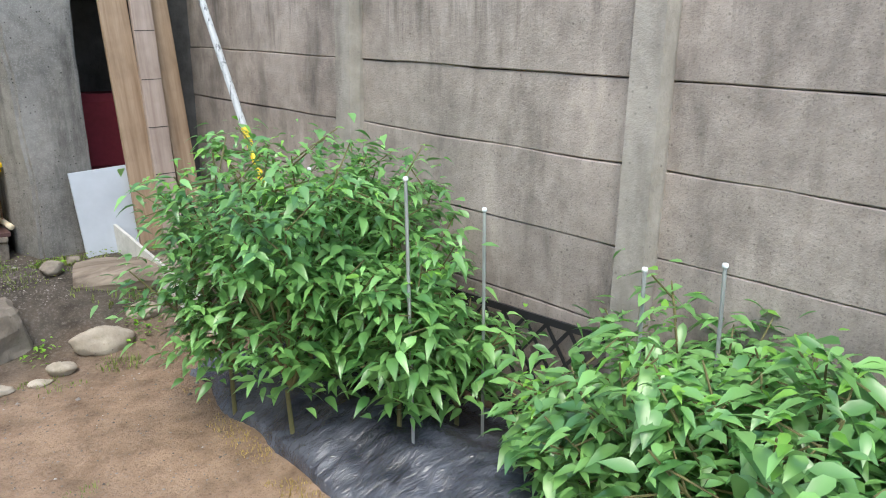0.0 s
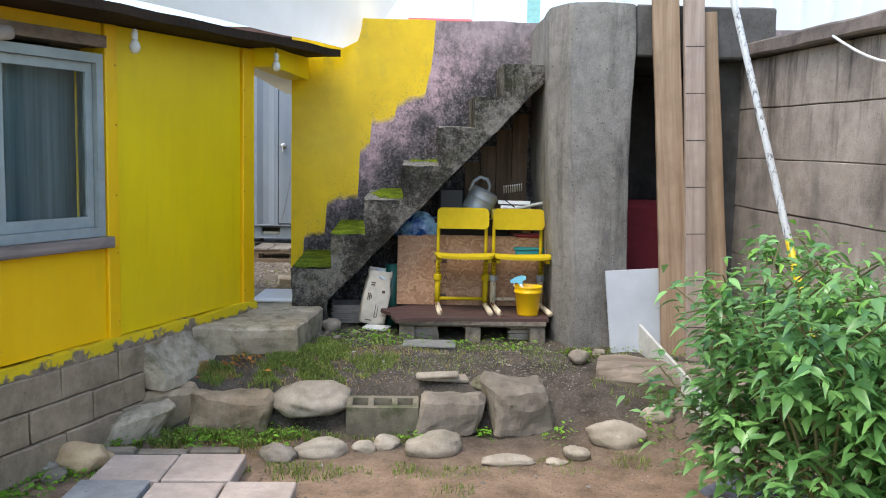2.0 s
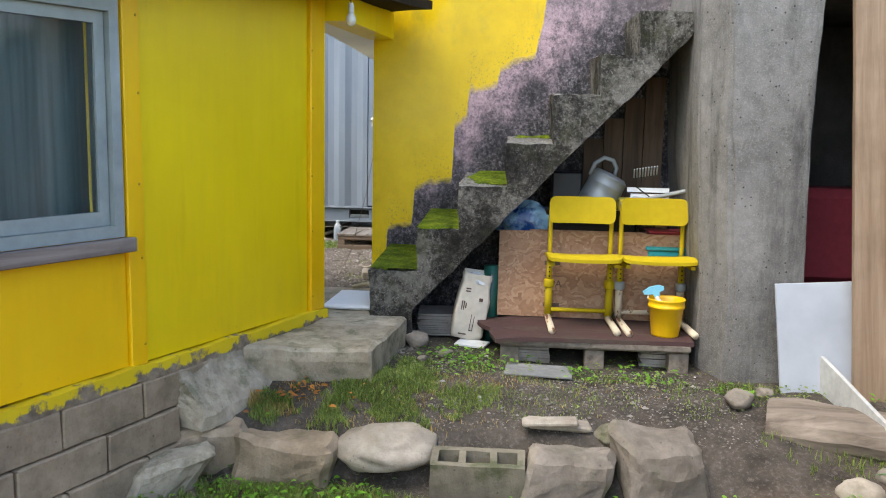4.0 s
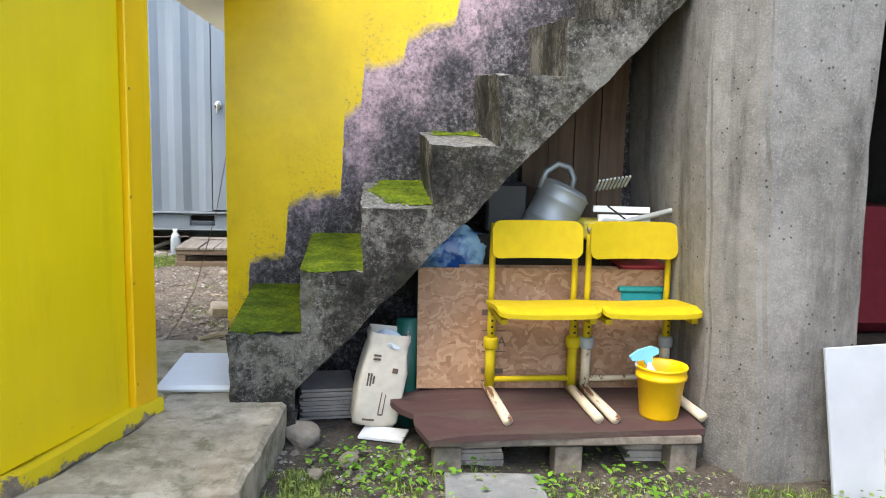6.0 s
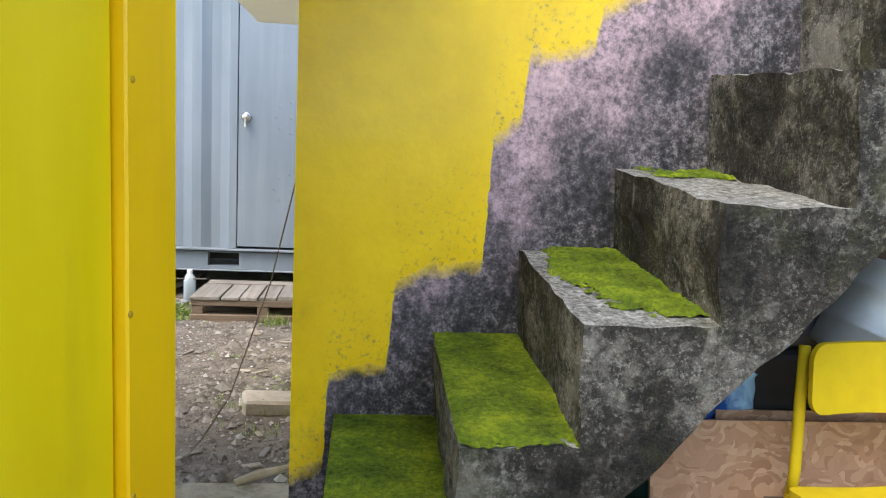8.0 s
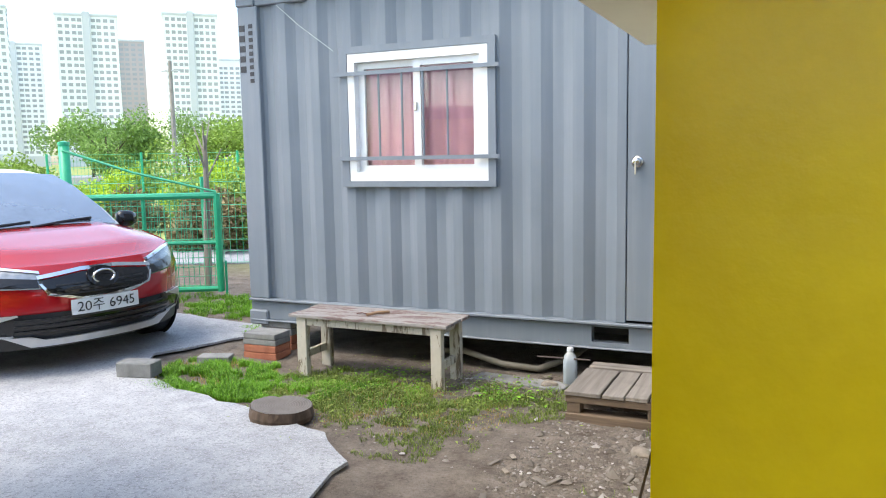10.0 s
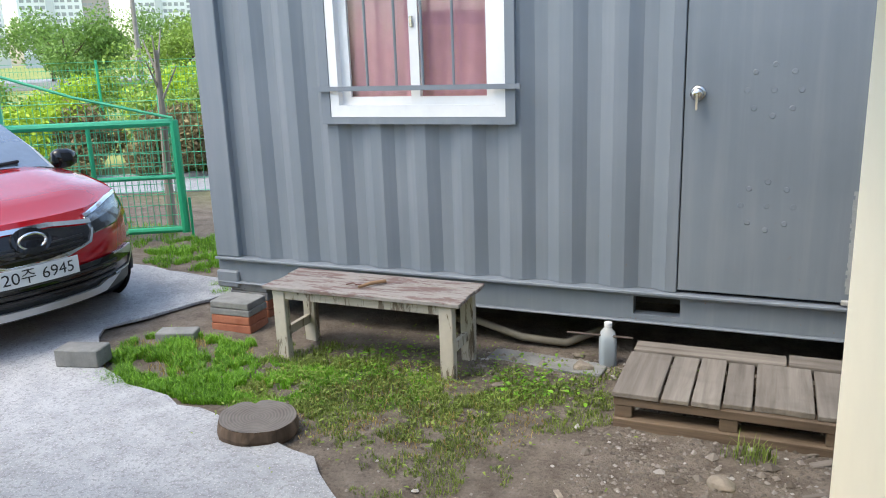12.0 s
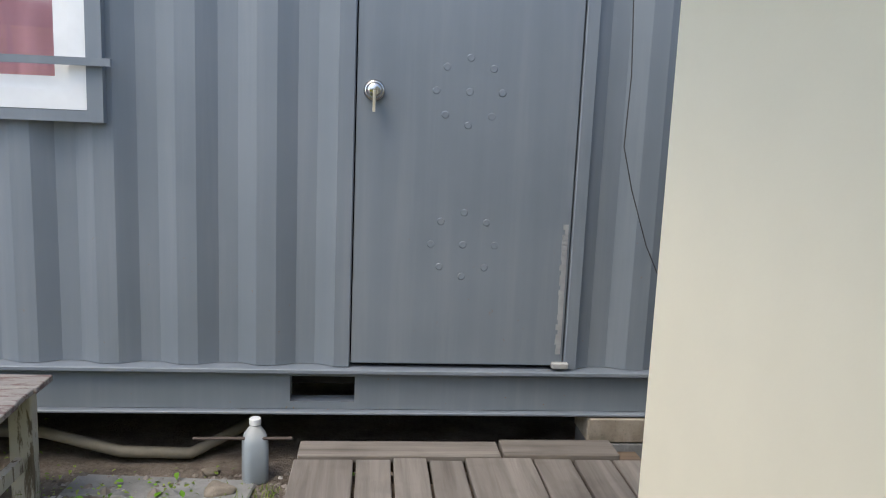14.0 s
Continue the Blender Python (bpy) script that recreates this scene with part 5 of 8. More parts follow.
for i, (x, y, sx, sy, sz, mat) in enumerate(((-0.40, 4.33, 0.11, 0.07, 0.055, GREY_STONE), (-0.19, 4.38, 0.145, 0.08, 0.075, PALE_STONE), (0.02, 4.46, 0.07, 0.05, 0.04, PALE_STONE), (0.13, 4.5, 0.08, 0.055, 0.045, PALE_STONE),
                                             (0.38, 4.42, 0.17, 0.08, 0.085, PALE_STONE), (0.74, 4.3, 0.14, 0.06, 0.03, PALE_STONE), (0.99, 4.3, 0.06, 0.04, 0.02, PALE_STONE), (1.11, 4.37, 0.07, 0.055, 0.045, PALE_STONE),
                                             (1.34, 4.5, 0.17, 0.09, 0.085, PALE_STONE), (1.62, 4.68, 0.1, 0.07, 0.06, PALE_STONE), (1.78, 4.78, 0.08, 0.05, 0.04, GREY_STONE))):
    stone(x, y, gz(x, y) + sz * 0.35, sx, sy, sz, (i * 37) % 40 - 20, 11.3 + i * 2.7, mat, "rounded pale stone half sunk in the soil", "stone", G2, 0.35)
stone(-1.3, 4.18, -0.28, 0.13, 0.09, 0.075, 10, 40.1, make_concrete("tan_stone", (0.3, 0.2, 0.1), (0.55, 0.42, 0.26), 0.2), "rounded tan stone beside the tiles")
for i, (x, y, sx) in enumerate(((-1.42, 4.1, 0.07), (-1.35, 4.02, 0.06), (1.27, 5.2, 0.085), (1.42, 5.3, 0.05), (-0.32, 5.94, 0.085), (1.5, 5.17, 0.05), (-0.14, 5.72, 0.05), (-0.25, 5.62, 0.035))):
    stone(x, y, gz(x, y) + sx * 0.35, sx, sx * 0.8, sx * 0.65, 40 * i, 60 + i * 1.9, GREY_STONE, "small grey stone lying on the soil", "stone", "loose stones", 0.5)


def make_hollow_block(x, y, z, turn, label):
    bm = bmesh.new()
    w, d, h, t = 0.39, 0.15, 0.17, 0.03
    add_box(bm, -w / 2, -d / 2, 0, w / 2, -d / 2 + t, h)
    add_box(bm, -w / 2, d / 2 - t, 0, w / 2, d / 2, h)
    for cx in (-w / 2, -w / 6 - t / 2, w / 6 - t / 2, w / 2 - t):
        add_box(bm, cx, -d / 2 + t + 0.0005, 0, cx + t, d / 2 - t - 0.0005, h)
    add_box(bm, -w / 2 + t + 0.001, -d / 2 + t + 0.001, 0.0, w / 2 - t - 0.001, d / 2 - t - 0.001, h * 0.6)
    cut(bm, 0.06)
    roughen(bm, 0.005, 12)
    ob = finish(bm, "hollow_block", BLOCK)
    ob.matrix_basis = pose(x, y, z, 9, 0, turn)
    return tagged(ob, label, "block")


make_hollow_block(0.1, 4.74, -0.31, 2, "mossy hollow concrete block with soil in its cells")
tagged(finish(box_bm(-0.14, -0.05, 0.0, 0.14, 0.05, 0.03, pose(0.44, 4.93, -0.075, 0, 4, 6), 0.01), "flat_stone", PALE_STONE), "flat white stone lying on top of the row", "stone")
tagged(finish(box_bm(-0.12, -0.04, 0.0, 0.12, 0.04, 0.025, pose(0.4, 4.88, -0.045, 0, -3, 2), 0.008), "flat_stone", PALE_STONE), "flat white stone lying on top of the row", "stone")
stone(0.68, 4.9, -0.08, 0.09, 0.07, 0.05, 0, 77, BLOCK, "small dark mossy stone on the row", "stone", "", 0.4)


def make_path_tiles():
    path = structure(new("tile_path"), "pinkish grey paving tiles laid in the soil", "path")
    tiles = (make_concrete("pink_grey_tile", (0.36, 0.29, 0.25), (0.6, 0.51, 0.45), 0.15), make_concrete("blue_grey_tile", (0.2, 0.21, 0.22), (0.36, 0.37, 0.38), 0.15))
    k = 0
    for row, y in enumerate((4.03, 3.7, 3.37)):
        for col in range(2 if row == 0 else 3):
            x = -1.16 + col * 0.32 - row * 0.04 + (0.02 if row else 0)
            w = 0.305 if row else 0.31
            t = part("tile", box_bm(x, y - 0.14, -0.36, x + w, y + 0.17, -0.296 + 0.006 * ((k * 7) % 3), pose(0, 0, 0, 0.5, -0.4, 0), 0.006), tiles[0] if row == 0 or col else tiles[1], path)
            k += 1
    for i in range(3):
        part("edge_stone", box_bm(-1.2 + i * 0.25, 4.25, -0.38, -0.965 + i * 0.25, 4.31, -0.255 - 0.01 * (i % 2), pose(0, 0, 0, 0, 0, 1.5), 0.008), GREY_STONE, path, "narrow rough kerb stone")


make_path_tiles()


def make_plinth_blocks():
    """Courses of concrete block under the yellow boards."""
    plinth = structure(new("plinth"), "brown stained concrete block plinth under the yellow boards", "plinth")
    plinth.matrix_basis = YM
    for row in range(4):
        z1 = 0.147 - row * 0.155
        s = 0.95 + (0.2 if row % 2 else 0.0)
        while s < 6.0:
            w = 0.385
            bm = box_bm(-0.045 - 0.012 * row, s + 0.004, z1 - 0.15, -0.002, s + w, z1, None, 0.006)
            cut(bm, 0.1)
            roughen(bm, 0.006, 8, s)
            part("block", bm, PLINTH, plinth)
            s += 0.39
    bm = box_bm(-0.18, 0.35, -0.1, -0.004, 1.15, 0.15)
    cut(bm, 0.06)
    for v in bm.verts:
        if v.co.x < -0.01:
            v.co.x += 0.14 * smooth(-0.05, 0.15, v.co.z)
            v.co += noise.noise_vector(v.co * 9) * 0.025
    part("mortar_slump", bm, SLAB_CONC, plinth, "slumped grey mortar at the foot of the wall")


make_plinth_blocks()


# ---- leaning timber, board, rod and log by the shed ----
PLANK_A = make_wood("warm_plank", (0.2, 0.13, 0.08), (0.38, 0.28, 0.195), 2, vary=0.1)
PLANK_B = make_wood("dusty_pink_plank", (0.23, 0.175, 0.145), (0.4, 0.325, 0.28), 2, vary=0.1)


def lean(name, mat, x0, z0, x1, z1, w, th, y0, y1, label, marks=0):
    """A board whose foot is at (x0, y0, z0) and head at (x1, y1, z1)."""
    a, b = Vector((x0, y0, z0)), Vector((x1, y1, z1))
    d = b - a
    zz = d.normalized()
    yy = zz.cross(Vector((1, 0, 0))).normalized()
    xx = yy.cross(zz)
    ob_m = Matrix.Translation(a) @ Matrix((xx, yy, zz)).transposed().to_4x4()
    bm = box_bm(-w / 2, -th / 2, 0, w / 2, th / 2, d.length, None, 0.003)
    cut(bm, 0.25)
    for v in bm.verts:
        v.co.x += noise.noise(Vector((0, 0, v.co.z * 1.7 + x0))) * 0.006
    ob = finish(bm, name, mat)
    ob.matrix_basis = ob_m
    for i in range(marks):
        z = 0.25 + i * 0.29
        if z < d.length:
            part("pencil_line", box_bm(-w / 2 + 0.002, -th / 2 - 0.0015, z, w / 2 - 0.002, -th / 2 - 0.0005, z + 0.004), DARK_VOID, ob)
    return tagged(ob, label, "plank", "timber leaning on the shed")


lean("plank", PLANK_A, 1.905, -0.04, 1.76, 2.6, 0.165, 0.035, 5.32, 5.5, "wide warm brown plank leaning on the shed")
lean("plank", PLANK_B, 2.02, -0.06, 1.945, 2.5, 0.125, 0.04, 5.27, 5.48, "dusty pink grey plank with cross marks", 8)
lean("plank", PLANK_A, 2.2, 0.0, 2.05, 2.15, 0.13, 0.03, 5.36, 5.5, "brown plank behind the others")
rod = thing("measuring_rod", "white painted survey rod with a yellow foot", "rod")
a, b = Vector((2.42, 4.29, -0.27)), Vector((2.13, 5.5, 2.52))
part("rod", tube_bm([a.lerp(b, 0.38), b], 0.021, 8), make_peeling("chipped_white_paint", (0.2, 0.21, 0.22), (0.55, 0.58, 0.6), 0.62, 60, 2), rod)
part("rod_foot", tube_bm([a, a.lerp(b, 0.38)], 0.021, 8), plain("yellow_tape", (0.75, 0.55, 0.03), 0.5), rod, "yellow taped foot")
board = finish(box_bm(-0.29, -0.008, 0.0, 0.29, 0.008, 0.54, None, 0.003), "white_board", plain("dirty_white_board", (0.42, 0.45, 0.49), 0.5, var=0.2, scale=6))
board.matrix_basis = pose(1.8, 5.38, 0.0, -9, -4, 0)
tagged(board, "white laminated board leaning in the doorway", "board")
bm = tube_bm([(1.38, 5.13, 0.02), (1.6, 5.06, 0.02), (2.2, 4.9, 0.0)], [0.15, 0.16, 0.15], 14)
cut(bm, 0.09)
for v in bm.verts:
    v.co.z = -0.1 + (v.co.z + 0.1) * 0.72
    v.co.z = min(v.co.z, 0.075)
    v.co += noise.noise_vector(v.co * 6) * 0.018
bmesh.ops.translate(bm, vec=(0, 0, -0.05), verts=bm.verts)
tagged(finish(bm, "log", make_wood("rotten_log", (0.1, 0.075, 0.055), (0.3, 0.25, 0.2), 0, vary=0)), "squared weathered log used as a doorstep", "log")
gut = bmesh.new()
add_box(gut, -0.09, -0.01, 0.0, 0.09, 0.01, 1.25)
add_box(gut, -0.1, -0.03, 0.0, -0.091, 0.03, 1.25)
gm = finish(gut, "gutter_board", plain("dirty_pale_board", (0.5, 0.5, 0.47), 0.8, var=0.3))
a, b = Vector((1.92, 4.25, -0.27)), Vector((1.72, 5.28, 0.05))
gm.matrix_basis = Matrix.Translation(a) @ (b - a).to_track_quat("Z", "X").to_matrix().to_4x4()
tagged(gm, "pale dirty board lying on the soil by the log", "board")
sofa = bmesh.new()
add_box(sofa, 1.66, 6.0, 0.42, 2.2, 6.45, 0.95, None, 0.05)
tagged(finish(sofa, "cushion", plain("wine_red_cloth", (0.2, 0.02, 0.035), 0.8)), "dark wine red cloth hanging inside the shed", "cloth")
# Near black block carries the shade of the shed's interior in its colour.
tagged(finish(box_bm(1.65, 5.95, -0.1, 2.2, 6.4, 0.415, None, 0.02), "dark_crate", DARK_VOID), "near black crate filling the dark inside of the shed", "crate")

# ---- passage: white tray, tarpaulin, bulbs ----
tagged(finish(box_bm(-0.9, 6.02, 0.172, -0.55, 6.5, 0.2, pose(0, 0, 0, 0, 0, 0), 0.012), "foam_tray", plain("white_foam", (0.78, 0.8, 0.82), 0.6, var=0.06)), "white foam box lid lying in the passage", "tray")
tarp = bmesh.new()
nu, nv = 26, 16
grid = []
for i in range(nu + 1):
    u = i / nu
    row = []
    for j in range(nv + 1):
        v = j / nv
        edge = YM @ Vector((-0.31, 5.0 - 5.75 * u, 1.975 - 0.06 * min(4.0, 5.0 - 5.75 * u)))
        farp = Vector((-3.2, 1.5, 3.7)).lerp(Vector((0.25, 7.4, 2.95)), u)
        p = edge.lerp(farp, v)
        p.z -= 0.16 * math.sin(math.pi * v)
        p += noise.noise_vector(p * 1.5) * 0.02
        row.append(tarp.verts.new(p))
    grid.append(row)
for a, b in zip(grid, grid[1:]):
    for j in range(nv):
        tarp.faces.new((a[j], b[j], b[j + 1], a[j + 1]))
TARP_OB = tagged(finish(tarp, "tarpaulin", TARP, None, True), "cream tarpaulin tied to the eave, sagging", "tarpaulin")
for s, x in ((1.33, -0.16), (0.02, -0.2)):
    z = 1.9 - 0.06 * s
    p = YM @ Vector((x, s, z))
    bulb = thing("light_bulb", "bare light bulb hanging from the eave", "bulb", "bulbs along the eave", Matrix.Translation(p))
    part("wire", tube_bm([(0, 0, 0.03), (0.004, 0, -0.03)], 0.003, 5), DARK_VOID, bulb)
    part("socket", lathe_at([(0.0, 0.0), (0.014, 0.0), (0.016, 0.03), (0.012, 0.05), (0.0, 0.05)], (0.004, 0, -0.08)), WHITE, bulb)
    part("glass", lathe_at([(0.0, 0.0), (0.018, 0.006), (0.028, 0.028), (0.024, 0.05), (0.012, 0.07), (0.0, 0.07)], (0.004, 0, -0.15)), plain("frosted_bulb", (0.75, 0.72, 0.66), 0.2), bulb, smooth=True)


def make_awning():
    a = thing("rolled_awning", "grey beige cloth awning rolled up and tied above the window", "awning")
    cloth = plain("beige_awning_cloth", (0.4, 0.35, 0.31), 0.9, var=0.3, scale=14, bump=0.4)
    bm = bmesh.new()
    pts = [YM @ Vector((-0.055, 1.98 + 0.75 * i / 10, 1.665 - 0.03 * i / 10 - 0.012 * math.sin(i * 1.3))) for i in range(11)]
    add_tube(bm, pts, [0.03 + 0.006 * math.sin(i * 2.1) for i in range(11)], 12)
    cut(bm, 0.05)
    roughen(bm, 0.006, 20)
    part("cloth", bm, cloth, a, smooth=True)
    string = plain("pale_string", (0.5, 0.45, 0.36), 0.9)
    for s in (2.18, 2.6):
        c = Vector((-0.055, s, 1.652))
        ring = [YM @ (c + Vector((0.04 * math.cos(k), 0.0, 0.04 * math.sin(k)))) for k in np.linspace(0, 2 * math.pi, 13)]
        part("string", tube_bm(ring, 0.003, 5), string, a)
        for d in (-0.03, 0.02):
            part("string", tube_bm([YM @ (c + Vector((-0.045, 0, -0.01))), YM @ (c + Vector((-0.055, d, -0.05))), YM @ (c + Vector((-0.05, d * 1.4, -0.1)))], 0.002, 5), string, a)


make_awning()


# ---- vegetable bed: black film, pepper plants, stakes, lattice ----
LEAF = make_leaf("pepper_leaf", (0.07, 0.2, 0.05), (0.18, 0.36, 0.1), 0.36, 1.0)
LEAF_TIP = make_leaf("young_pepper_leaf", (0.09, 0.26, 0.035), (0.2, 0.4, 0.06), 0.35)
STEM = plain("green_brown_stem", (0.14, 0.13, 0.05), 0.8)
GRASS = make_leaf("grass_blade", (0.08, 0.13, 0.02), (0.2, 0.26, 0.055), 0.65)
LUSH = make_leaf("lush_grass_blade", (0.07, 0.18, 0.012), (0.17, 0.36, 0.025), 0.55)
STRAW = make_leaf("dry_grass_blade", (0.24, 0.16, 0.05), (0.4, 0.3, 0.11), 0.8)


def make_film():
    m = Mat("black_mulch_film", 0.2, spec=0.9)
    # The bluish grey end of the ramp paints sky sheen on black film.
    m.color(m.ramp(m.noise(5, 5), (0.35, (0.035, 0.038, 0.05)), (0.7, (0.12, 0.128, 0.16))))
    m.bump(m.noise(30, 4, 0.5, m.scaled(0.5, 2.2, 1), 1.5), 0.5, 0.02)
    bm = bmesh.new()
    xs, ys = np.linspace(1.6, 2.5, 44), np.linspace(-1.0, 4.0, 320)
    rows = []
    for y in ys:
        row = []
        for i, x in enumerate(xs):
            e = (i in (0, len(xs) - 1)) * noise.noise(Vector((y * 3, i, 0))) * 0.09
            w = 1 - 2 * abs(noise.noise(Vector((x * 4 + y * 2, y * 15 + noise.noise(Vector((x * 3, y * 2, 4))) * 5, 3))))
            v = 1 - 2 * abs(noise.noise(Vector((x * 9, y * 34 + x * 12, 8))))
            p = Vector((x + e, y, gz(x, y) + 0.02 + noise.noise(Vector((x * 7, y * 3, 2))) * 0.04 + w * w * w * 0.016 + v * 0.005 + 0.05 * math.sin(math.pi * min(1, (x - 1.56) / 0.94))))
            if i in (0, len(xs) - 1):
                p.z -= 0.05
            row.append(bm.verts.new(p))
        rows.append(row)
    for a, b in zip(rows, rows[1:]):
        for i in range(len(xs) - 1):
            bm.faces.new((a[i], a[i + 1], b[i + 1], b[i]))
    tagged(finish(bm, "mulch_film", m.m, None, True), "wrinkled shiny black plastic mulch over the bed", "plastic film")


make_film()


def leaf_data(verts, faces, base, out, length, width, droop, roll):
    """One pointed leaf: a keel of four cross-sections, curving down."""
    side = out.cross(Vector((0, 0, 1)))
    if side.length < 1e-3:
        side = Vector((1, 0, 0))
    side.normalize()
    up = side.cross(out).normalized()
    side, up = side * math.cos(roll) + up * math.sin(roll), up * math.cos(roll) - side * math.sin(roll)
    k = len(verts)
    verts.append(base)
    for f, w in ((0.22, 0.8), (0.48, 0.95), (0.76, 0.48)):
        c = base + out * (length * f) - Vector((0, 0, 1)) * (droop * length * f * f)
        verts.append(c - side * (width * w / 2) + up * (width * w * 0.16))
        verts.append(c)
        verts.append(c + side * (width * w / 2) + up * (width * w * 0.16))
    verts.append(base + out * length - Vector((0, 0, 1)) * (droop * length))
    faces += [(k, k + 2, k + 1), (k, k + 3, k + 2), (k + 1, k + 2, k + 5, k + 4), (k + 2, k + 3, k + 6, k + 5), (k + 4, k + 5, k + 8, k + 7), (k + 5, k + 6, k + 9, k + 8), (k + 7, k + 8, k + 10), (k + 8, k + 9, k + 10)]


def pydata(name, verts, faces, mat, parent=None, label=""):
    me = bpy.data.meshes.new(name)
    me.from_pydata(verts, [], faces)
    me.polygons.foreach_set("use_smooth", [True] * len(me.polygons))
    me.materials.append(mat)
    ob = new(name, me)
    ob.parent = parent
    tagged(ob, label, "", "", "stuff")
    return ob


def make_pepper(x, y, height, spread, seed, leaves, size, label):
    rnd = random.Random(seed)
    z0 = gz(x, y)
    p = thing("pepper_plant", label, "plant", "pepper plants in the bed", pose(x, y, z0))
    sb = bmesh.new()
    tips = []
    fork = height * rnd.uniform(0.17, 0.24)
    add_tube(sb, [(0, 0, -0.02), (rnd.uniform(-0.02, 0.02), rnd.uniform(-0.02, 0.02), fork)], [0.011, 0.009], 7)
    n = 9
    for i in range(n):
        a = 2 * math.pi * (i + rnd.uniform(-0.3, 0.3)) / n
        reach = spread * rnd.uniform(0.45, 1.0)
        top = height * rnd.uniform(0.7, 1.06) * (1.02 - 0.28 * reach / spread)
        mid = Vector((math.cos(a) * reach * 0.45, math.sin(a) * reach * 0.45, fork + (top - fork) * 0.5))
        end = Vector((math.cos(a) * reach, math.sin(a) * reach, top))
        pts = [Vector((0, 0, fork)), mid, end]
        add_tube(sb, pts, [0.008, 0.006, 0.003], 6)
        for j in range(7):
            f = rnd.uniform(0.25, 1.0)
            s = pts[0].lerp(mid, f * 2) if f < 0.5 else mid.lerp(end, f * 2 - 1)
            b = rnd.uniform(0, 2 * math.pi)
            e = s + Vector((math.cos(b) * spread * 0.45, math.sin(b) * spread * 0.45, rnd.uniform(-0.06, 0.16) * height))
            add_tube(sb, [s, e], [0.004, 0.0025], 5)
            tips.append((s, e))
        tips.append((mid, end))
        tips.append((mid, end))
    part("stem", sb, STEM, p)
    verts, faces, v2, f2 = [], [], [], []
    for i in range(leaves):
        s, e = tips[rnd.randrange(len(tips))]
        f = rnd.random() ** 0.45
        base = s.lerp(e, f) + Vector((rnd.gauss(0, 0.045), rnd.gauss(0, 0.045), rnd.gauss(0, 0.04)))
        a = rnd.uniform(0, 2 * math.pi)
        if rnd.random() < 0.12:
            base = Vector((base.x * 0.9, base.y * 0.9, max(fork * 0.8, base.z * 0.55)))
        rad = Vector((base.x, base.y, 0))
        out = (rad.normalized() * 0.7 if rad.length > 0.05 else Vector((0, 0, 0))) + Vector((math.cos(a), math.sin(a), rnd.uniform(-0.3, 0.5)))
        out.normalize()
        high = base.z / height
        young = high > 0.8 and rnd.random() < 0.4
        L = size * rnd.uniform(0.55, 1.25) * (0.62 if young else 1.0)
        leaf_data(v2 if young else verts, f2 if young else faces, base, out, L, L * rnd.uniform(0.36, 0.46), rnd.uniform(0.1, 0.7), rnd.uniform(-0.5, 0.5))
    pydata("foliage", verts, faces, LEAF, p)
    if faces and f2:
        pydata("young_foliage", v2, f2, LEAF_TIP, p, "bright light green young leaves")
    peps = rnd.randrange(2, 5)
    for i in range(peps):
        s, e = tips[rnd.randrange(len(tips))]
        q = s.lerp(e, 0.6)
        part("pepper", tube_bm([q, q + Vector((0.004, 0, -0.04)), q + Vector((0.008, 0.004, -0.085))], [0.007, 0.008, 0.002], 7), LEAF, p, "hanging green chilli pepper", smooth=True)


FAR = "bushy green pepper plant growing through black plastic"
NEAR = "leafy dark green pepper plant in the bed"
for i, (x, y, h, sp, n, size, lab) in enumerate((
        (1.6, 3.42, 1.3, 0.38, 760, 0.078, FAR), (1.95, 3.35, 1.4, 0.4, 800, 0.078, FAR), (1.68, 3.02, 1.28, 0.38, 760, 0.085, FAR), (2.12, 2.98, 1.28, 0.34, 600, 0.085, FAR), (2.24, 3.5, 1.2, 0.34, 560, 0.08, FAR), (1.95, 2.66, 0.86, 0.28, 420, 0.095, FAR), (2.2, 2.62, 0.66, 0.22, 260, 0.09, FAR),
        (2.2, 2.0, 0.5, 0.24, 280, 0.1, NEAR), (2.46, 1.72, 0.92, 0.28, 440, 0.1, NEAR), (2.12, 1.66, 0.8, 0.28, 440, 0.105, NEAR), (2.44, 1.3, 0.98, 0.3, 440, 0.1, NEAR), (2.04, 1.22, 0.86, 0.3, 440, 0.105, NEAR), (2.36, 0.85, 1.0, 0.3, 420, 0.1, NEAR), (1.94, 0.8, 0.84, 0.28, 400, 0.105, NEAR))):
    make_pepper(x, y, h, sp * 1.05, 100 + i * 7, int(n * (2.7 if lab == FAR else 2.3)), size * (0.9 if lab == FAR else 0.87), lab)


def make_stake(x, y, top, turn):
    z = gz(x, y)
    s = thing("garden_stake", "thin grey steel garden stake with a white cap", "stake", "stakes in the bed", pose(x, y, z - 0.08, 0, turn, 0))
    part("rod", tube_bm([(0, 0, 0), (0, 0, top - z + 0.08)], 0.0065, 8), GALV, s)
    part("cap", lathe_at([(0.0, 0.0), (0.009, 0.0), (0.01, 0.007), (0.008, 0.014), (0.0, 0.016)], (0, 0, top - z + 0.075)), WHITE, s, smooth=True)


for x, y, top, turn in ((2.22, 2.48, 0.66, 0), (1.92, 2.52, 0.8, -1), (2.3, 1.83, 0.56, 1), (2.42, 1.62, 0.6, 0), (2.05, 3.55, 0.7, 2)):
    make_stake(x, y, top, turn)


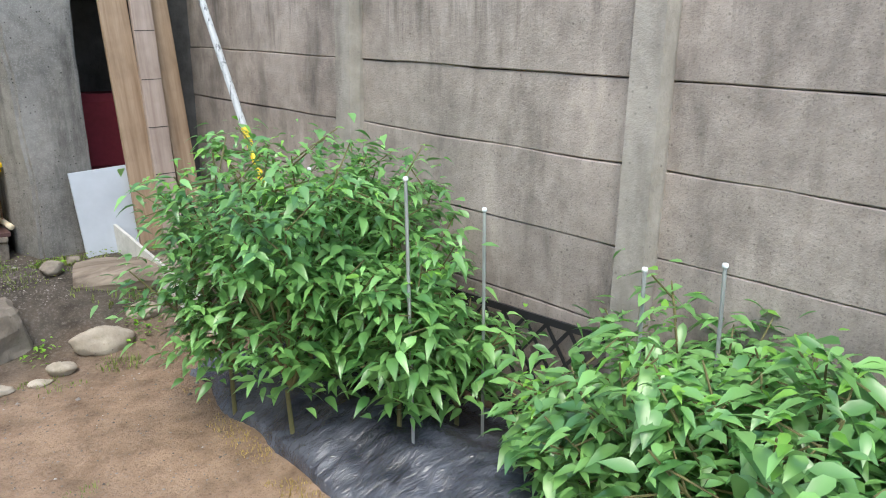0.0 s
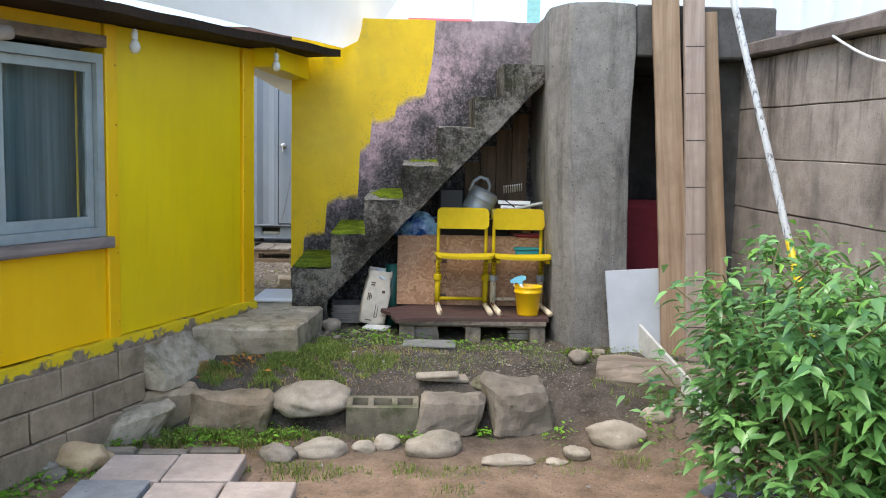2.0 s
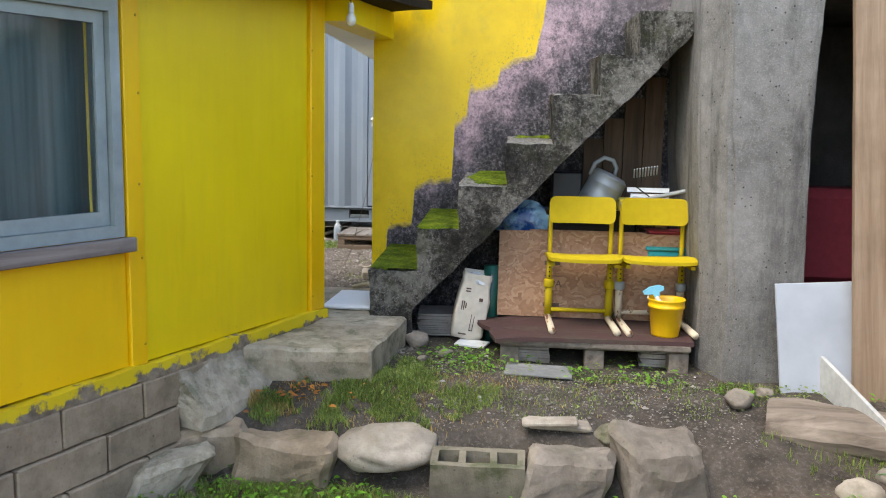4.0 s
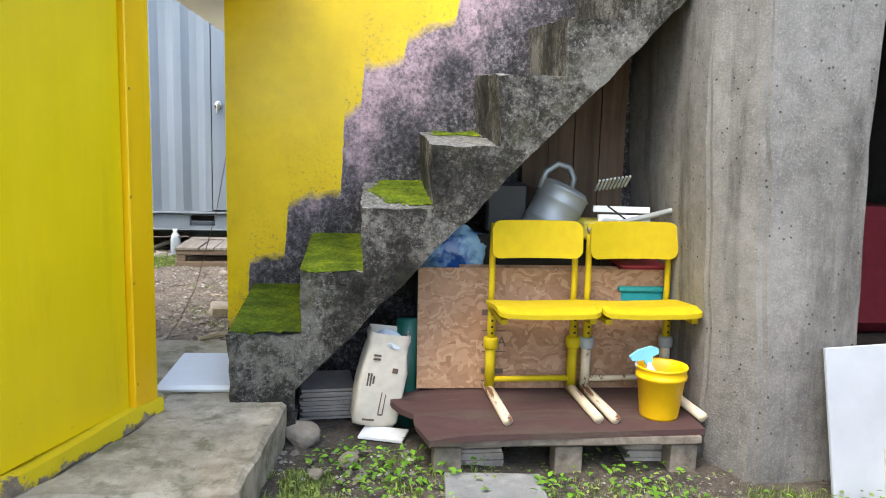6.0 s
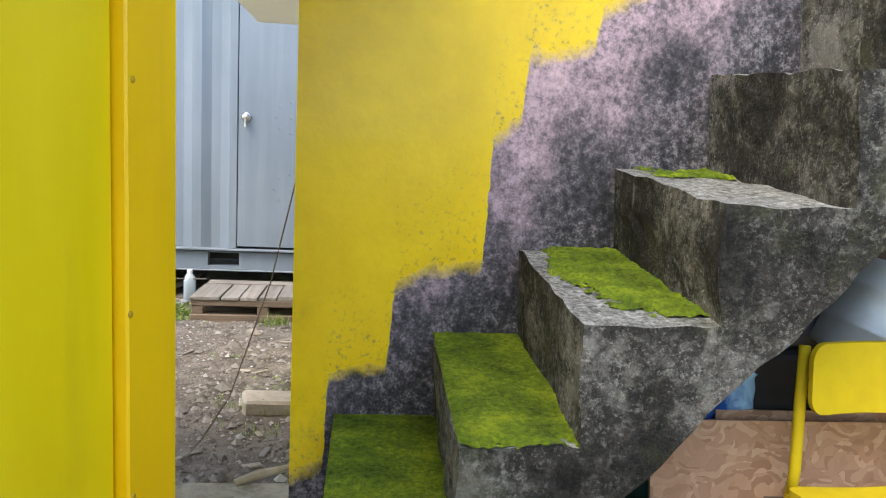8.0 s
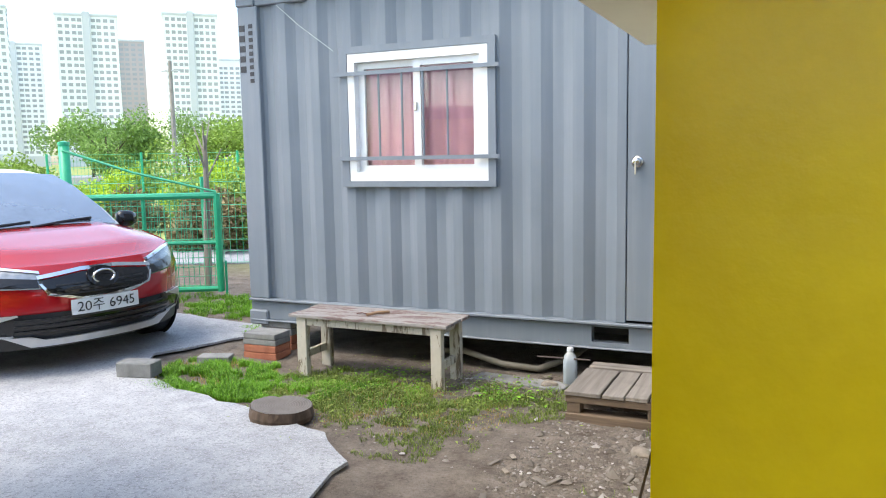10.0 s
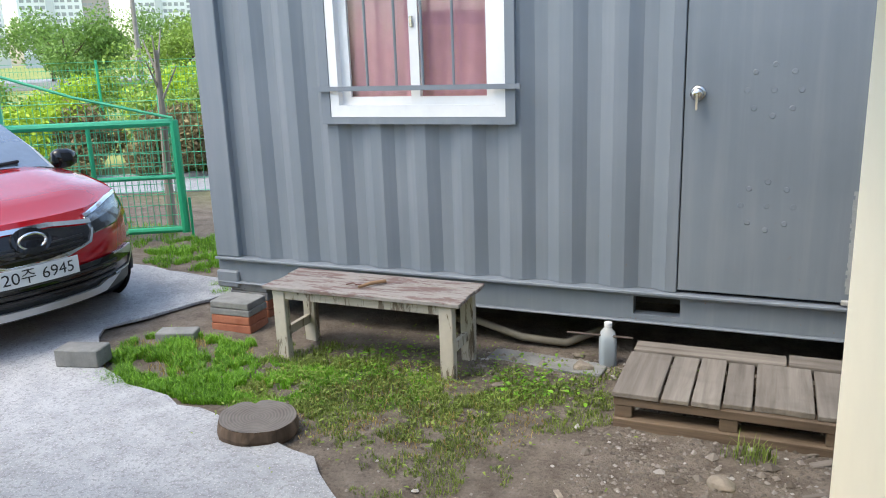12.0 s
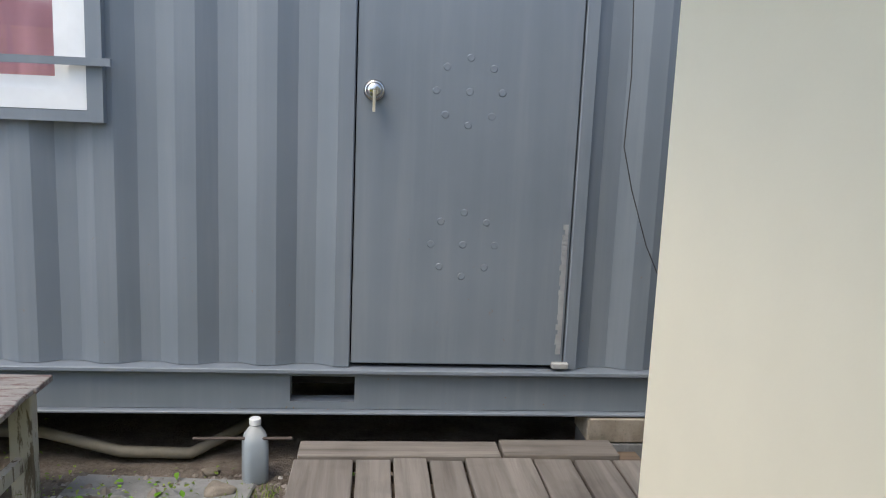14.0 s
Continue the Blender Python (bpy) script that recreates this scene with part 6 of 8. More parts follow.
def make_lattice():
    lat = thing("lattice_panel", "black plastic lattice panel leaning on the foot of the boundary wall", "panel")
    lat.matrix_basis = pose(2.53, 2.95, -0.3, 0, 7, 5)
    mat = plain("black_lattice_plastic", (0.02, 0.02, 0.022), 0.45)
    for k in range(13):
        for d in (-1, 1):
            y = -0.72 + k * 0.12
            part("slat", box_bm(-0.004 + 0.004 * d, -0.008, -0.3, 0.004 * d, 0.008, 0.3, pose(0, y, 0.21, 40 * d)), mat, lat)
    for z in (0.0, 0.42):
        part("edge_strip", box_bm(-0.008, -0.9, z, 0.008, 0.9, z + 0.03), mat, lat)


make_lattice()


# ---- grass, weeds, gravel ----
def grass(name, label, spots, mat, seed):
    """spots: (x, y, radius across, radius along, blades, height)."""
    rnd = random.Random(seed)
    verts, faces = [], []
    for cx, cy, rx, ry, count, h in spots:
        for _ in range(int(count * 1.8)):
            a, r = rnd.uniform(0, 2 * math.pi), math.sqrt(rnd.random())
            x, y = cx + math.cos(a) * r * rx, cy + math.sin(a) * r * ry
            if noise.noise(Vector((x * 5, y * 5, seed))) + 0.5 * noise.noise(Vector((x * 17, y * 17, seed))) < -0.22 + 0.22 * r:
                continue
            z = gz(x, y) + bumps(x, y) - 0.004
            t = rnd.uniform(0, 2 * math.pi)
            hh = h * rnd.uniform(0.4, 1.2) * (1 - 0.4 * r)
            w = rnd.uniform(0.0011, 0.0024) * (1 + hh * 4)
            d = Vector((math.cos(t), math.sin(t), 0))
            s = Vector((-d.y, d.x, 0)) * w
            b = Vector((x, y, z))
            lean_ = hh * rnd.uniform(0.15, 0.8)
            m1 = b + d * lean_ * 0.35 + Vector((0, 0, hh * 0.62))
            e = b + d * lean_ + Vector((0, 0, hh * rnd.uniform(0.75, 1.0)))
            k = len(verts)
            verts += [b - s, b + s, m1 + s * 0.8, m1 - s * 0.8, e]
            faces += [(k, k + 1, k + 2, k + 3), (k + 3, k + 2, k + 4)]
    me = bpy.data.meshes.new(name)
    me.from_pydata(verts, [], faces)
    me.materials.append(mat)
    return tagged(new(name, me), label, "grass", "", "stuff")


def weeds(name, label, spots, mat, seed, size=0.03):
    rnd = random.Random(seed)
    verts, faces = [], []
    for cx, cy, r, count in spots:
        for _ in range(count):
            x, y = cx + rnd.gauss(0, r * 0.5), cy + rnd.gauss(0, r * 0.5)
            z = gz(x, y) + bumps(x, y) + rnd.uniform(0.005, 0.045)
            a = rnd.uniform(0, 2 * math.pi)
            out = Vector((math.cos(a), math.sin(a), rnd.uniform(0.0, 0.6))).normalized()
            L = size * rnd.uniform(0.6, 1.4)
            leaf_data(verts, faces, Vector((x, y, z)), out, L, L * 0.5, rnd.uniform(0.1, 0.6), rnd.uniform(-0.5, 0.5))
    return tagged(pydata(name, verts, faces, mat), label, "weeds")


grass("yard_grass", "thin patchy green grass on bare earth", [
    (-0.3, 5.25, 0.48, 0.42, 6500, 0.05), (-0.65, 5.02, 0.4, 0.2, 3000, 0.055), (0.15, 5.15, 0.5, 0.25, 900, 0.035), (1.0, 5.3, 0.5, 0.25, 700, 0.035), (-0.75, 4.6, 0.5, 0.16, 1800, 0.06), (0.1, 5.65, 0.3, 0.12, 300, 0.04), (-0.9, 4.98, 0.2, 0.1, 300, 0.05), (0.6, 5.45, 0.5, 0.12, 300, 0.035), (1.35, 5.35, 0.18, 0.12, 250, 0.05),
    (-0.9, 4.56, 0.38, 0.14, 2200, 0.07), (-0.4, 4.6, 0.3, 0.1, 900, 0.06), (0.2, 4.58, 0.3, 0.06, 250, 0.05), (-1.3, 4.3, 0.15, 0.25, 450, 0.06), (0.3, 4.2, 0.4, 0.1, 350, 0.04), (-0.3, 4.15, 0.25, 0.12, 350, 0.05), (0.9, 4.25, 0.4, 0.1, 250, 0.04), (1.6, 4.95, 0.3, 0.2, 500, 0.06), (1.5, 4.3, 0.3, 0.12, 250, 0.05),
    (0.5, 3.95, 0.2, 0.1, 120, 0.04), (-0.1, 3.4, 0.12, 0.08, 90, 0.04), (0.9, 3.2, 0.1, 0.08, 50, 0.035)], GRASS, 3)
grass("back_grass", "sparse grass and weeds before the container", [
    (-2.9, 9.75, 0.8, 0.5, 11000, 0.042), (-2.2, 10.0, 0.5, 0.35, 4500, 0.045), (-3.3, 10.1, 0.5, 0.3, 3500, 0.05), (-2.4, 9.25, 0.4, 0.28, 2600, 0.035), (-3.3, 9.6, 0.3, 0.2, 2500, 0.045), (-1.9, 10.3, 0.25, 0.2, 500, 0.05), (-1.05, 8.2, 0.2, 0.15, 150, 0.04), (-1.3, 9.0, 0.12, 0.1, 120, 0.05), (-0.98, 8.0, 0.2, 0.3, 200, 0.06), (-1.15, 9.75, 0.12, 0.05, 60, 0.12)], GRASS, 5)
grass("lush_grass", "dense bright green grass beside the drive", [
    (-4.2, 9.95, 0.45, 0.36, 13000, 0.075), (-3.5, 9.75, 0.5, 0.3, 6000, 0.05), (-4.25, 9.55, 0.3, 0.16, 3500, 0.06), (-3.1, 9.9, 0.5, 0.3, 4000, 0.045), (-3.8, 9.62, 0.36, 0.2, 5500, 0.065), (-5.4, 12.0, 0.95, 0.6, 12000, 0.09), (-4.75, 11.7, 0.3, 0.8, 5000, 0.09), (-7.2, 12.2, 0.9, 0.6, 3000, 0.1)], LUSH, 7)
grass("dry_grass", "dry yellow grass blades among the green", [(-1.02, 5.0, 0.1, 0.06, 500, 0.075), (-0.85, 4.95, 0.12, 0.05, 200, 0.05), (1.53, 2.4, 0.07, 1.5, 1300, 0.03), (-0.3, 5.15, 0.6, 0.4, 900, 0.04), (0.4, 5.3, 0.6, 0.3, 350, 0.03), (-0.6, 4.5, 0.5, 0.2, 500, 0.05), (-2.8, 9.75, 0.8, 0.5, 2200, 0.04), (-4.2, 9.9, 0.45, 0.36, 700, 0.06)], STRAW, 9)
weeds("weeds", "small broad leaved green weeds", [(0.02, 4.72, 0.05, 30), (0.2, 4.72, 0.05, 25), (-0.45, 4.62, 0.2, 130), (-0.85, 4.6, 0.2, 160), (0.3, 4.58, 0.12, 50), (0.66, 4.66, 0.06, 30), (1.05, 4.6, 0.1, 30), (-1.55, 3.6, 0.15, 140), (-1.45, 4.3, 0.15, 100), (1.55, 4.55, 0.15, 60), (0.05, 5.6, 0.25, 160), (-0.15, 5.75, 0.12, 60), (0.9, 5.5, 0.2, 70), (0.55, 5.5, 0.12, 40), (1.3, 5.3, 0.1, 40), (1.85, 5.3, 0.15, 50), (-1.45, 4.0, 0.2, 160), (-1.3, 4.55, 0.12, 60), (-1.25, 4.6, 0.12, 60), (-2.2, 10.15, 0.3, 220), (-3.0, 10.2, 0.3, 140), (-1.6, 10.5, 0.12, 60), (-0.7, 4.55, 0.2, 60), (-1.47, 3.75, 0.14, 240), (-1.38, 4.1, 0.12, 200), (-1.25, 4.45, 0.15, 120)], LUSH, 4)
weeds("clover", "low clover and creeping weeds in the thin grass", [(-2.6, 9.75, 0.6, 900), (-3.2, 9.85, 0.5, 600), (-2.1, 10.15, 0.4, 500), (-2.9, 10.25, 0.5, 500), (-0.2, 5.4, 0.4, 350), (0.7, 5.5, 0.5, 260), (1.5, 5.25, 0.2, 160), (-0.9, 8.4, 0.2, 60)], GRASS, 15, 0.02)


DEAD = make_leaf("dead_leaf", (0.28, 0.1, 0.02), (0.45, 0.2, 0.04), 0.8)
weeds("fallen_leaves", "curled orange brown dead leaves lying by the step", [(-0.76, 5.08, 0.1, 34), (-0.95, 5.0, 0.08, 12), (-0.5, 5.05, 0.1, 5)], DEAD, 14, 0.036)


def make_gravel():
    rnd = random.Random(12)
    verts, faces = [], []
    spots = [(-0.3, 1.3, 4.9, 5.6, 3200, 0.0042), (-1.2, 1.6, 3.0, 4.3, 1500, 0.004), (0.0, 1.5, 1.5, 3.2, 500, 0.004), (-1.8, -0.6, 6.9, 10.2, 5200, 0.0075), (-1.4, -0.7, 7.0, 8.6, 260, 0.016), (-2.6, -1.4, 10.2, 10.6, 500, 0.009), (-1.4, -0.9, 8.6, 10.0, 90, 0.015), (-0.4, 0.1, 5.6, 5.85, 120, 0.01), (-3.4, -1.6, 9.0, 10.2, 900, 0.006)]
    for x0, x1, y0, y1, count, size in spots:
        for _ in range(count):
            x, y = rnd.uniform(x0, x1), rnd.uniform(y0, y1)
            s = size * rnd.uniform(0.4, 1.9) * (2.2 if rnd.random() < 0.04 else 1)
            z = gz(x, y) + bumps(x, y) + s * 0.12
            a = rnd.uniform(0, 6.28)
            k = len(verts)
            for dx, dy, dz in ((1, 0, 0), (0.3, 0.8, 0.1), (-0.8, 0.5, 0), (-0.7, -0.6, 0.1), (0.4, -0.8, 0), (0.1, 0.1, 0.75)):
                dx, dy = dx * rnd.uniform(0.7, 1.2), dy * rnd.uniform(0.7, 1.2)
                verts.append((x + (dx * math.cos(a) - dy * math.sin(a)) * s, y + (dx * math.sin(a) + dy * math.cos(a)) * s, z + dz * s * rnd.uniform(0.6, 1.1)))
            faces += [(k + i, k + (i + 1) % 5, k + 5) for i in range(5)]
    m = Mat("gravel", 0.9)
    m.color(m.ramp(m.geo.outputs["Random Per Island"], (0.0, (0.09, 0.075, 0.06)), (0.6, (0.19, 0.165, 0.14)), (0.95, (0.27, 0.245, 0.22)), (1.0, (0.45, 0.43, 0.4))))
    me = bpy.data.meshes.new("gravel")
    me.from_pydata(verts, [], faces)
    me.materials.append(m.m)
    tagged(new("gravel", me), "loose grey brown gravel and clods on the earth", "gravel", "", "stuff")


make_gravel()


def make_moss():
    """Bright moss cushions on the lower treads."""
    m = Mat("moss", 0.95, spec=0.15)
    f = m.mix(0.5, m.noise(70, 5, 0.7), m.noise(9, 4))
    m.color(m.ramp(f, (0.34, (0.04, 0.06, 0.008)), (0.5, (0.13, 0.185, 0.012)), (0.66, (0.3, 0.35, 0.02)))).bump(m.noise(140, 4, 0.7), 1.0, 0.012)
    rnd = random.Random(8)
    for x0, x1, y0, y1, z, cover in ((-0.6, -0.305, 5.93, 6.62, 0.435, 0.98), (-0.335, -0.085, 5.93, 6.62, 0.675, 0.95), (-0.085, 0.165, 5.98, 6.62, 0.925, 0.5), (0.19, 0.4, 6.4, 6.61, 1.16, 0.38)):
        verts, faces = [], []
        nx, ny = 44, 100
        idx = {}
        for j in range(ny + 1):
            for i in range(nx + 1):
                x, y = x0 + (x1 - x0) * i / nx, y0 + (y1 - y0) * j / ny
                edge = min(i, nx - i) / 5.0
                k = noise.noise(Vector((x * 9, y * 7, z * 3))) * 0.6 + noise.noise(Vector((x * 31, y * 31, z))) * 0.4 + noise.noise(Vector((x * 80, y * 80, z))) * 0.25 + cover - 0.4 + 0.25 * (y - 5.95) / 0.65 - 0.35 * max(0.0, 1 - min(i, j * 0.5) / 5.0) + (0.7 * (i / nx - 0.6) if 0.8 < z < 1.0 else 0.0)
                h = max(-0.02, min(0.009, k * 0.025)) + noise.noise(Vector((x * 60, y * 60, 0))) * 0.004
                idx[i, j] = len(verts)
                verts.append((x, y, z + 0.05 * (y - 5.93) / 0.69 + h))
        for j in range(ny):
            for i in range(nx):
                q = (idx[i, j], idx[i + 1, j], idx[i + 1, j + 1], idx[i, j + 1])
                if max(verts[a][2] - z - 0.05 * (verts[a][1] - 5.93) / 0.69 for a in q) > 0.0:
                    faces.append(q)
        if faces:
            ob = pydata("moss", verts, faces, m.m)
            tagged(ob, "bright yellow green moss cushion on a stair tread", "moss")


make_moss()


# ---- before the container: bench, pallet step, jug, stump, blocks ----
BENCH_TOP = make_peeling("flaking_brown_paint", (0.34, 0.315, 0.295), (0.19, 0.13, 0.12), 0.45, 24, 0)
BENCH_LEG = make_peeling("flaking_white_paint", (0.2, 0.16, 0.115), (0.52, 0.48, 0.4), 0.6, 20, 2)
STEP_WOOD = make_wood("weathered_step_wood", (0.125, 0.108, 0.092), (0.27, 0.242, 0.212), 1, vary=0.3)
STEP_WOOD_X = make_wood("weathered_step_wood_across", (0.11, 0.095, 0.08), (0.25, 0.222, 0.193), 0, vary=0.3)
# Darker brown wood for the parts below the deck boards.
UNDER_WOOD = make_wood("dark_under_wood", (0.07, 0.05, 0.035), (0.19, 0.14, 0.1), 0, vary=0.2)


def make_bench():
    b = thing("bench", "weathered wooden bench with flaking brown and white paint", "bench")
    x0, x1, y0, y1, z = -3.7, -2.53, 10.06, 10.44, 0.43
    for i in range(3):
        a = y0 + (y1 - y0) * i / 3
        bm = box_bm(x0 + 0.01 * (i % 2), a + 0.002, z - 0.022, x1 - 0.008 * (i % 2), a + (y1 - y0) / 3 - 0.002, z - 0.002 * (i == 1), None, 0.003)
        cut(bm, 0.2)
        roughen(bm, 0.002, 8)
        part("top_board", bm, BENCH_TOP, b, "split top board with flaking paint")
    for y in (y0 + 0.03, y1 - 0.055):
        part("apron", box_bm(x0 + 0.12, y, z - 0.075, x1 - 0.12, y + 0.022, z - 0.024), BENCH_LEG, b)
    for x in (x0 + 0.05, x1 - 0.12):
        for y in (y0 + 0.02, y1 - 0.07):
            bm = box_bm(x, y, -0.02, x + 0.075, y + 0.05, z - 0.024, None, 0.004)
            part("leg", bm, BENCH_LEG, b)
        part("end_rail", box_bm(x + 0.02, y0 + 0.072, 0.12, x + 0.045, y1 - 0.072, 0.17), BENCH_LEG, b)
        part("end_rail", box_bm(x + 0.02, y0 + 0.072, z - 0.08, x + 0.045, y1 - 0.072, z - 0.026), BENCH_LEG, b)
    t = thing("stick", "short dry stick lying on the bench", "stick", "", pose(-3.1, 10.22, z + 0.008, 0, 0, 58))
    part("stick", tube_bm([(-0.08, 0, 0.004), (0.0, 0.006, 0.008), (0.09, 0, 0.004)], [0.008, 0.011, 0.01], 8), make_wood("dry_stick", (0.16, 0.09, 0.05), (0.34, 0.22, 0.13), 0), t)
    o = thing("rusty_clip", "small rusty metal clip lying on the bench", "clip", "", pose(-3.2, 10.2, z + 0.004))
    part("wire", tube_bm([(-0.04, -0.01, 0.004), (-0.01, 0.02, 0.006), (0.02, -0.01, 0.008), (0.045, 0.012, 0.005)], 0.004, 6), plain("rust", (0.14, 0.06, 0.05), 0.8), o)


make_bench()


def make_step():
    p = thing("pallet_step", "weathered pallet used as a step below the container door", "pallet")
    z = 0.17
    x, k = -1.73, 0
    rnd = random.Random(3)
    for w in (0.21, 0.125, 0.125, 0.125, 0.24, 0.14, 0.14, 0.14):
        y0 = 9.86 + (0.0, 0.0, 0.005, 0.03, 0.035, 0.03, 0.04, 0.03)[k]
        bm = box_bm(x, y0, z - 0.024, x + w - 0.01, 10.36 + 0.006 * (k % 3), z + (0.004 if k == 4 else -0.003 * (k % 2)), None, 0.003)
        cut(bm, 0.2)
        roughen(bm, 0.0025, 7)
        part("deck_board", bm, STEP_WOOD, p)
        x += w
        k += 1
    part("back_board", box_bm(-1.72, 10.375, z - 0.02, -1.02, 10.5, z + 0.006, None, 0.003), STEP_WOOD_X, p)
    part("back_board", box_bm(-1.01, 10.37, z - 0.02, -0.6, 10.5, z + 0.014, None, 0.003), STEP_WOOD_X, p)
    for y in (9.87, 10.14, 10.4):
        part("stringer", box_bm(-1.725, y, z - 0.066, -0.5, y + 0.09, z - 0.0255, None, 0.003), UNDER_WOOD, p)
        part("bottom_board", box_bm(-1.725, y - 0.01, -0.03, -0.5, y + 0.1, 0.045, None, 0.004), UNDER_WOOD, p)
        for bx in (-1.72, -1.28, -0.87, -0.6):
            part("spacer_block", box_bm(bx, y + 0.004, 0.0455, bx + 0.075, y + 0.086, z - 0.0665, None, 0.003), UNDER_WOOD, p)


make_step()


def make_jug():
    j = thing("plastic_jug", "translucent white plastic jug standing under the container", "jug", "", pose(-1.885, 10.55, 0.0, 0, 0, 20) @ Matrix.Scale(0.92, 4))
    bm = bmesh.new()
    rings = []
    for z, w, r in ((0.0, 0.085, 0.02), (0.01, 0.095, 0.025), (0.16, 0.095, 0.025), (0.2, 0.08, 0.03), (0.225, 0.045, 0.02), (0.235, 0.036, 0.017)):
        rings.append([bm.verts.new((px, py, z)) for px, py in rounded(w, w, r, 4)])
    for a, b in zip(rings, rings[1:]):
        for k in range(len(a)):
            bm.faces.new((a[k], a[(k + 1) % len(a)], b[(k + 1) % len(a)], b[k]))
    bm.faces.new(list(reversed(rings[0])))
    bm.faces.new(rings[-1])
    m = Mat("milky_jug_plastic", 0.35)
    m.color(m.ramp(m.axis(2), (0.0, (0.34, 0.39, 0.43)), (0.16, (0.36, 0.41, 0.45)), (0.2, (0.42, 0.43, 0.42))))
    part("body", bm, m.m, j, smooth=True)
    part("cap", lathe_at([(0.0, 0), (0.023, 0.0), (0.023, 0.022), (0.02, 0.025), (0.0, 0.025)], (0, 0, 0.236)), WHITE, j)


make_jug()


def make_stump():
    s = thing("log_slice", "thick slice of tree trunk with split grey top", "log", "", pose(-3.2, 9.27, 0.022, 2, 3, 20))
    bm = bmesh.new()
    n = 40
    rings = []
    for z, k in ((0.0, 1.0), (0.03, 1.03), (0.06, 1.0), (0.075, 0.975)):
        ring = []
        for i in range(n):
            a = 2 * math.pi * i / n
            r = 0.165 * k * (1 + 0.05 * noise.noise(Vector((math.cos(a) * 2, math.sin(a) * 2, 1))) + 0.03 * noise.noise(Vector((math.cos(a) * 9, math.sin(a) * 9, z * 20))))
            r *= 1 - 0.22 * math.exp(-((a - 1.9) / 0.12) ** 2)
            ring.append(bm.verts.new((r * math.cos(a) * 1.08, r * math.sin(a) * 0.95, z)))
        rings.append(ring)
    for a, b in zip(rings, rings[1:]):
        for k in range(n):
            bm.faces.new((a[k], a[(k + 1) % n], b[(k + 1) % n], b[k]))
    bm.faces.new(list(reversed(rings[0])))
    part("bark", bm, make_wood("dark_bark", (0.05, 0.035, 0.025), (0.16, 0.115, 0.085), 2, vary=0), s, "dark brown bark")
    top = bmesh.new()
    m = Mat("grey_cut_wood", 0.9)
    o = m.obj()
    wv = m.node("ShaderNodeTexWave")
    wv.wave_type = "RINGS"
    wv.rings_direction = "Z"
    m.put(wv.inputs["Vector"], o)
    wv.inputs["Scale"].default_value = 22
    wv.inputs["Distortion"].default_value = 3
    m.color(m.mix(m.noise(12, 5, 0.6, o), m.ramp(wv.outputs["Fac"], (0.0, (0.05, 0.04, 0.033)), (1.0, (0.12, 0.1, 0.088))), (0.19, 0.175, 0.16))).bump(wv.outputs["Fac"], 0.3, 0.004)
    c = top.verts.new((0.01, 0.0, 0.07))
    ring = []
    for i in range(n):
        a = 2 * math.pi * i / n
        r = 0.165 * 0.98 * (1 + 0.05 * noise.noise(Vector((math.cos(a) * 2, math.sin(a) * 2, 1)))) * (1 - 0.22 * math.exp(-((a - 1.9) / 0.12) ** 2))
        ring.append(top.verts.new((r * math.cos(a) * 1.07, r * math.sin(a) * 0.94, 0.076)))
    for i in range(n):
        top.faces.new((c, ring[i], ring[(i + 1) % n]))
    part("cut_face", top, m.m, s, "grey cut face with growth rings")


make_stump()
RED_BRICK = make_concrete("red_brick", (0.3, 0.1, 0.06), (0.48, 0.2, 0.12), 0.3)
GREY_BRICK = make_concrete("grey_brick", (0.15, 0.152, 0.148), (0.29, 0.29, 0.28), 0.35)


def brick_pile(x, y, turn, rows, label):
    t = thing("brick_pier", label, "bricks", "piers under the container", pose(x, y, 0, 0, 0, turn))
    z = -0.01
    for i, (mat, h) in enumerate(rows):
        part("brick", box_bm(-0.145 + 0.006 * (i % 2), -0.1, z, 0.145 - 0.004 * (i % 2), 0.1, z + h - 0.003, None, 0.005), mat, t)
        z += h


brick_pile(-4.25, 10.75, 0, ((RED_BRICK, 0.065), (RED_BRICK, 0.06), (GREY_BRICK, 0.055), (GREY_BRICK, 0.05)), "red bricks and grey blocks stacked under the container corner")
brick_pile(-4.2, 10.47, 2, ((RED_BRICK, 0.055), (RED_BRICK, 0.055), (GREY_BRICK, 0.045), (GREY_BRICK, 0.045)), "red bricks and grey blocks stacked at the container corner")
brick_pile(-0.5, 10.72, 0, ((RED_BRICK, 0.06), (GREY_BRICK, 0.07), (PALE_STONE, 0.1)), "red brick and pale stone stacked under the container")
brick_pile(1.45, 10.78, 0, ((RED_BRICK, 0.07), (RED_BRICK, 0.07), (GREY_BRICK, 0.07)), "red bricks stacked under the container corner")
brick_pile(-4.25, 12.9, 0, ((RED_BRICK, 0.07), (RED_BRICK, 0.07), (GREY_BRICK, 0.07)), "red bricks stacked under the container corner")
tagged(finish(box_bm(-0.13, -0.07, 0.0, 0.13, 0.07, 0.1, pose(-4.62, 9.62, 0.03, 0, 0, 14), 0.006), "concrete_block", GREY_BRICK), "grey concrete block at the edge of the drive", "block")
tagged(finish(box_bm(-0.12, -0.06, 0.0, 0.12, 0.06, 0.06, pose(-4.42, 10.15, 0.0, 0, 0, 20), 0.006), "concrete_block", GREY_BRICK), "small grey concrete block in the grass", "block")
tagged(finish(box_bm(-0.32, -0.08, 0.0, 0.32, 0.08, 0.03, pose(-2.2, 10.48, -0.018, 0, 0, -5), 0.006), "paving_slab", GREY_BRICK), "narrow grey slab sunk before the container", "slab")
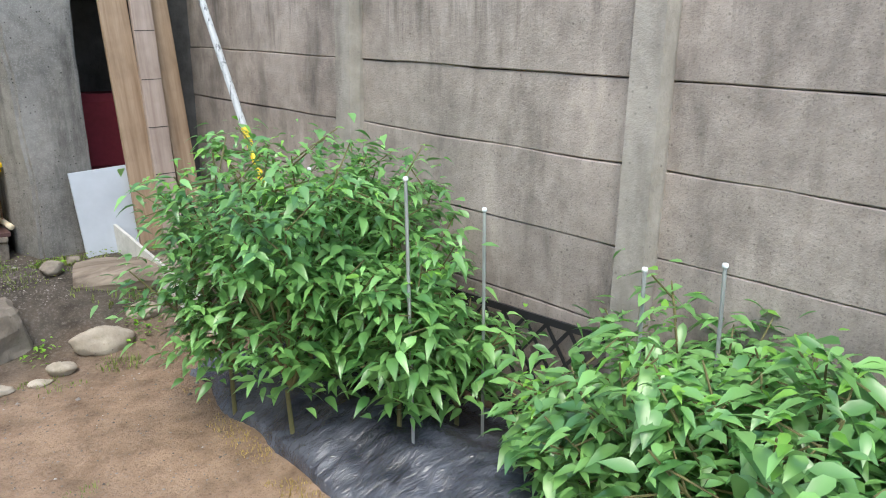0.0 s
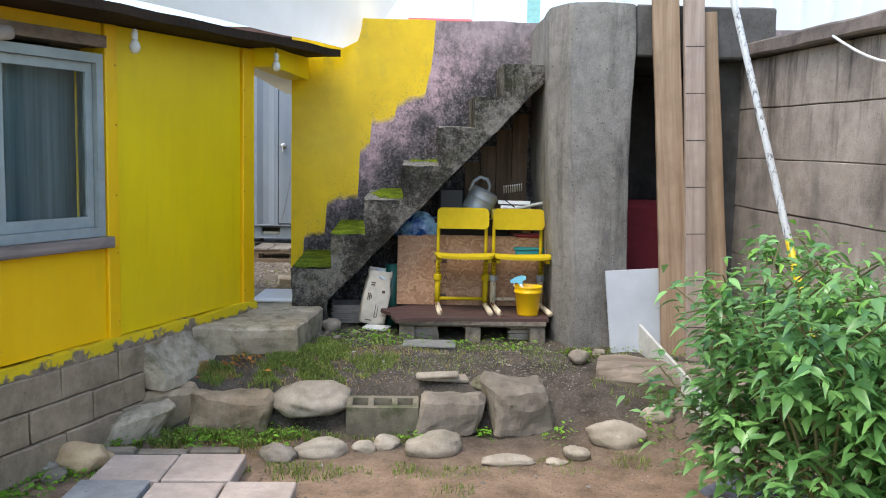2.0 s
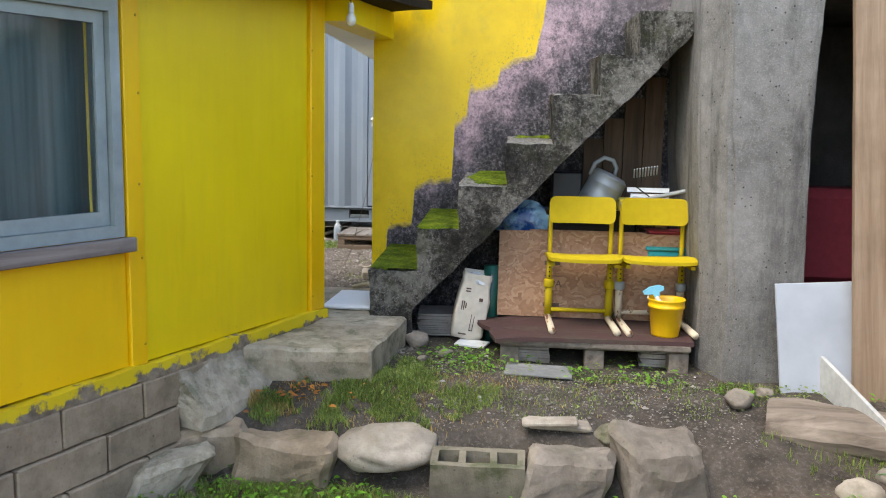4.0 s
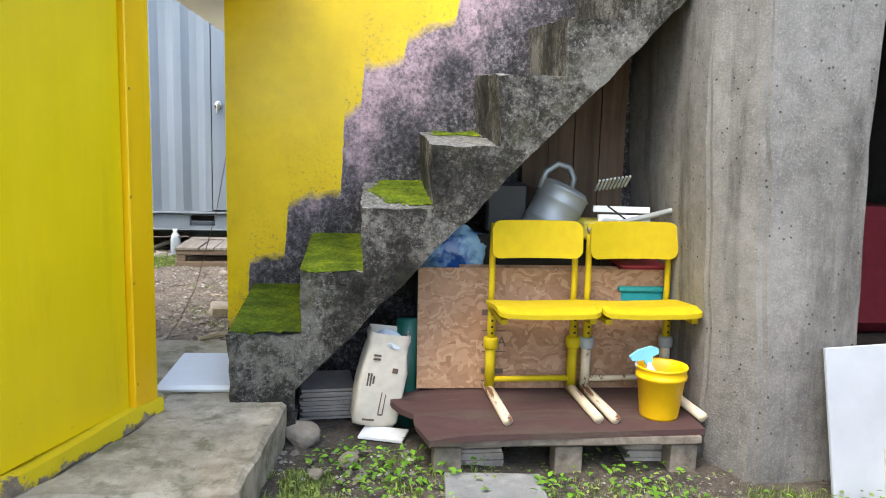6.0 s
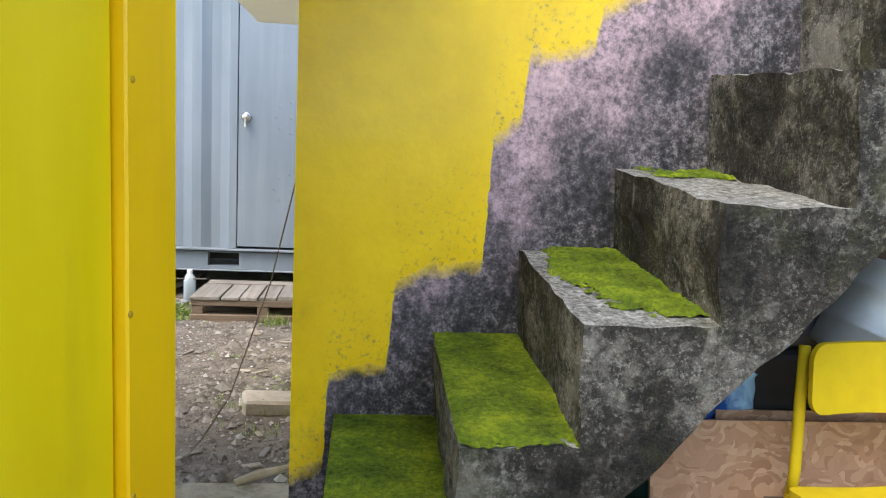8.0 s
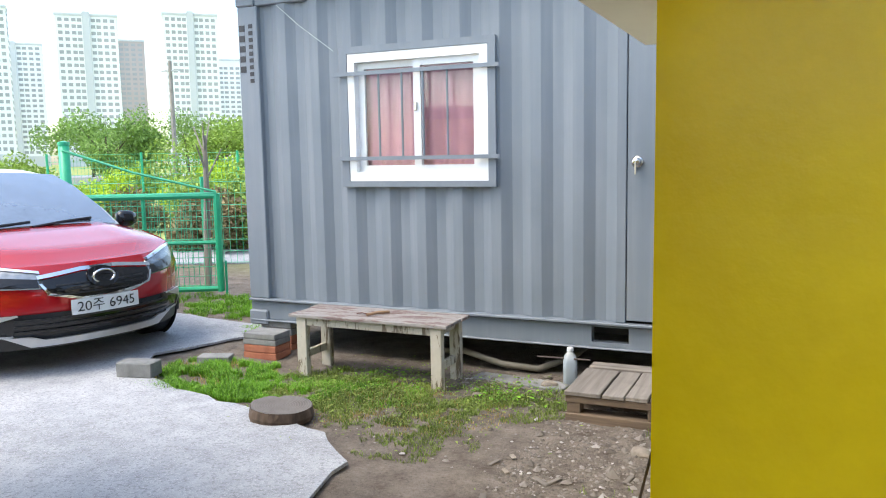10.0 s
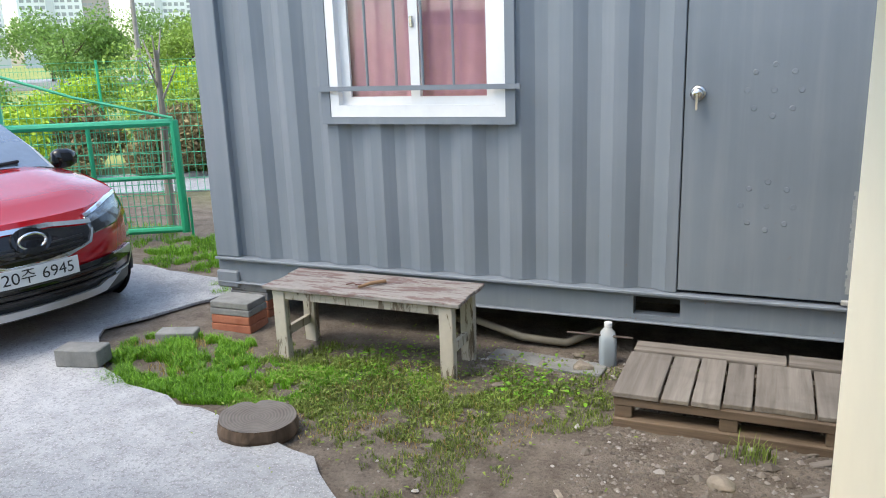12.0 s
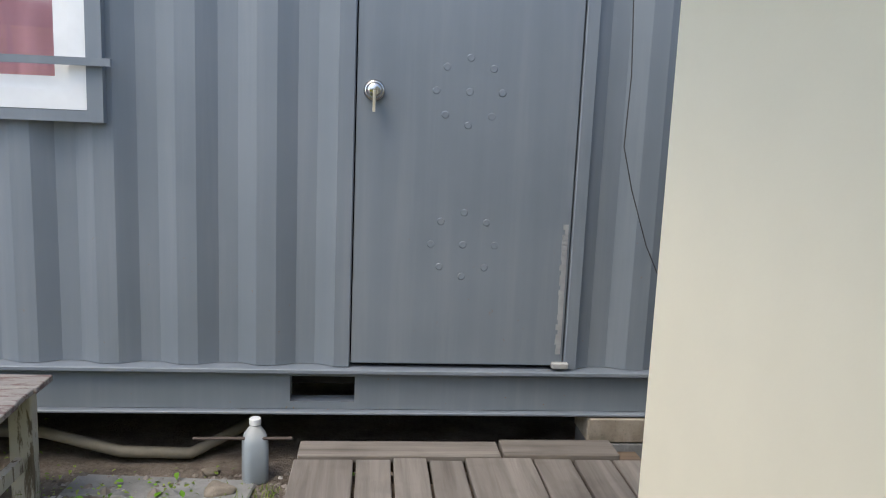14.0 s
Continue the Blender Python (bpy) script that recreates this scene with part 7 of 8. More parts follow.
tagged(finish(box_bm(-0.17, -0.1, 0.0, 0.17, 0.1, 0.012, pose(0.36, 5.5, 0.006, 0, 0, -4), 0.003), "tile_shard", GREY_BRICK), "thin grey slab sunk in the soil", "slab")
tagged(finish(box_bm(-0.16, -0.08, 0.0, 0.16, 0.08, 0.075, pose(-0.92, 8.05, 0.0, 3, 4, 12), 0.012), "kerb_stone", PALE_STONE), "pale tan block of stone lying on the earth", "stone")
for i, (x, y, s) in enumerate(((-2.0, 10.44, 0.06), (-2.35, 10.1, 0.035), (-1.95, 9.85, 0.04), (-0.82, 8.5, 0.1), (-1.1, 8.9, 0.05), (-1.25, 9.5, 0.06), (-2.05, 10.6, 0.04), (-3.3, 9.8, 0.03))):
    stone(x, y, s * 0.2, s, s * 0.75, s * 0.5, i * 33, 90 + i * 2.3, GREY_STONE, "angular grey brown stone on the earth", "stone", "loose stones behind the house", 0.6)
tagged(finish(tube_bm([(-3.0, 10.9, 0.04), (-2.7, 10.75, 0.1), (-2.4, 10.7, 0.045), (-2.15, 10.72, 0.03), (-1.95, 10.85, 0.1), (-1.85, 11.1, 0.17)], 0.022, 10), "hose", plain("beige_hose", (0.2, 0.18, 0.14), 0.6), None, True), "beige ribbed hose lying under the container", "hose")
tagged(finish(tube_bm([(-2.1, 10.54, 0.165), (-1.75, 10.52, 0.176)], 0.006, 6), "thin_rod", plain("dark_rod", (0.08, 0.06, 0.05), 0.7)), "thin dark rod lying by the pallet", "rod")
tagged(finish(tube_bm([(-1.21, 7.44, 0.0), (-1.11, 7.33, 0.14), (-0.98, 7.16, 0.36), (-0.815, 6.9, 0.81), (-0.725, 6.74, 1.15)], 0.0022, 6), "wire_rod", plain("rusty_wire", (0.16, 0.11, 0.08), 0.7)), "thin bent rusty wire leaning on the wall", "wire")


tagged(finish(tube_bm([(-0.93, 6.98, 0.13), (-0.86, 7.02, 0.142), (-0.76, 7.1, 0.135)], [0.012, 0.016, 0.011], 8), "stick", make_wood("peeled_stick", (0.3, 0.24, 0.16), (0.52, 0.45, 0.34), 0)), "pale peeled stick lying in the passage", "stick")
scraps = random.Random(31)
for i in range(26):
    x, y = scraps.uniform(-1.25, -0.8), scraps.uniform(7.15, 9.9)
    if i > 14:
        x, y = scraps.uniform(-1.9, -0.95), scraps.uniform(8.6, 9.7)
    L, w = scraps.uniform(0.025, 0.06), scraps.uniform(0.008, 0.018)
    ob = finish(box_bm(-L, -w, 0.0, L, w, 0.008, None, 0.003), "wood_chip", STEP_WOOD_X if i % 3 else PALE_STONE)
    ob.matrix_basis = pose(x, y, bumps(x, y) + gz(x, y) + 0.003, scraps.uniform(-8, 8), scraps.uniform(-6, 6), scraps.uniform(0, 180))
    tagged(ob, "splintered pale wood chip on the earth" if i % 3 else "flat pale stone chip on the earth", "scrap", "scraps on the earth")


# ---- cream house: framed glass door ----
def make_house_door():
    d = structure(new("door_1"), "brown metal framed glass door in a rough cement reveal", "door")
    d.matrix_basis = HOUSE_M @ pose(0, 0.093, 0)
    brown = plain("dark_brown_metal", (0.045, 0.035, 0.03), 0.5, 0.3)
    cement = make_concrete("rough_cement_reveal", (0.08, 0.058, 0.038), (0.2, 0.15, 0.11), 0.4)
    for y0, y1 in ((0.49, 0.57), (1.35, 1.43)):
        bm = box_bm(-0.012, y0, 0.0, 0.06, y1, 2.04)
        cut(bm, 0.08)
        roughen(bm, 0.004, 14)
        part("reveal", bm, cement, d, "rough brown cement reveal")
    f = bmesh.new()
    add_box(f, 0.03, 0.575, 0.02, 0.13, 0.64, 2.0)
    add_box(f, 0.03, 1.28, 0.02, 0.13, 1.345, 2.0)
    add_box(f, 0.03, 0.641, 1.94, 0.13, 1.279, 2.0)
    add_box(f, 0.03, 0.641, 0.02, 0.13, 1.279, 0.06)
    part("door_frame", f, brown, d)
    lf = bmesh.new()
    add_box(lf, 0.06, 0.645, 0.07, 0.1, 0.72, 1.93)
    add_box(lf, 0.06, 1.2, 0.07, 0.1, 1.275, 1.93)
    add_box(lf, 0.06, 0.721, 1.5, 0.1, 1.199, 1.62)
    add_box(lf, 0.06, 0.721, 0.07, 0.1, 1.199, 0.3)
    add_box(lf, 0.06, 0.721, 1.86, 0.1, 1.199, 1.93)
    leaf = part("door_leaf", lf, brown, d, "dark brown door leaf")
    part("pane", box_bm(0.075, 0.721, 0.301, 0.08, 1.199, 1.499), make_glass("greenish_glass", (0.35, 0.5, 0.5), 0.12), leaf, "dull greenish glass")
    part("pane", box_bm(0.075, 0.721, 1.621, 0.08, 1.199, 1.859), make_glass("greenish_glass_top", (0.35, 0.5, 0.5), 0.12), leaf, "dull greenish glass")
    for z in (0.55, 1.0, 1.45):
        part("hinge", box_bm(0.02, 1.27, z, 0.05, 1.31, z + 0.09, None, 0.004), brown, leaf)
    bm = bmesh.new()
    add_box(bm, 0.5, 0.0, 0.0, 0.52, HOUSE_LEN - 0.35, 2.0)
    part("inner_screen", bm, plain("teal_grey_blind", (0.1, 0.17, 0.18), 0.8), d, "dim blue green blind behind the glass")


make_house_door()


# ---- parked car: local x forward from its nose, y to its left, z up ----
CAR_M = pose(-5.04, 9.75, 0.03, 0, 0, -13.5) @ Matrix.Scale(0.95, 4)
CAR_RED = Mat("red_car_paint", 0.22, 0.25, spec=0.3)
CAR_RED.color((0.43, 0.006, 0.012))
CAR_RED.b.inputs["Coat Weight"].default_value = 1.0
CAR_RED.b.inputs["Coat Roughness"].default_value = 0.04
CAR_RED = CAR_RED.m
CAR_BLACK = plain("black_car_plastic", (0.018, 0.018, 0.019), 0.45, var=0.2)
CAR_GLOSS = plain("gloss_black", (0.01, 0.01, 0.011), 0.12, var=0.1, bump=0.02)
CAR_SILVER = plain("silver_trim", (0.55, 0.56, 0.57), 0.3, 0.6, 0.1, 20, 0.03)
CHROME = plain("chrome_trim", (0.75, 0.76, 0.77), 0.1, 1.0, 0.05, 20, 0.02)
CAR_IVORY = plain("ivory_roof_paint", (0.66, 0.63, 0.57), 0.2, var=0.05, bump=0.02)
CAR_GLASS = plain("dark_tinted_glass", (0.34, 0.38, 0.42), 0.05, 0.7, 0.2, 20, 0.01)
LENS = plain("headlight_lens", (0.3, 0.32, 0.33), 0.06, 0.7, 0.6, 22, 0.2)


def nose(y, z):
    """How far back the skin of the front lies at a width and a height."""
    low = 0.07 * smooth(0.42, 0.2, z)
    high = 0.2 * smooth(0.6, 0.95, z)
    return -0.4 * (min(abs(y), 0.9) / 0.88) ** 2.5 - low - high


def half_width(z):
    return 0.885 - 0.05 * smooth(0.45, 0.2, z) - 0.05 * smooth(0.75, 1.05, z)


def shoulder(x):
    return 0.78 + 0.15 * smooth(-0.1, -1.1, x) + 0.04 * smooth(-1.1, -3.5, x)


def on_front(outline, d0, d1, step=0.06):
    """A flat shape given as (y, z), wrapped on the car's front between two depths."""
    bm = bmesh.new()
    add_prism(bm, outline, d0, d1, "yz")
    bmesh.ops.triangulate(bm, faces=[f for f in bm.faces if len(f.verts) > 4])
    cut(bm, step)
    for v in bm.verts:
        v.co.x += nose(v.co.y, v.co.z)
    return bm


def mirror_y(pts):
    return [(-y, z) for y, z in reversed(pts)]


def make_car():
    car = thing("car", "red small crossover car with an ivory roof parked on the drive", "car", "", CAR_M)
    bm = bmesh.new()
    rings = []
    for k in range(9):
        f = k / 8
        ring = []
        ys = [-1 + 2 * i / 20 for i in range(21)]

        def place(x, yy, f=f):
            top = shoulder(x)
            z = 0.2 + (top - 0.2) * f
            return x, yy * half_width(z), z
        pts = []
        for yy in ys:
            z = 0.2 + 0.6 * f
            pts.append((nose(yy * half_width(z), z), yy * half_width(z), 0.2 + (shoulder(-0.2 if abs(yy) < 0.9 else -0.4) - 0.2) * f))
        for x in (-0.62, -0.85, -1.1, -1.5, -2.0, -2.6, -3.2, -3.7, -3.95):
            pts.append(place(x, 1.0))
        for yy in (0.8, 0.4, 0.0, -0.4, -0.8):
            pts.append(place(-4.1, yy))
        for x in (-3.95, -3.7, -3.2, -2.6, -2.0, -1.5, -1.1, -0.85, -0.62):
            pts.append(place(x, -1.0))
        rings.append([bm.verts.new(p) for p in pts])
    n = len(rings[0])
    for a, b in zip(rings, rings[1:]):
        for k in range(n):
            bm.faces.new((a[k], a[(k + 1) % n], b[(k + 1) % n], b[k]))
    part("body", bm, CAR_RED, car, smooth=True)
    # hood: crowned sheet from the nose to the windscreen
    bm = bmesh.new()
    rows = []
    for i in range(13):
        f = i / 12
        row = []
        for j in range(17):
            yy = -1 + 2 * j / 16
            xf = nose(yy * 0.86, 0.8) - 0.005
            x = xf + (-1.16 + 0.1 * yy * yy - xf) * f
            w = half_width(0.9) - 0.005
            y = yy * w
            z = shoulder(x) - 0.004 + 0.075 * (1 - yy ** 4) * smooth(0.0, 0.25, f) + 0.012 * math.exp(-((abs(yy) - 0.62) / 0.12) ** 2) * smooth(0.1, 0.5, f)
            row.append(bm.verts.new((x, y, z)))
        rows.append(row)
    for a, b in zip(rows, rows[1:]):
        for j in range(16):
            bm.faces.new((a[j], a[j + 1], b[j + 1], b[j]))
    part("hood", bm, CAR_RED, car, smooth=True)
    # cabin: pillars and roof, then glass set on them
    secs = [(-1.04, 0.74, 0.97), (-1.26, 0.72, 1.11), (-1.58, 0.66, 1.29), (-1.86, 0.6, 1.4), (-2.3, 0.58, 1.45), (-3.0, 0.57, 1.44), (-3.5, 0.58, 1.38), (-3.85, 0.64, 1.14), (-4.02, 0.68, 0.98)]
    bm = bmesh.new()
    rows = []
    for x, w, z in secs:
        base = shoulder(x) - 0.02
        wb = half_width(1.0) - 0.06
        row = [(x, -wb, base)]
        for f in (0.35, 0.7, 0.93):
            row.append((x, -(wb + (w - wb) * f), base + (z - base) * f))
        for yy in (-0.85, -0.5, 0, 0.5, 0.85):
            row.append((x, w * yy, z + 0.03 * (1 - yy * yy)))
        for f in (0.93, 0.7, 0.35):
            row.append((x, wb + (w - wb) * f, base + (z - base) * f))
        row.append((x, wb, base))
        rows.append([bm.verts.new(p) for p in row])
    for a, b in zip(rows, rows[1:]):
        for j in range(len(a) - 1):
            bm.faces.new((a[j], a[j + 1], b[j + 1], b[j]))
    part("cabin", bm, CAR_IVORY, car, "ivory painted roof and pillars", smooth=True)

    def sheet(name, pts, mat, label):
        b = bmesh.new()
        vs = [[b.verts.new(p) for p in r] for r in pts]
        for r, q in zip(vs, vs[1:]):
            for j in range(len(r) - 1):
                b.faces.new((r[j], r[j + 1], q[j + 1], q[j]))
        return part(name, b, mat, car, label, smooth=True)
    glass = []
    for x, w, z in secs[:4]:
        glass.append([(x + 0.012, w * yy * 0.95, z + 0.03 * (1 - yy * yy) + 0.012) for yy in (-1, -0.6, -0.2, 0.2, 0.6, 1)])
    sheet("windscreen", glass, CAR_GLASS, "dark reflective windscreen")
    for s in (-1, 1):
        side = []
        for f in (0.1, 0.5, 0.88):
            side.append([(x, s * (half_width(1.0) - 0.06 + (w - half_width(1.0) + 0.06) * f + 0.008), shoulder(x) - 0.02 + (z - shoulder(x) + 0.02) * f) for x, w, z in secs[1:-1]])
        sheet("side_window", side, CAR_GLASS, "dark side window")
        mi = lathe_bm([(0.0, -0.08), (0.05, -0.07), (0.075, -0.02), (0.08, 0.05), (0.06, 0.09), (0.0, 0.095)], 14)
        bmesh.ops.transform(mi, matrix=pose(-1.3, s * 0.97, 0.99, 90 * s, 0, 0) @ Matrix.Diagonal((0.8, 1, 1.1, 1)), verts=mi.verts)
        part("mirror", mi, CAR_GLOSS, car, "black wing mirror", smooth=True)
    # front: bumper, grille, lamps, plate
    low = [(-0.83, 0.2), (0.83, 0.2), (0.87, 0.3), (0.6, 0.36), (-0.6, 0.36), (-0.87, 0.3)]
    part("lower_bumper", on_front(low, -0.02, 0.012), CAR_BLACK, car, "black lower bumper")
    part("lower_intake", on_front([(-0.62, 0.3), (0.62, 0.3), (0.72, 0.46), (-0.72, 0.46)], 0.013, 0.022), CAR_GLOSS, car)
    for k in range(3):
        z = 0.325 + k * 0.042
        part("intake_bar", on_front([(-0.6, z), (0.6, z), (0.6, z + 0.014), (-0.6, z + 0.014)], 0.023, 0.034), CAR_BLACK, car)
    part("skid_plate", on_front([(-0.5, 0.215), (0.5, 0.215), (0.66, 0.3), (0.5, 0.295), (0.42, 0.265), (-0.42, 0.265), (-0.5, 0.295), (-0.66, 0.3)], 0.013, 0.045), CAR_SILVER, car, "silver skid plate")
    part("grille", on_front([(-0.420, 0.69), (-0.386, 0.6), (-0.16, 0.545), (0.16, 0.545), (0.386, 0.6), (0.420, 0.69), (0.14, 0.725), (-0.14, 0.725)], 0.002, 0.012), CAR_GLOSS, car, "black grille")
    for k in range(3):
        z = 0.575 + k * 0.034
        part("grille_bar", on_front([(-0.336, z), (0.336, z), (0.336, z + 0.01), (-0.336, z + 0.01)], 0.013, 0.02), CAR_BLACK, car)
    part("chrome_strip", on_front([(-0.437, 0.7), (-0.14, 0.735), (0.14, 0.735), (0.437, 0.7), (0.437, 0.725), (0.14, 0.76), (-0.14, 0.76), (-0.437, 0.725)], 0.004, 0.024), CHROME, car, "chrome grille strip")
    part("chrome_strip", on_front([(-0.437, 0.67), (-0.395, 0.585), (-0.16, 0.525), (0.16, 0.525), (0.395, 0.585), (0.437, 0.67), (0.420, 0.67), (0.378, 0.598), (0.16, 0.541), (-0.16, 0.541), (-0.378, 0.598), (-0.420, 0.67)], 0.004, 0.02), CHROME, car, "chrome grille strip")
    part("badge_plate", on_front([(0.12 * math.cos(a), 0.68 + 0.075 * math.sin(a)) for a in np.linspace(0, 2 * math.pi, 25)[:-1]], 0.012, 0.03), CAR_GLOSS, car)
    em = bmesh.new()
    add_tube(em, [(0.04 + nose(0, 0.68), 0.082 * math.cos(a), 0.68 + 0.047 * math.sin(a)) for a in np.linspace(0, 2 * math.pi, 25)], 0.009, 6)
    part("badge", em, CHROME, car, "chrome oval badge", smooth=True)
    for s in (1, -1):
        flip = (lambda p: p) if s > 0 else mirror_y
        part("headlight", on_front(flip([(0.41, 0.63), (0.7, 0.645), (0.87, 0.72), (0.87, 0.8), (0.7, 0.79), (0.41, 0.735)]), -0.01, 0.014), LENS, car, "clear headlight with black inside", smooth=True)
        part("headlight_core", on_front(flip([(0.44, 0.64), (0.68, 0.655), (0.78, 0.7), (0.74, 0.735), (0.44, 0.7)]), 0.0145, 0.018), CAR_GLOSS, car)
        part("headlight_strip", on_front(flip([(0.41, 0.737), (0.7, 0.792), (0.86, 0.802), (0.86, 0.818), (0.7, 0.81), (0.41, 0.755)]), 0.0, 0.02), CHROME, car)
        part("fog_light_recess", on_front(flip([(0.6, 0.33), (0.78, 0.33), (0.8, 0.43), (0.62, 0.45)]), 0.013, 0.02), CAR_GLOSS, car)
        part("fog_light_surround", on_front(flip([(0.6, 0.3), (0.8, 0.295), (0.84, 0.38), (0.82, 0.455), (0.58, 0.46), (0.58, 0.45), (0.805, 0.445), (0.825, 0.38), (0.79, 0.308), (0.6, 0.312)]), 0.005, 0.032), CAR_SILVER, car, "pale silver bracket round the fog light")
    plate = part("number_plate", on_front([(-0.26, 0.425), (0.26, 0.425), (0.26, 0.535), (-0.26, 0.535)], 0.03, 0.038), plain("white_plate", (0.72, 0.74, 0.75), 0.4, var=0.05), car, "white number plate")
    cu = bpy.data.curves.new("plate_text", "FONT")
    cu.body, cu.size, cu.align_x = "20\uc8fc 6945", 0.1, "CENTER"
    t = new("plate_text", cu)
    me = bpy.data.meshes.new_from_object(t)
    bpy.data.objects.remove(t)
    me.materials.append(CAR_BLACK)
    if len(me.vertices):
        w = max(v.co.x for v in me.vertices) - min(v.co.x for v in me.vertices)
        for v in me.vertices:
            x = v.co.x * 0.44 / w
            v.co = Vector((nose(x, 0.475) + 0.0415, x, 0.447 + v.co.y))
    t = new("plate_text", me)
    t.parent = plate
    for y0, y1 in ((-0.55, -0.02), (-0.02, 0.5)):
        part("wiper", tube_bm([(-1.02, y0, 1.0), (-1.05, (y0 + y1) / 2, 1.025), (-1.07, y1, 1.04)], 0.012, 6), CAR_BLACK, car)
    # wheels and arches
    for x in (-0.8, -3.36):
        for s in (-1, 1):
            y = s * 0.8
            m = pose(x, y, 0.0, 0, 0, 90 - 90 * s) @ pose(0, 0, 0.325, -90)
            tyre = lathe_bm([(0.21, -0.1), (0.3, -0.105), (0.325, -0.08), (0.33, 0.0), (0.325, 0.08), (0.3, 0.105), (0.22, 0.098), (0.21, 0.06)], 36)
            bmesh.ops.transform(tyre, matrix=m, verts=tyre.verts)
            wheel = part("wheel", tyre, CAR_BLACK, car, "black tyre on a five spoke alloy rim", smooth=True)
            disc = lathe_bm([(0.0, 0.03), (0.2, 0.03), (0.215, 0.06)], 30)
            bmesh.ops.transform(disc, matrix=m, verts=disc.verts)
            part("hub_shadow", disc, CAR_GLOSS, wheel)
            rim = lathe_bm([(0.195, 0.07), (0.205, 0.094), (0.218, 0.1), (0.222, 0.09), (0.212, 0.07)], 36)
            bmesh.ops.transform(rim, matrix=m, verts=rim.verts)
            part("rim", rim, CAR_SILVER, wheel, "silver rim", smooth=True)
            for k in range(5):
                for d in (-11, 11):
                    a = 72 * k + d
                    sp = bmesh.new()
                    add_prism(sp, [(0.03, -0.016), (0.12, -0.014), (0.202, -0.026), (0.202, 0.02), (0.12, 0.014), (0.03, 0.016)], 0.06, 0.086, "xy")
                    bmesh.ops.transform(sp, matrix=m @ pose(0, 0, 0, 0, 0, a), verts=sp.verts)
                    part("spoke", sp, CAR_SILVER, wheel)
            arch = bmesh.new()
            add_tube(arch, [(x + 0.375 * math.cos(a), s * 0.862, 0.335 + 0.375 * math.sin(a)) for a in np.linspace(-0.25, math.pi + 0.25, 24)], 0.034, 8)
            part("arch_trim", arch, CAR_BLACK, car, "black wheel arch cladding", smooth=True)
            well = lathe_bm([(0.0, 0.0), (0.365, 0.0), (0.365, 0.004), (0.0, 0.004)], 30)
            bmesh.ops.transform(well, matrix=pose(x, s * 0.889, 0.335, -90 * s), verts=well.verts)
            part("wheel_well", well, CAR_BLACK, car)
    for s in (-1, 1):
        part("sill", box_bm(-3.0, s * 0.86, 0.18, -1.25, s * 0.9, 0.34, None, 0.012), CAR_BLACK, car)
    part("underbody", box_bm(-3.95, -0.78, 0.16, -0.5, 0.78, 0.21), CAR_BLACK, car)


make_car()

# ---- gate, fence and planting beyond the drive ----
GREEN = plain("green_gate_paint", (0.03, 0.42, 0.21), 0.4, var=0.15, bump=0.05)
GREEN_WIRE = plain("green_wire", (0.06, 0.42, 0.22), 0.5, var=0.1)


def make_gate():
    ga, gb = Vector((-7.55, 11.6, 0)), Vector((-6.22, 12.35, 0))
    g = thing("metal_gate", "green painted tube and wire mesh gate standing open", "gate", "", Matrix.Translation(ga) @ pose(0, 0, 0, 0, 0, math.degrees(math.atan2(gb.y - ga.y, gb.x - ga.x))))
    L = (gb - ga).length
    part("gate_post", tube_bm([(0, 0, -0.1), (0, 0, 1.66)], 0.055, 12), GREEN, g, "thick green gate post", smooth=True)
    part("post_cap", lathe_at([(0.0, 0), (0.06, 0.0), (0.06, 0.03), (0.0, 0.045)], (0, 0, 1.655)), GREEN, g)
    for z, r in ((1.1, 0.035), (0.6, 0.022), (0.1, 0.03)):
        part("rail", tube_bm([(0.06, 0, z), (L, 0, z)], r, 8), GREEN, g)
    for x, r in ((L, 0.04), (L * 0.5, 0.022), (0.1, 0.03)):
        part("upright", tube_bm([(x, 0, 0.07), (x, 0, 1.12)], r, 8), GREEN, g)
    part("brace_cable", tube_bm([(0, -0.05, 1.6), (L * 0.45, -0.05, 1.36), (L, -0.03, 1.14)], 0.014, 6), GREEN_WIRE, g, "taut brace cable")
    w = bmesh.new()
    for i in range(26):
        x = 0.1 + (L - 0.1) * i / 26
        add_tube(w, [(x, 0, 0.1), (x, 0, 1.1)], 0.0035, 4)
    for i in range(10):
        add_tube(w, [(0.06, 0, 0.14 + i * 0.1), (L, 0, 0.14 + i * 0.1)], 0.0035, 4)
    tagged(part("mesh", w, GREEN_WIRE, g, "fine green wire mesh"), kind="stuff")
    part("drop_bolt", tube_bm([(L + 0.06, 0, -0.05), (L + 0.06, 0, 0.4)], 0.014, 6), GREEN, g)


make_gate()


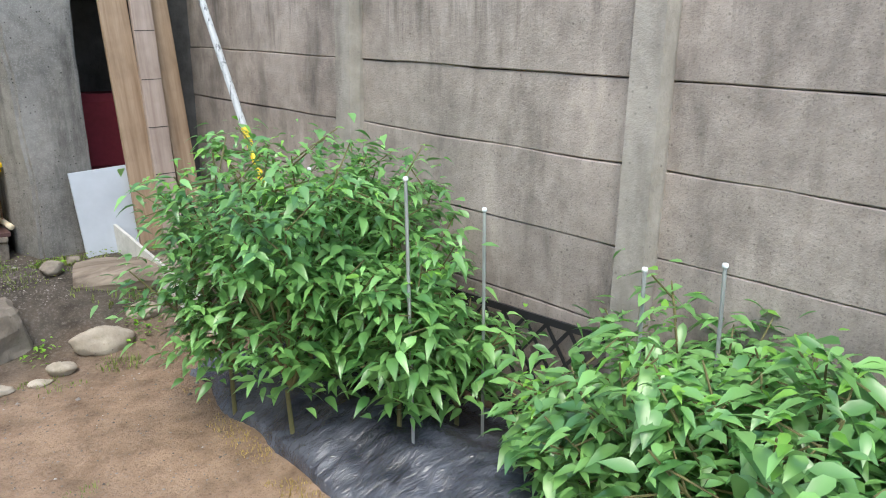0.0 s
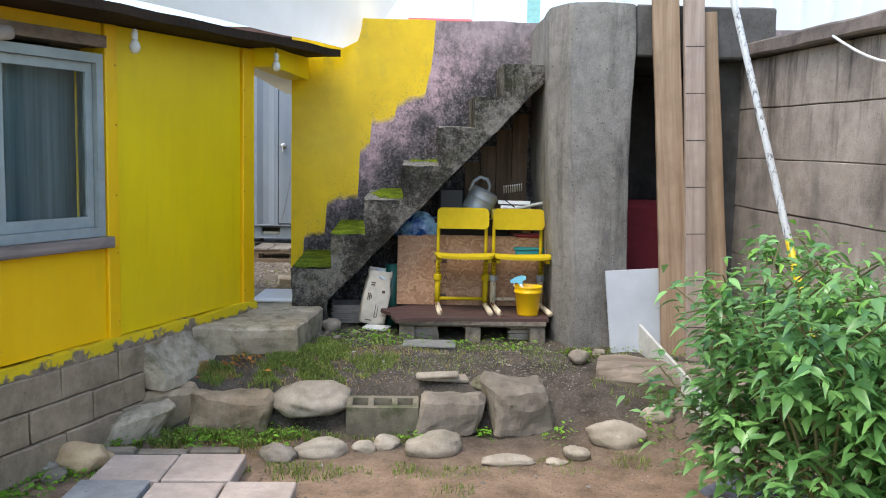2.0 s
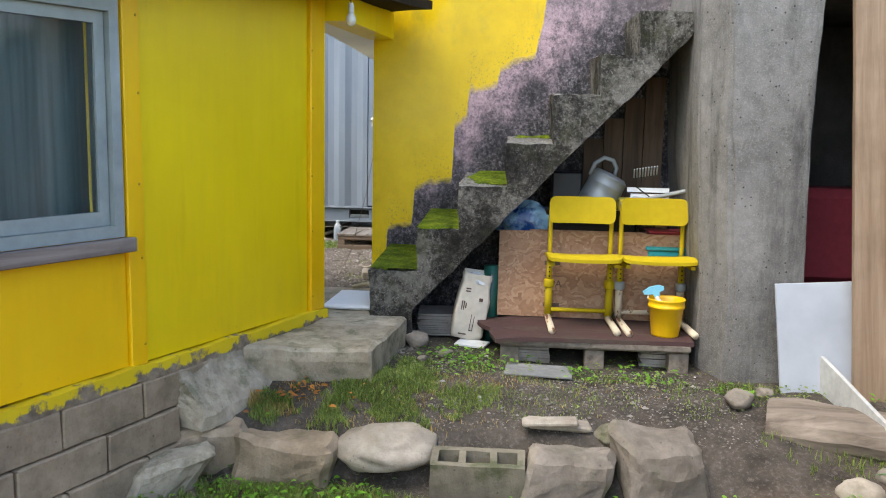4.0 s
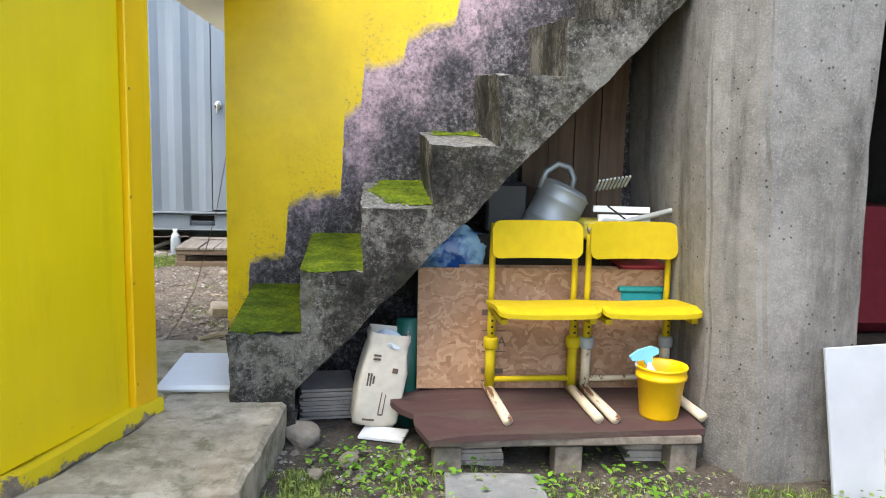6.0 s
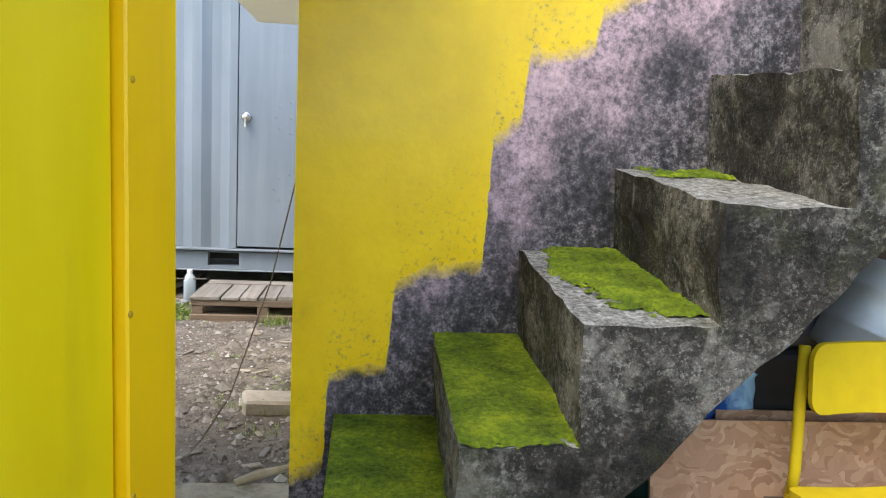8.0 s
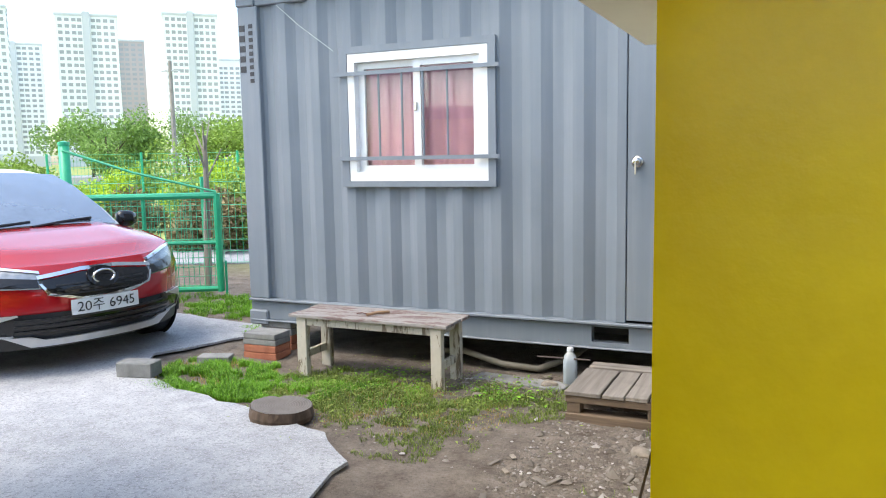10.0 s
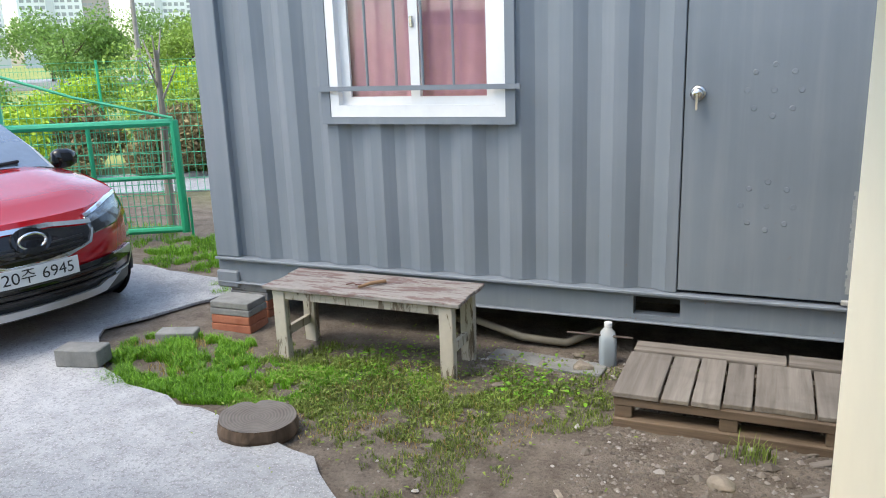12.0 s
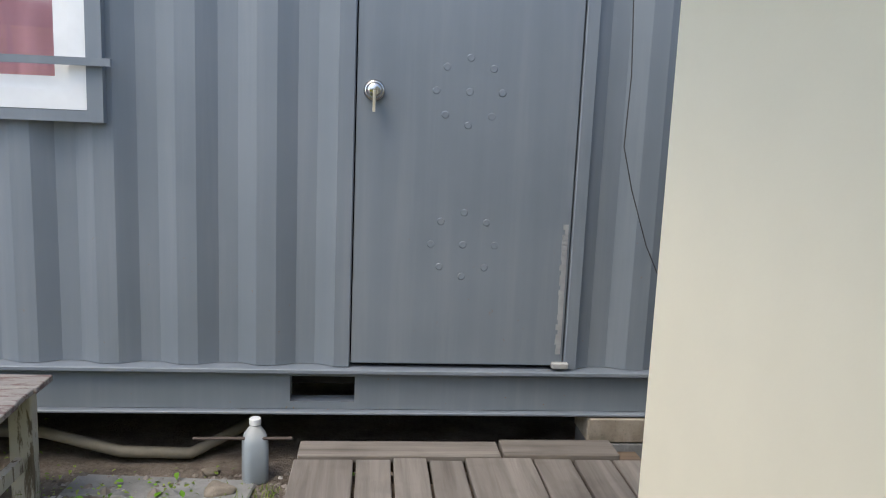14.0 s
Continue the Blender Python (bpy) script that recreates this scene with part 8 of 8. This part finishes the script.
def make_mesh_fence(x0, y0, x1, y1, h, label):
    a, b = Vector((x0, y0, 0)), Vector((x1, y1, 0))
    L = (b - a).length
    f = thing("mesh_fence", label, "fence", "mesh fences beyond the drive", Matrix.Translation(a) @ pose(0, 0, 0, 0, 0, math.degrees(math.atan2(y1 - y0, x1 - x0))))
    n = max(2, int(L / 2))
    for i in range(n + 1):
        part("fence_post", tube_bm([(L * i / n, 0, -0.1), (L * i / n, 0, h + 0.1)], 0.03, 8), GREEN, f)
    w = bmesh.new()
    for i in range(int(L / 0.09)):
        add_tube(w, [(i * 0.09, 0.03, 0.05), (i * 0.09, 0.03, h)], 0.004, 3, False)
    for i in range(int(h / 0.16) + 1):
        add_tube(w, [(0, 0.035, 0.06 + i * 0.16), (L, 0.035, 0.06 + i * 0.16)], 0.005, 3, False)
    tagged(part("mesh", w, GREEN_WIRE, f, "welded green wire mesh"), kind="stuff")


make_mesh_fence(-12.5, 12.2, -3.6, 16.2, 1.15, "green welded wire fence along the lane")
make_mesh_fence(-17.0, 19.0, -4.0, 24.0, 1.6, "tall green wire fence by the field")


BUSH_A = make_leaf("bush_leaf", (0.12, 0.2, 0.03), (0.26, 0.37, 0.07), 0.6)
BUSH_B = make_leaf("bright_bush_leaf", (0.2, 0.34, 0.02), (0.4, 0.52, 0.04), 0.6)
BUSH_C = make_leaf("brown_bush_leaf", (0.13, 0.09, 0.045), (0.25, 0.2, 0.09), 0.7)
TREE_LEAF = make_leaf("tree_leaf", (0.09, 0.17, 0.035), (0.19, 0.31, 0.07), 0.6)
BARK = make_wood("pale_bark", (0.16, 0.13, 0.1), (0.4, 0.36, 0.31), 2, vary=0)
DARK_BARK = make_wood("brown_bark", (0.07, 0.05, 0.035), (0.17, 0.13, 0.1), 2, vary=0)


def crown_data(rnd, blobs, count, size):
    """Leaves scattered through a set of blobs, so that the outline stays uneven."""
    verts, faces = [], []
    for _ in range(count):
        c, r = blobs[rnd.randrange(len(blobs))]
        d = Vector((rnd.gauss(0, 1), rnd.gauss(0, 1), rnd.gauss(0, 0.8))).normalized() * r * rnd.random() ** 0.4
        p = c + d
        if p.z < 0.02:
            p.z = 0.02 + rnd.random() * 0.1
        u = Vector((rnd.gauss(0, 1), rnd.gauss(0, 1), rnd.gauss(0, 1))).normalized()
        v = u.orthogonal().normalized()
        s = size * rnd.uniform(0.6, 1.4)
        k = len(verts)
        verts += [p - u * s, p + v * s * 0.45, p + u * s, p - v * s * 0.45]
        faces.append((k, k + 1, k + 2, k + 3))
    return verts, faces


def make_bush(x, y, w, h, mat, seed, label, count=6500, size=0.04):
    rnd = random.Random(seed)
    b = thing("bush", label, "bush", "bushes beyond the fence", pose(x, y, 0))
    blobs = []
    for i in range(9):
        blobs.append((Vector((rnd.uniform(-w, w) * 0.6, rnd.uniform(-w, w) * 0.4, h * rnd.uniform(0.15, 0.72))), rnd.uniform(0.22, 0.36) * h))
    sb = bmesh.new()
    for c, r in blobs[:5]:
        add_tube(sb, [(0, 0, -0.05), (c.x * 0.5, c.y * 0.5, c.z * 0.5), tuple(c)], [0.03, 0.02, 0.008], 5)
    part("branches", sb, DARK_BARK, b)
    v, f = crown_data(rnd, blobs, count, size)
    pydata("foliage", v, f, mat, b)


def make_tree(x, y, h, w, mat, seed, label, count=1800, size=0.2):
    rnd = random.Random(seed)
    t = thing("tree", label, "tree", "trees in the distance", pose(x, y, 0))
    sb = bmesh.new()
    add_tube(sb, [(0, 0, -0.2), (0.05 * h * rnd.uniform(-1, 1), 0, h * 0.35), (0.08 * h * rnd.uniform(-1, 1), 0, h * 0.7)], [h * 0.03, h * 0.022, h * 0.008], 8)
    blobs = []
    for i in range(12):
        c = Vector((rnd.uniform(-w, w), rnd.uniform(-w, w) * 0.8, h * rnd.uniform(0.22, 0.88)))
        blobs.append((c, rnd.uniform(0.35, 0.6) * w))
        if i < 7:
            add_tube(sb, [(0, 0, h * 0.35), tuple(c * 0.6 + Vector((0, 0, h * 0.15))), tuple(c)], [h * 0.012, h * 0.008, h * 0.003], 5)
    part("trunk", sb, DARK_BARK, t)
    v, f = crown_data(rnd, blobs, count, size)
    tagged(pydata("crown", v, f, mat, t), "uneven leafy crown")


spots = random.Random(21)
for i in range(16):
    f = i / 15
    x, y = -14.5 + 11.0 * f, 14.2 + 4.4 * f
    make_bush(x + spots.uniform(-0.4, 0.4), y + spots.uniform(-0.5, 1.2), 1.1, spots.uniform(1.05, 1.5), (BUSH_C, BUSH_A, BUSH_C, BUSH_A, BUSH_B)[i % 5], 200 + i, ("tangled brown green bush along the lane", "green bush along the lane", "tangled brown green bush along the lane", "green bush along the lane", "bright green bush along the lane")[i % 5])
for i in range(12):
    f = i / 11
    make_bush(-21 + 19 * f, 22 + 6 * f + spots.uniform(-1, 1), 2.0, spots.uniform(1.6, 2.3), (BUSH_A, BUSH_B)[i % 2], 240 + i, ("green bush by the field fence", "bright green bush by the field fence")[i % 2], 3600, 0.06)
make_bush(-14.0, 29.0, 2.6, 2.6, BUSH_B, 300, "large rounded bright yellow green bush", 9000, 0.07)
make_bush(-18.0, 30.0, 2.2, 2.2, BUSH_B, 301, "large rounded bright green bush", 6000, 0.07)
for i, (x, y, h, w) in enumerate(((-40, 42, 5.5, 2.6), (-33, 44, 5.0, 2.6), (-46, 46, 5.6, 3), (-36, 60, 6.5, 3.5), (-30, 66, 6.0, 3.5), (-24, 64, 6.8, 3.6), (-18, 62, 7.5, 4), (-13, 66, 7, 4), (-20, 52, 5.5, 3.2), (-11, 50, 6.0, 3.4), (-8, 46, 6, 3), (-50, 60, 7, 4), (-28, 50, 5.0, 3.0))):
    make_tree(x, y, h * 0.8, w * 0.9, (TREE_LEAF, BUSH_A)[i % 3 == 1], 400 + i, "leafy green roadside tree", 7000, 0.11)


def make_bare_tree(x, y, h, seed, bend, label):
    t = thing("sapling", label, "tree", "bare saplings by the gate", pose(x, y, 0))
    rnd = random.Random(seed)
    sb = bmesh.new()
    p1, p2, p3 = Vector((bend * 0.4, 0, h * 0.35)), Vector((bend, 0, h * 0.65)), Vector((bend * 1.15, 0, h))
    add_tube(sb, [(0, 0, -0.05), p1, p2, p3], [0.045, 0.04, 0.032, 0.022], 8)
    for i in range(5):
        f = rnd.uniform(0.4, 0.95)
        s = p1.lerp(p3, f)
        a = rnd.uniform(0, 6.28)
        e = s + Vector((math.cos(a) * 0.25, math.sin(a) * 0.15, rnd.uniform(0.2, 0.45)))
        add_tube(sb, [s, e], [0.014, 0.006], 5)
    part("trunk", sb, BARK, t)


make_bare_tree(-5.35, 12.0, 2.3, 5, 0.28, "slender bent sapling with pale grey bark")
make_bare_tree(-6.75, 12.75, 1.75, 6, 0.05, "forked bare sapling behind the gate")
make_bare_tree(-4.8, 12.2, 1.3, 9, 0.03, "short pale pruned sapling by the container")

lane = bmesh.new()
add_prism(lane, [(-30, 5.5), (-12, 12.7), (-3, 16.8), (10, 21), (10, 23.5), (-3, 18.8), (-12, 14.6), (-30, 7.5)], 0.004, 0.02, "xy")
structure(finish(lane, "road", PAVING), "pale concrete lane beyond the wire fence", "road")
road = bmesh.new()
add_prism(road, [(-90, 28), (-5, 58), (60, 80), (60, 92), (-5, 70), (-90, 40)], 0.02, 0.5, "xy")
structure(finish(road, "far_road", PAVING), "pale raised road in the distance", "road")


def make_pole(x, y, h):
    p = thing("utility_pole", "tall grey concrete utility pole", "pole", "poles along the far road", pose(x, y, 0))
    part("shaft", tube_bm([(0, 0, 0), (0, 0, h)], [0.2, 0.13], 10), POST_CONC, p)
    part("cross_arm", box_bm(-0.9, -0.06, h - 0.8, 0.9, 0.06, h - 0.68), GALV, p)


for x, y in ((-44, 52), (-30, 56), (-25, 60), (-20, 66)):
    make_pole(x, y, 9)


def make_tower(x, y, w, d, h, turn, label, mat):
    """Apartment block: body, stair bay, floor bands and rows of windows."""
    t = thing("apartment_building", label, "building", "apartment towers on the horizon", pose(x, y, 0, 0, 0, turn))
    part("wall", box_bm(-w / 2, -d / 2, 0, w / 2, d / 2, h), mat, t)
    part("stair_bay", box_bm(-w * 0.06, -d / 2 - 0.8, 0, w * 0.06, -d / 2 - 0.01, h + 2), TOWER_GREY, t)
    part("roof", box_bm(-w / 2 - 0.3, -d / 2 - 0.3, h + 0.02, w / 2 + 0.3, d / 2 + 0.3, h + 1.2), TOWER_GREY, t)
    part("base_band", box_bm(-w / 2 - 0.25, -d / 2 - 0.25, 0, w / 2 + 0.25, d / 2 + 0.25, 6), TOWER_GREY, t)
    wb = bmesh.new()
    floors = int((h - 7) / 2.9)
    for k in range(floors):
        z = 7.5 + k * 2.9
        for c in (-0.42, -0.31, -0.2, -0.11, 0.11, 0.2, 0.31, 0.42):
            cx = c * w
            add_box(wb, cx - w * 0.035, -d / 2 - 0.12, z, cx + w * 0.035, -d / 2 - 0.02, z + 1.5)
        for c in (-0.25, 0.25):
            add_box(wb, w / 2 + 0.02, c * d - 0.8, z, w / 2 + 0.12, c * d + 0.8, z + 1.5)
    tagged(part("glazing", wb, TOWER_GLASS, t, "rows of small dark windows"), kind="stuff")


TOWER_WHITE = plain("pale_tower_paint", (0.9, 0.9, 0.9), 0.8, var=0.04, scale=0.3)
TOWER_GREY = plain("grey_tower_paint", (0.62, 0.64, 0.66), 0.8, var=0.1, scale=0.3)
TOWER_PINK = plain("rose_tower_paint", (0.52, 0.44, 0.42), 0.8, var=0.1, scale=0.3)
TOWER_GLASS = plain("tower_window_glass", (0.4, 0.41, 0.42), 0.6, var=0.2, scale=0.5)
for i, (x, y, w, turn, mat) in enumerate(((-262, 150, 24, 52, TOWER_GREY), (-240, 176, 22, 50, TOWER_WHITE), (-225, 205, 26, 46, TOWER_WHITE), (-195, 222, 24, 44, TOWER_WHITE), (-172, 240, 22, 40, TOWER_WHITE), (-150, 262, 26, 36, TOWER_WHITE), (-118, 268, 26, 30, TOWER_PINK), (-90, 275, 24, 26, TOWER_WHITE))):
    make_tower(x * 1.7, y * 1.7 + 18, w + 8, 12, 62 + 6 * (i % 3), turn, ("rose and grey" if i % 3 == 2 else "white") + " high rise apartment tower standing farther back", (TOWER_WHITE, TOWER_WHITE, TOWER_PINK)[i % 3])
    make_tower(x * 1.35, y * 1.35, w, 12, 68, turn, ("grey", "white", "white", "white", "white", "white", "rose and grey", "white")[i] + " high rise apartment tower far away", mat)


# ---- beyond the boundary wall and on the house roof ----
def make_warehouse():
    w = thing("warehouse", "white ribbed metal warehouse beyond the boundary wall", "building")
    white = plain("white_metal_sheet", (0.66, 0.69, 0.74), 0.45, var=0.08, scale=1.0)
    part("wall", box_bm(4.2, 17.0, 0, 22, 17.3, 7.5), white, w)
    part("wall", box_bm(21.7, 2, 0, 22, 17.0, 7.5), white, w)
    for i in range(28):
        x = 4.3 + i * 0.63
        part("rib", box_bm(x, 16.95, 0, x + 0.05, 16.999, 7.4), white, w)
    part("roof", box_bm(4.0, 16.8, 7.5, 22.3, 26, 7.8), white, w)


make_warehouse()
tagged(finish(box_bm(0.14, 7.0, 2.21, 0.68, 7.5, 2.36, None, 0.02), "plastic_tub", plain("coral_red_plastic", (0.6, 0.14, 0.14), 0.5)), "coral red plastic tub on the flat roof", "tub")
tk = thing("water_tank", "white roof tank with a pale teal lid edge", "tank", "", pose(1.05, 8.3, 2.2))
part("shell", box_bm(-0.3, -0.3, 0.0, 0.3, 0.3, 0.8, None, 0.04), WHITE, tk)
part("band", box_bm(0.19, -0.305, 0.02, 0.31, -0.301, 0.78), plain("pale_teal", (0.3, 0.6, 0.58), 0.5), tk)
rope = [FM @ Vector((0.115, 1.1 + 1.35 * i / 14, 1.9 - 0.26 * math.sin(math.pi * i / 14) + 0.15 * i / 14)) for i in range(15)]
tagged(finish(tube_bm(rope, 0.007, 7), "rope", plain("white_rope", (0.75, 0.74, 0.72), 0.7), None, True), "white rope looped over the boundary wall", "rope")
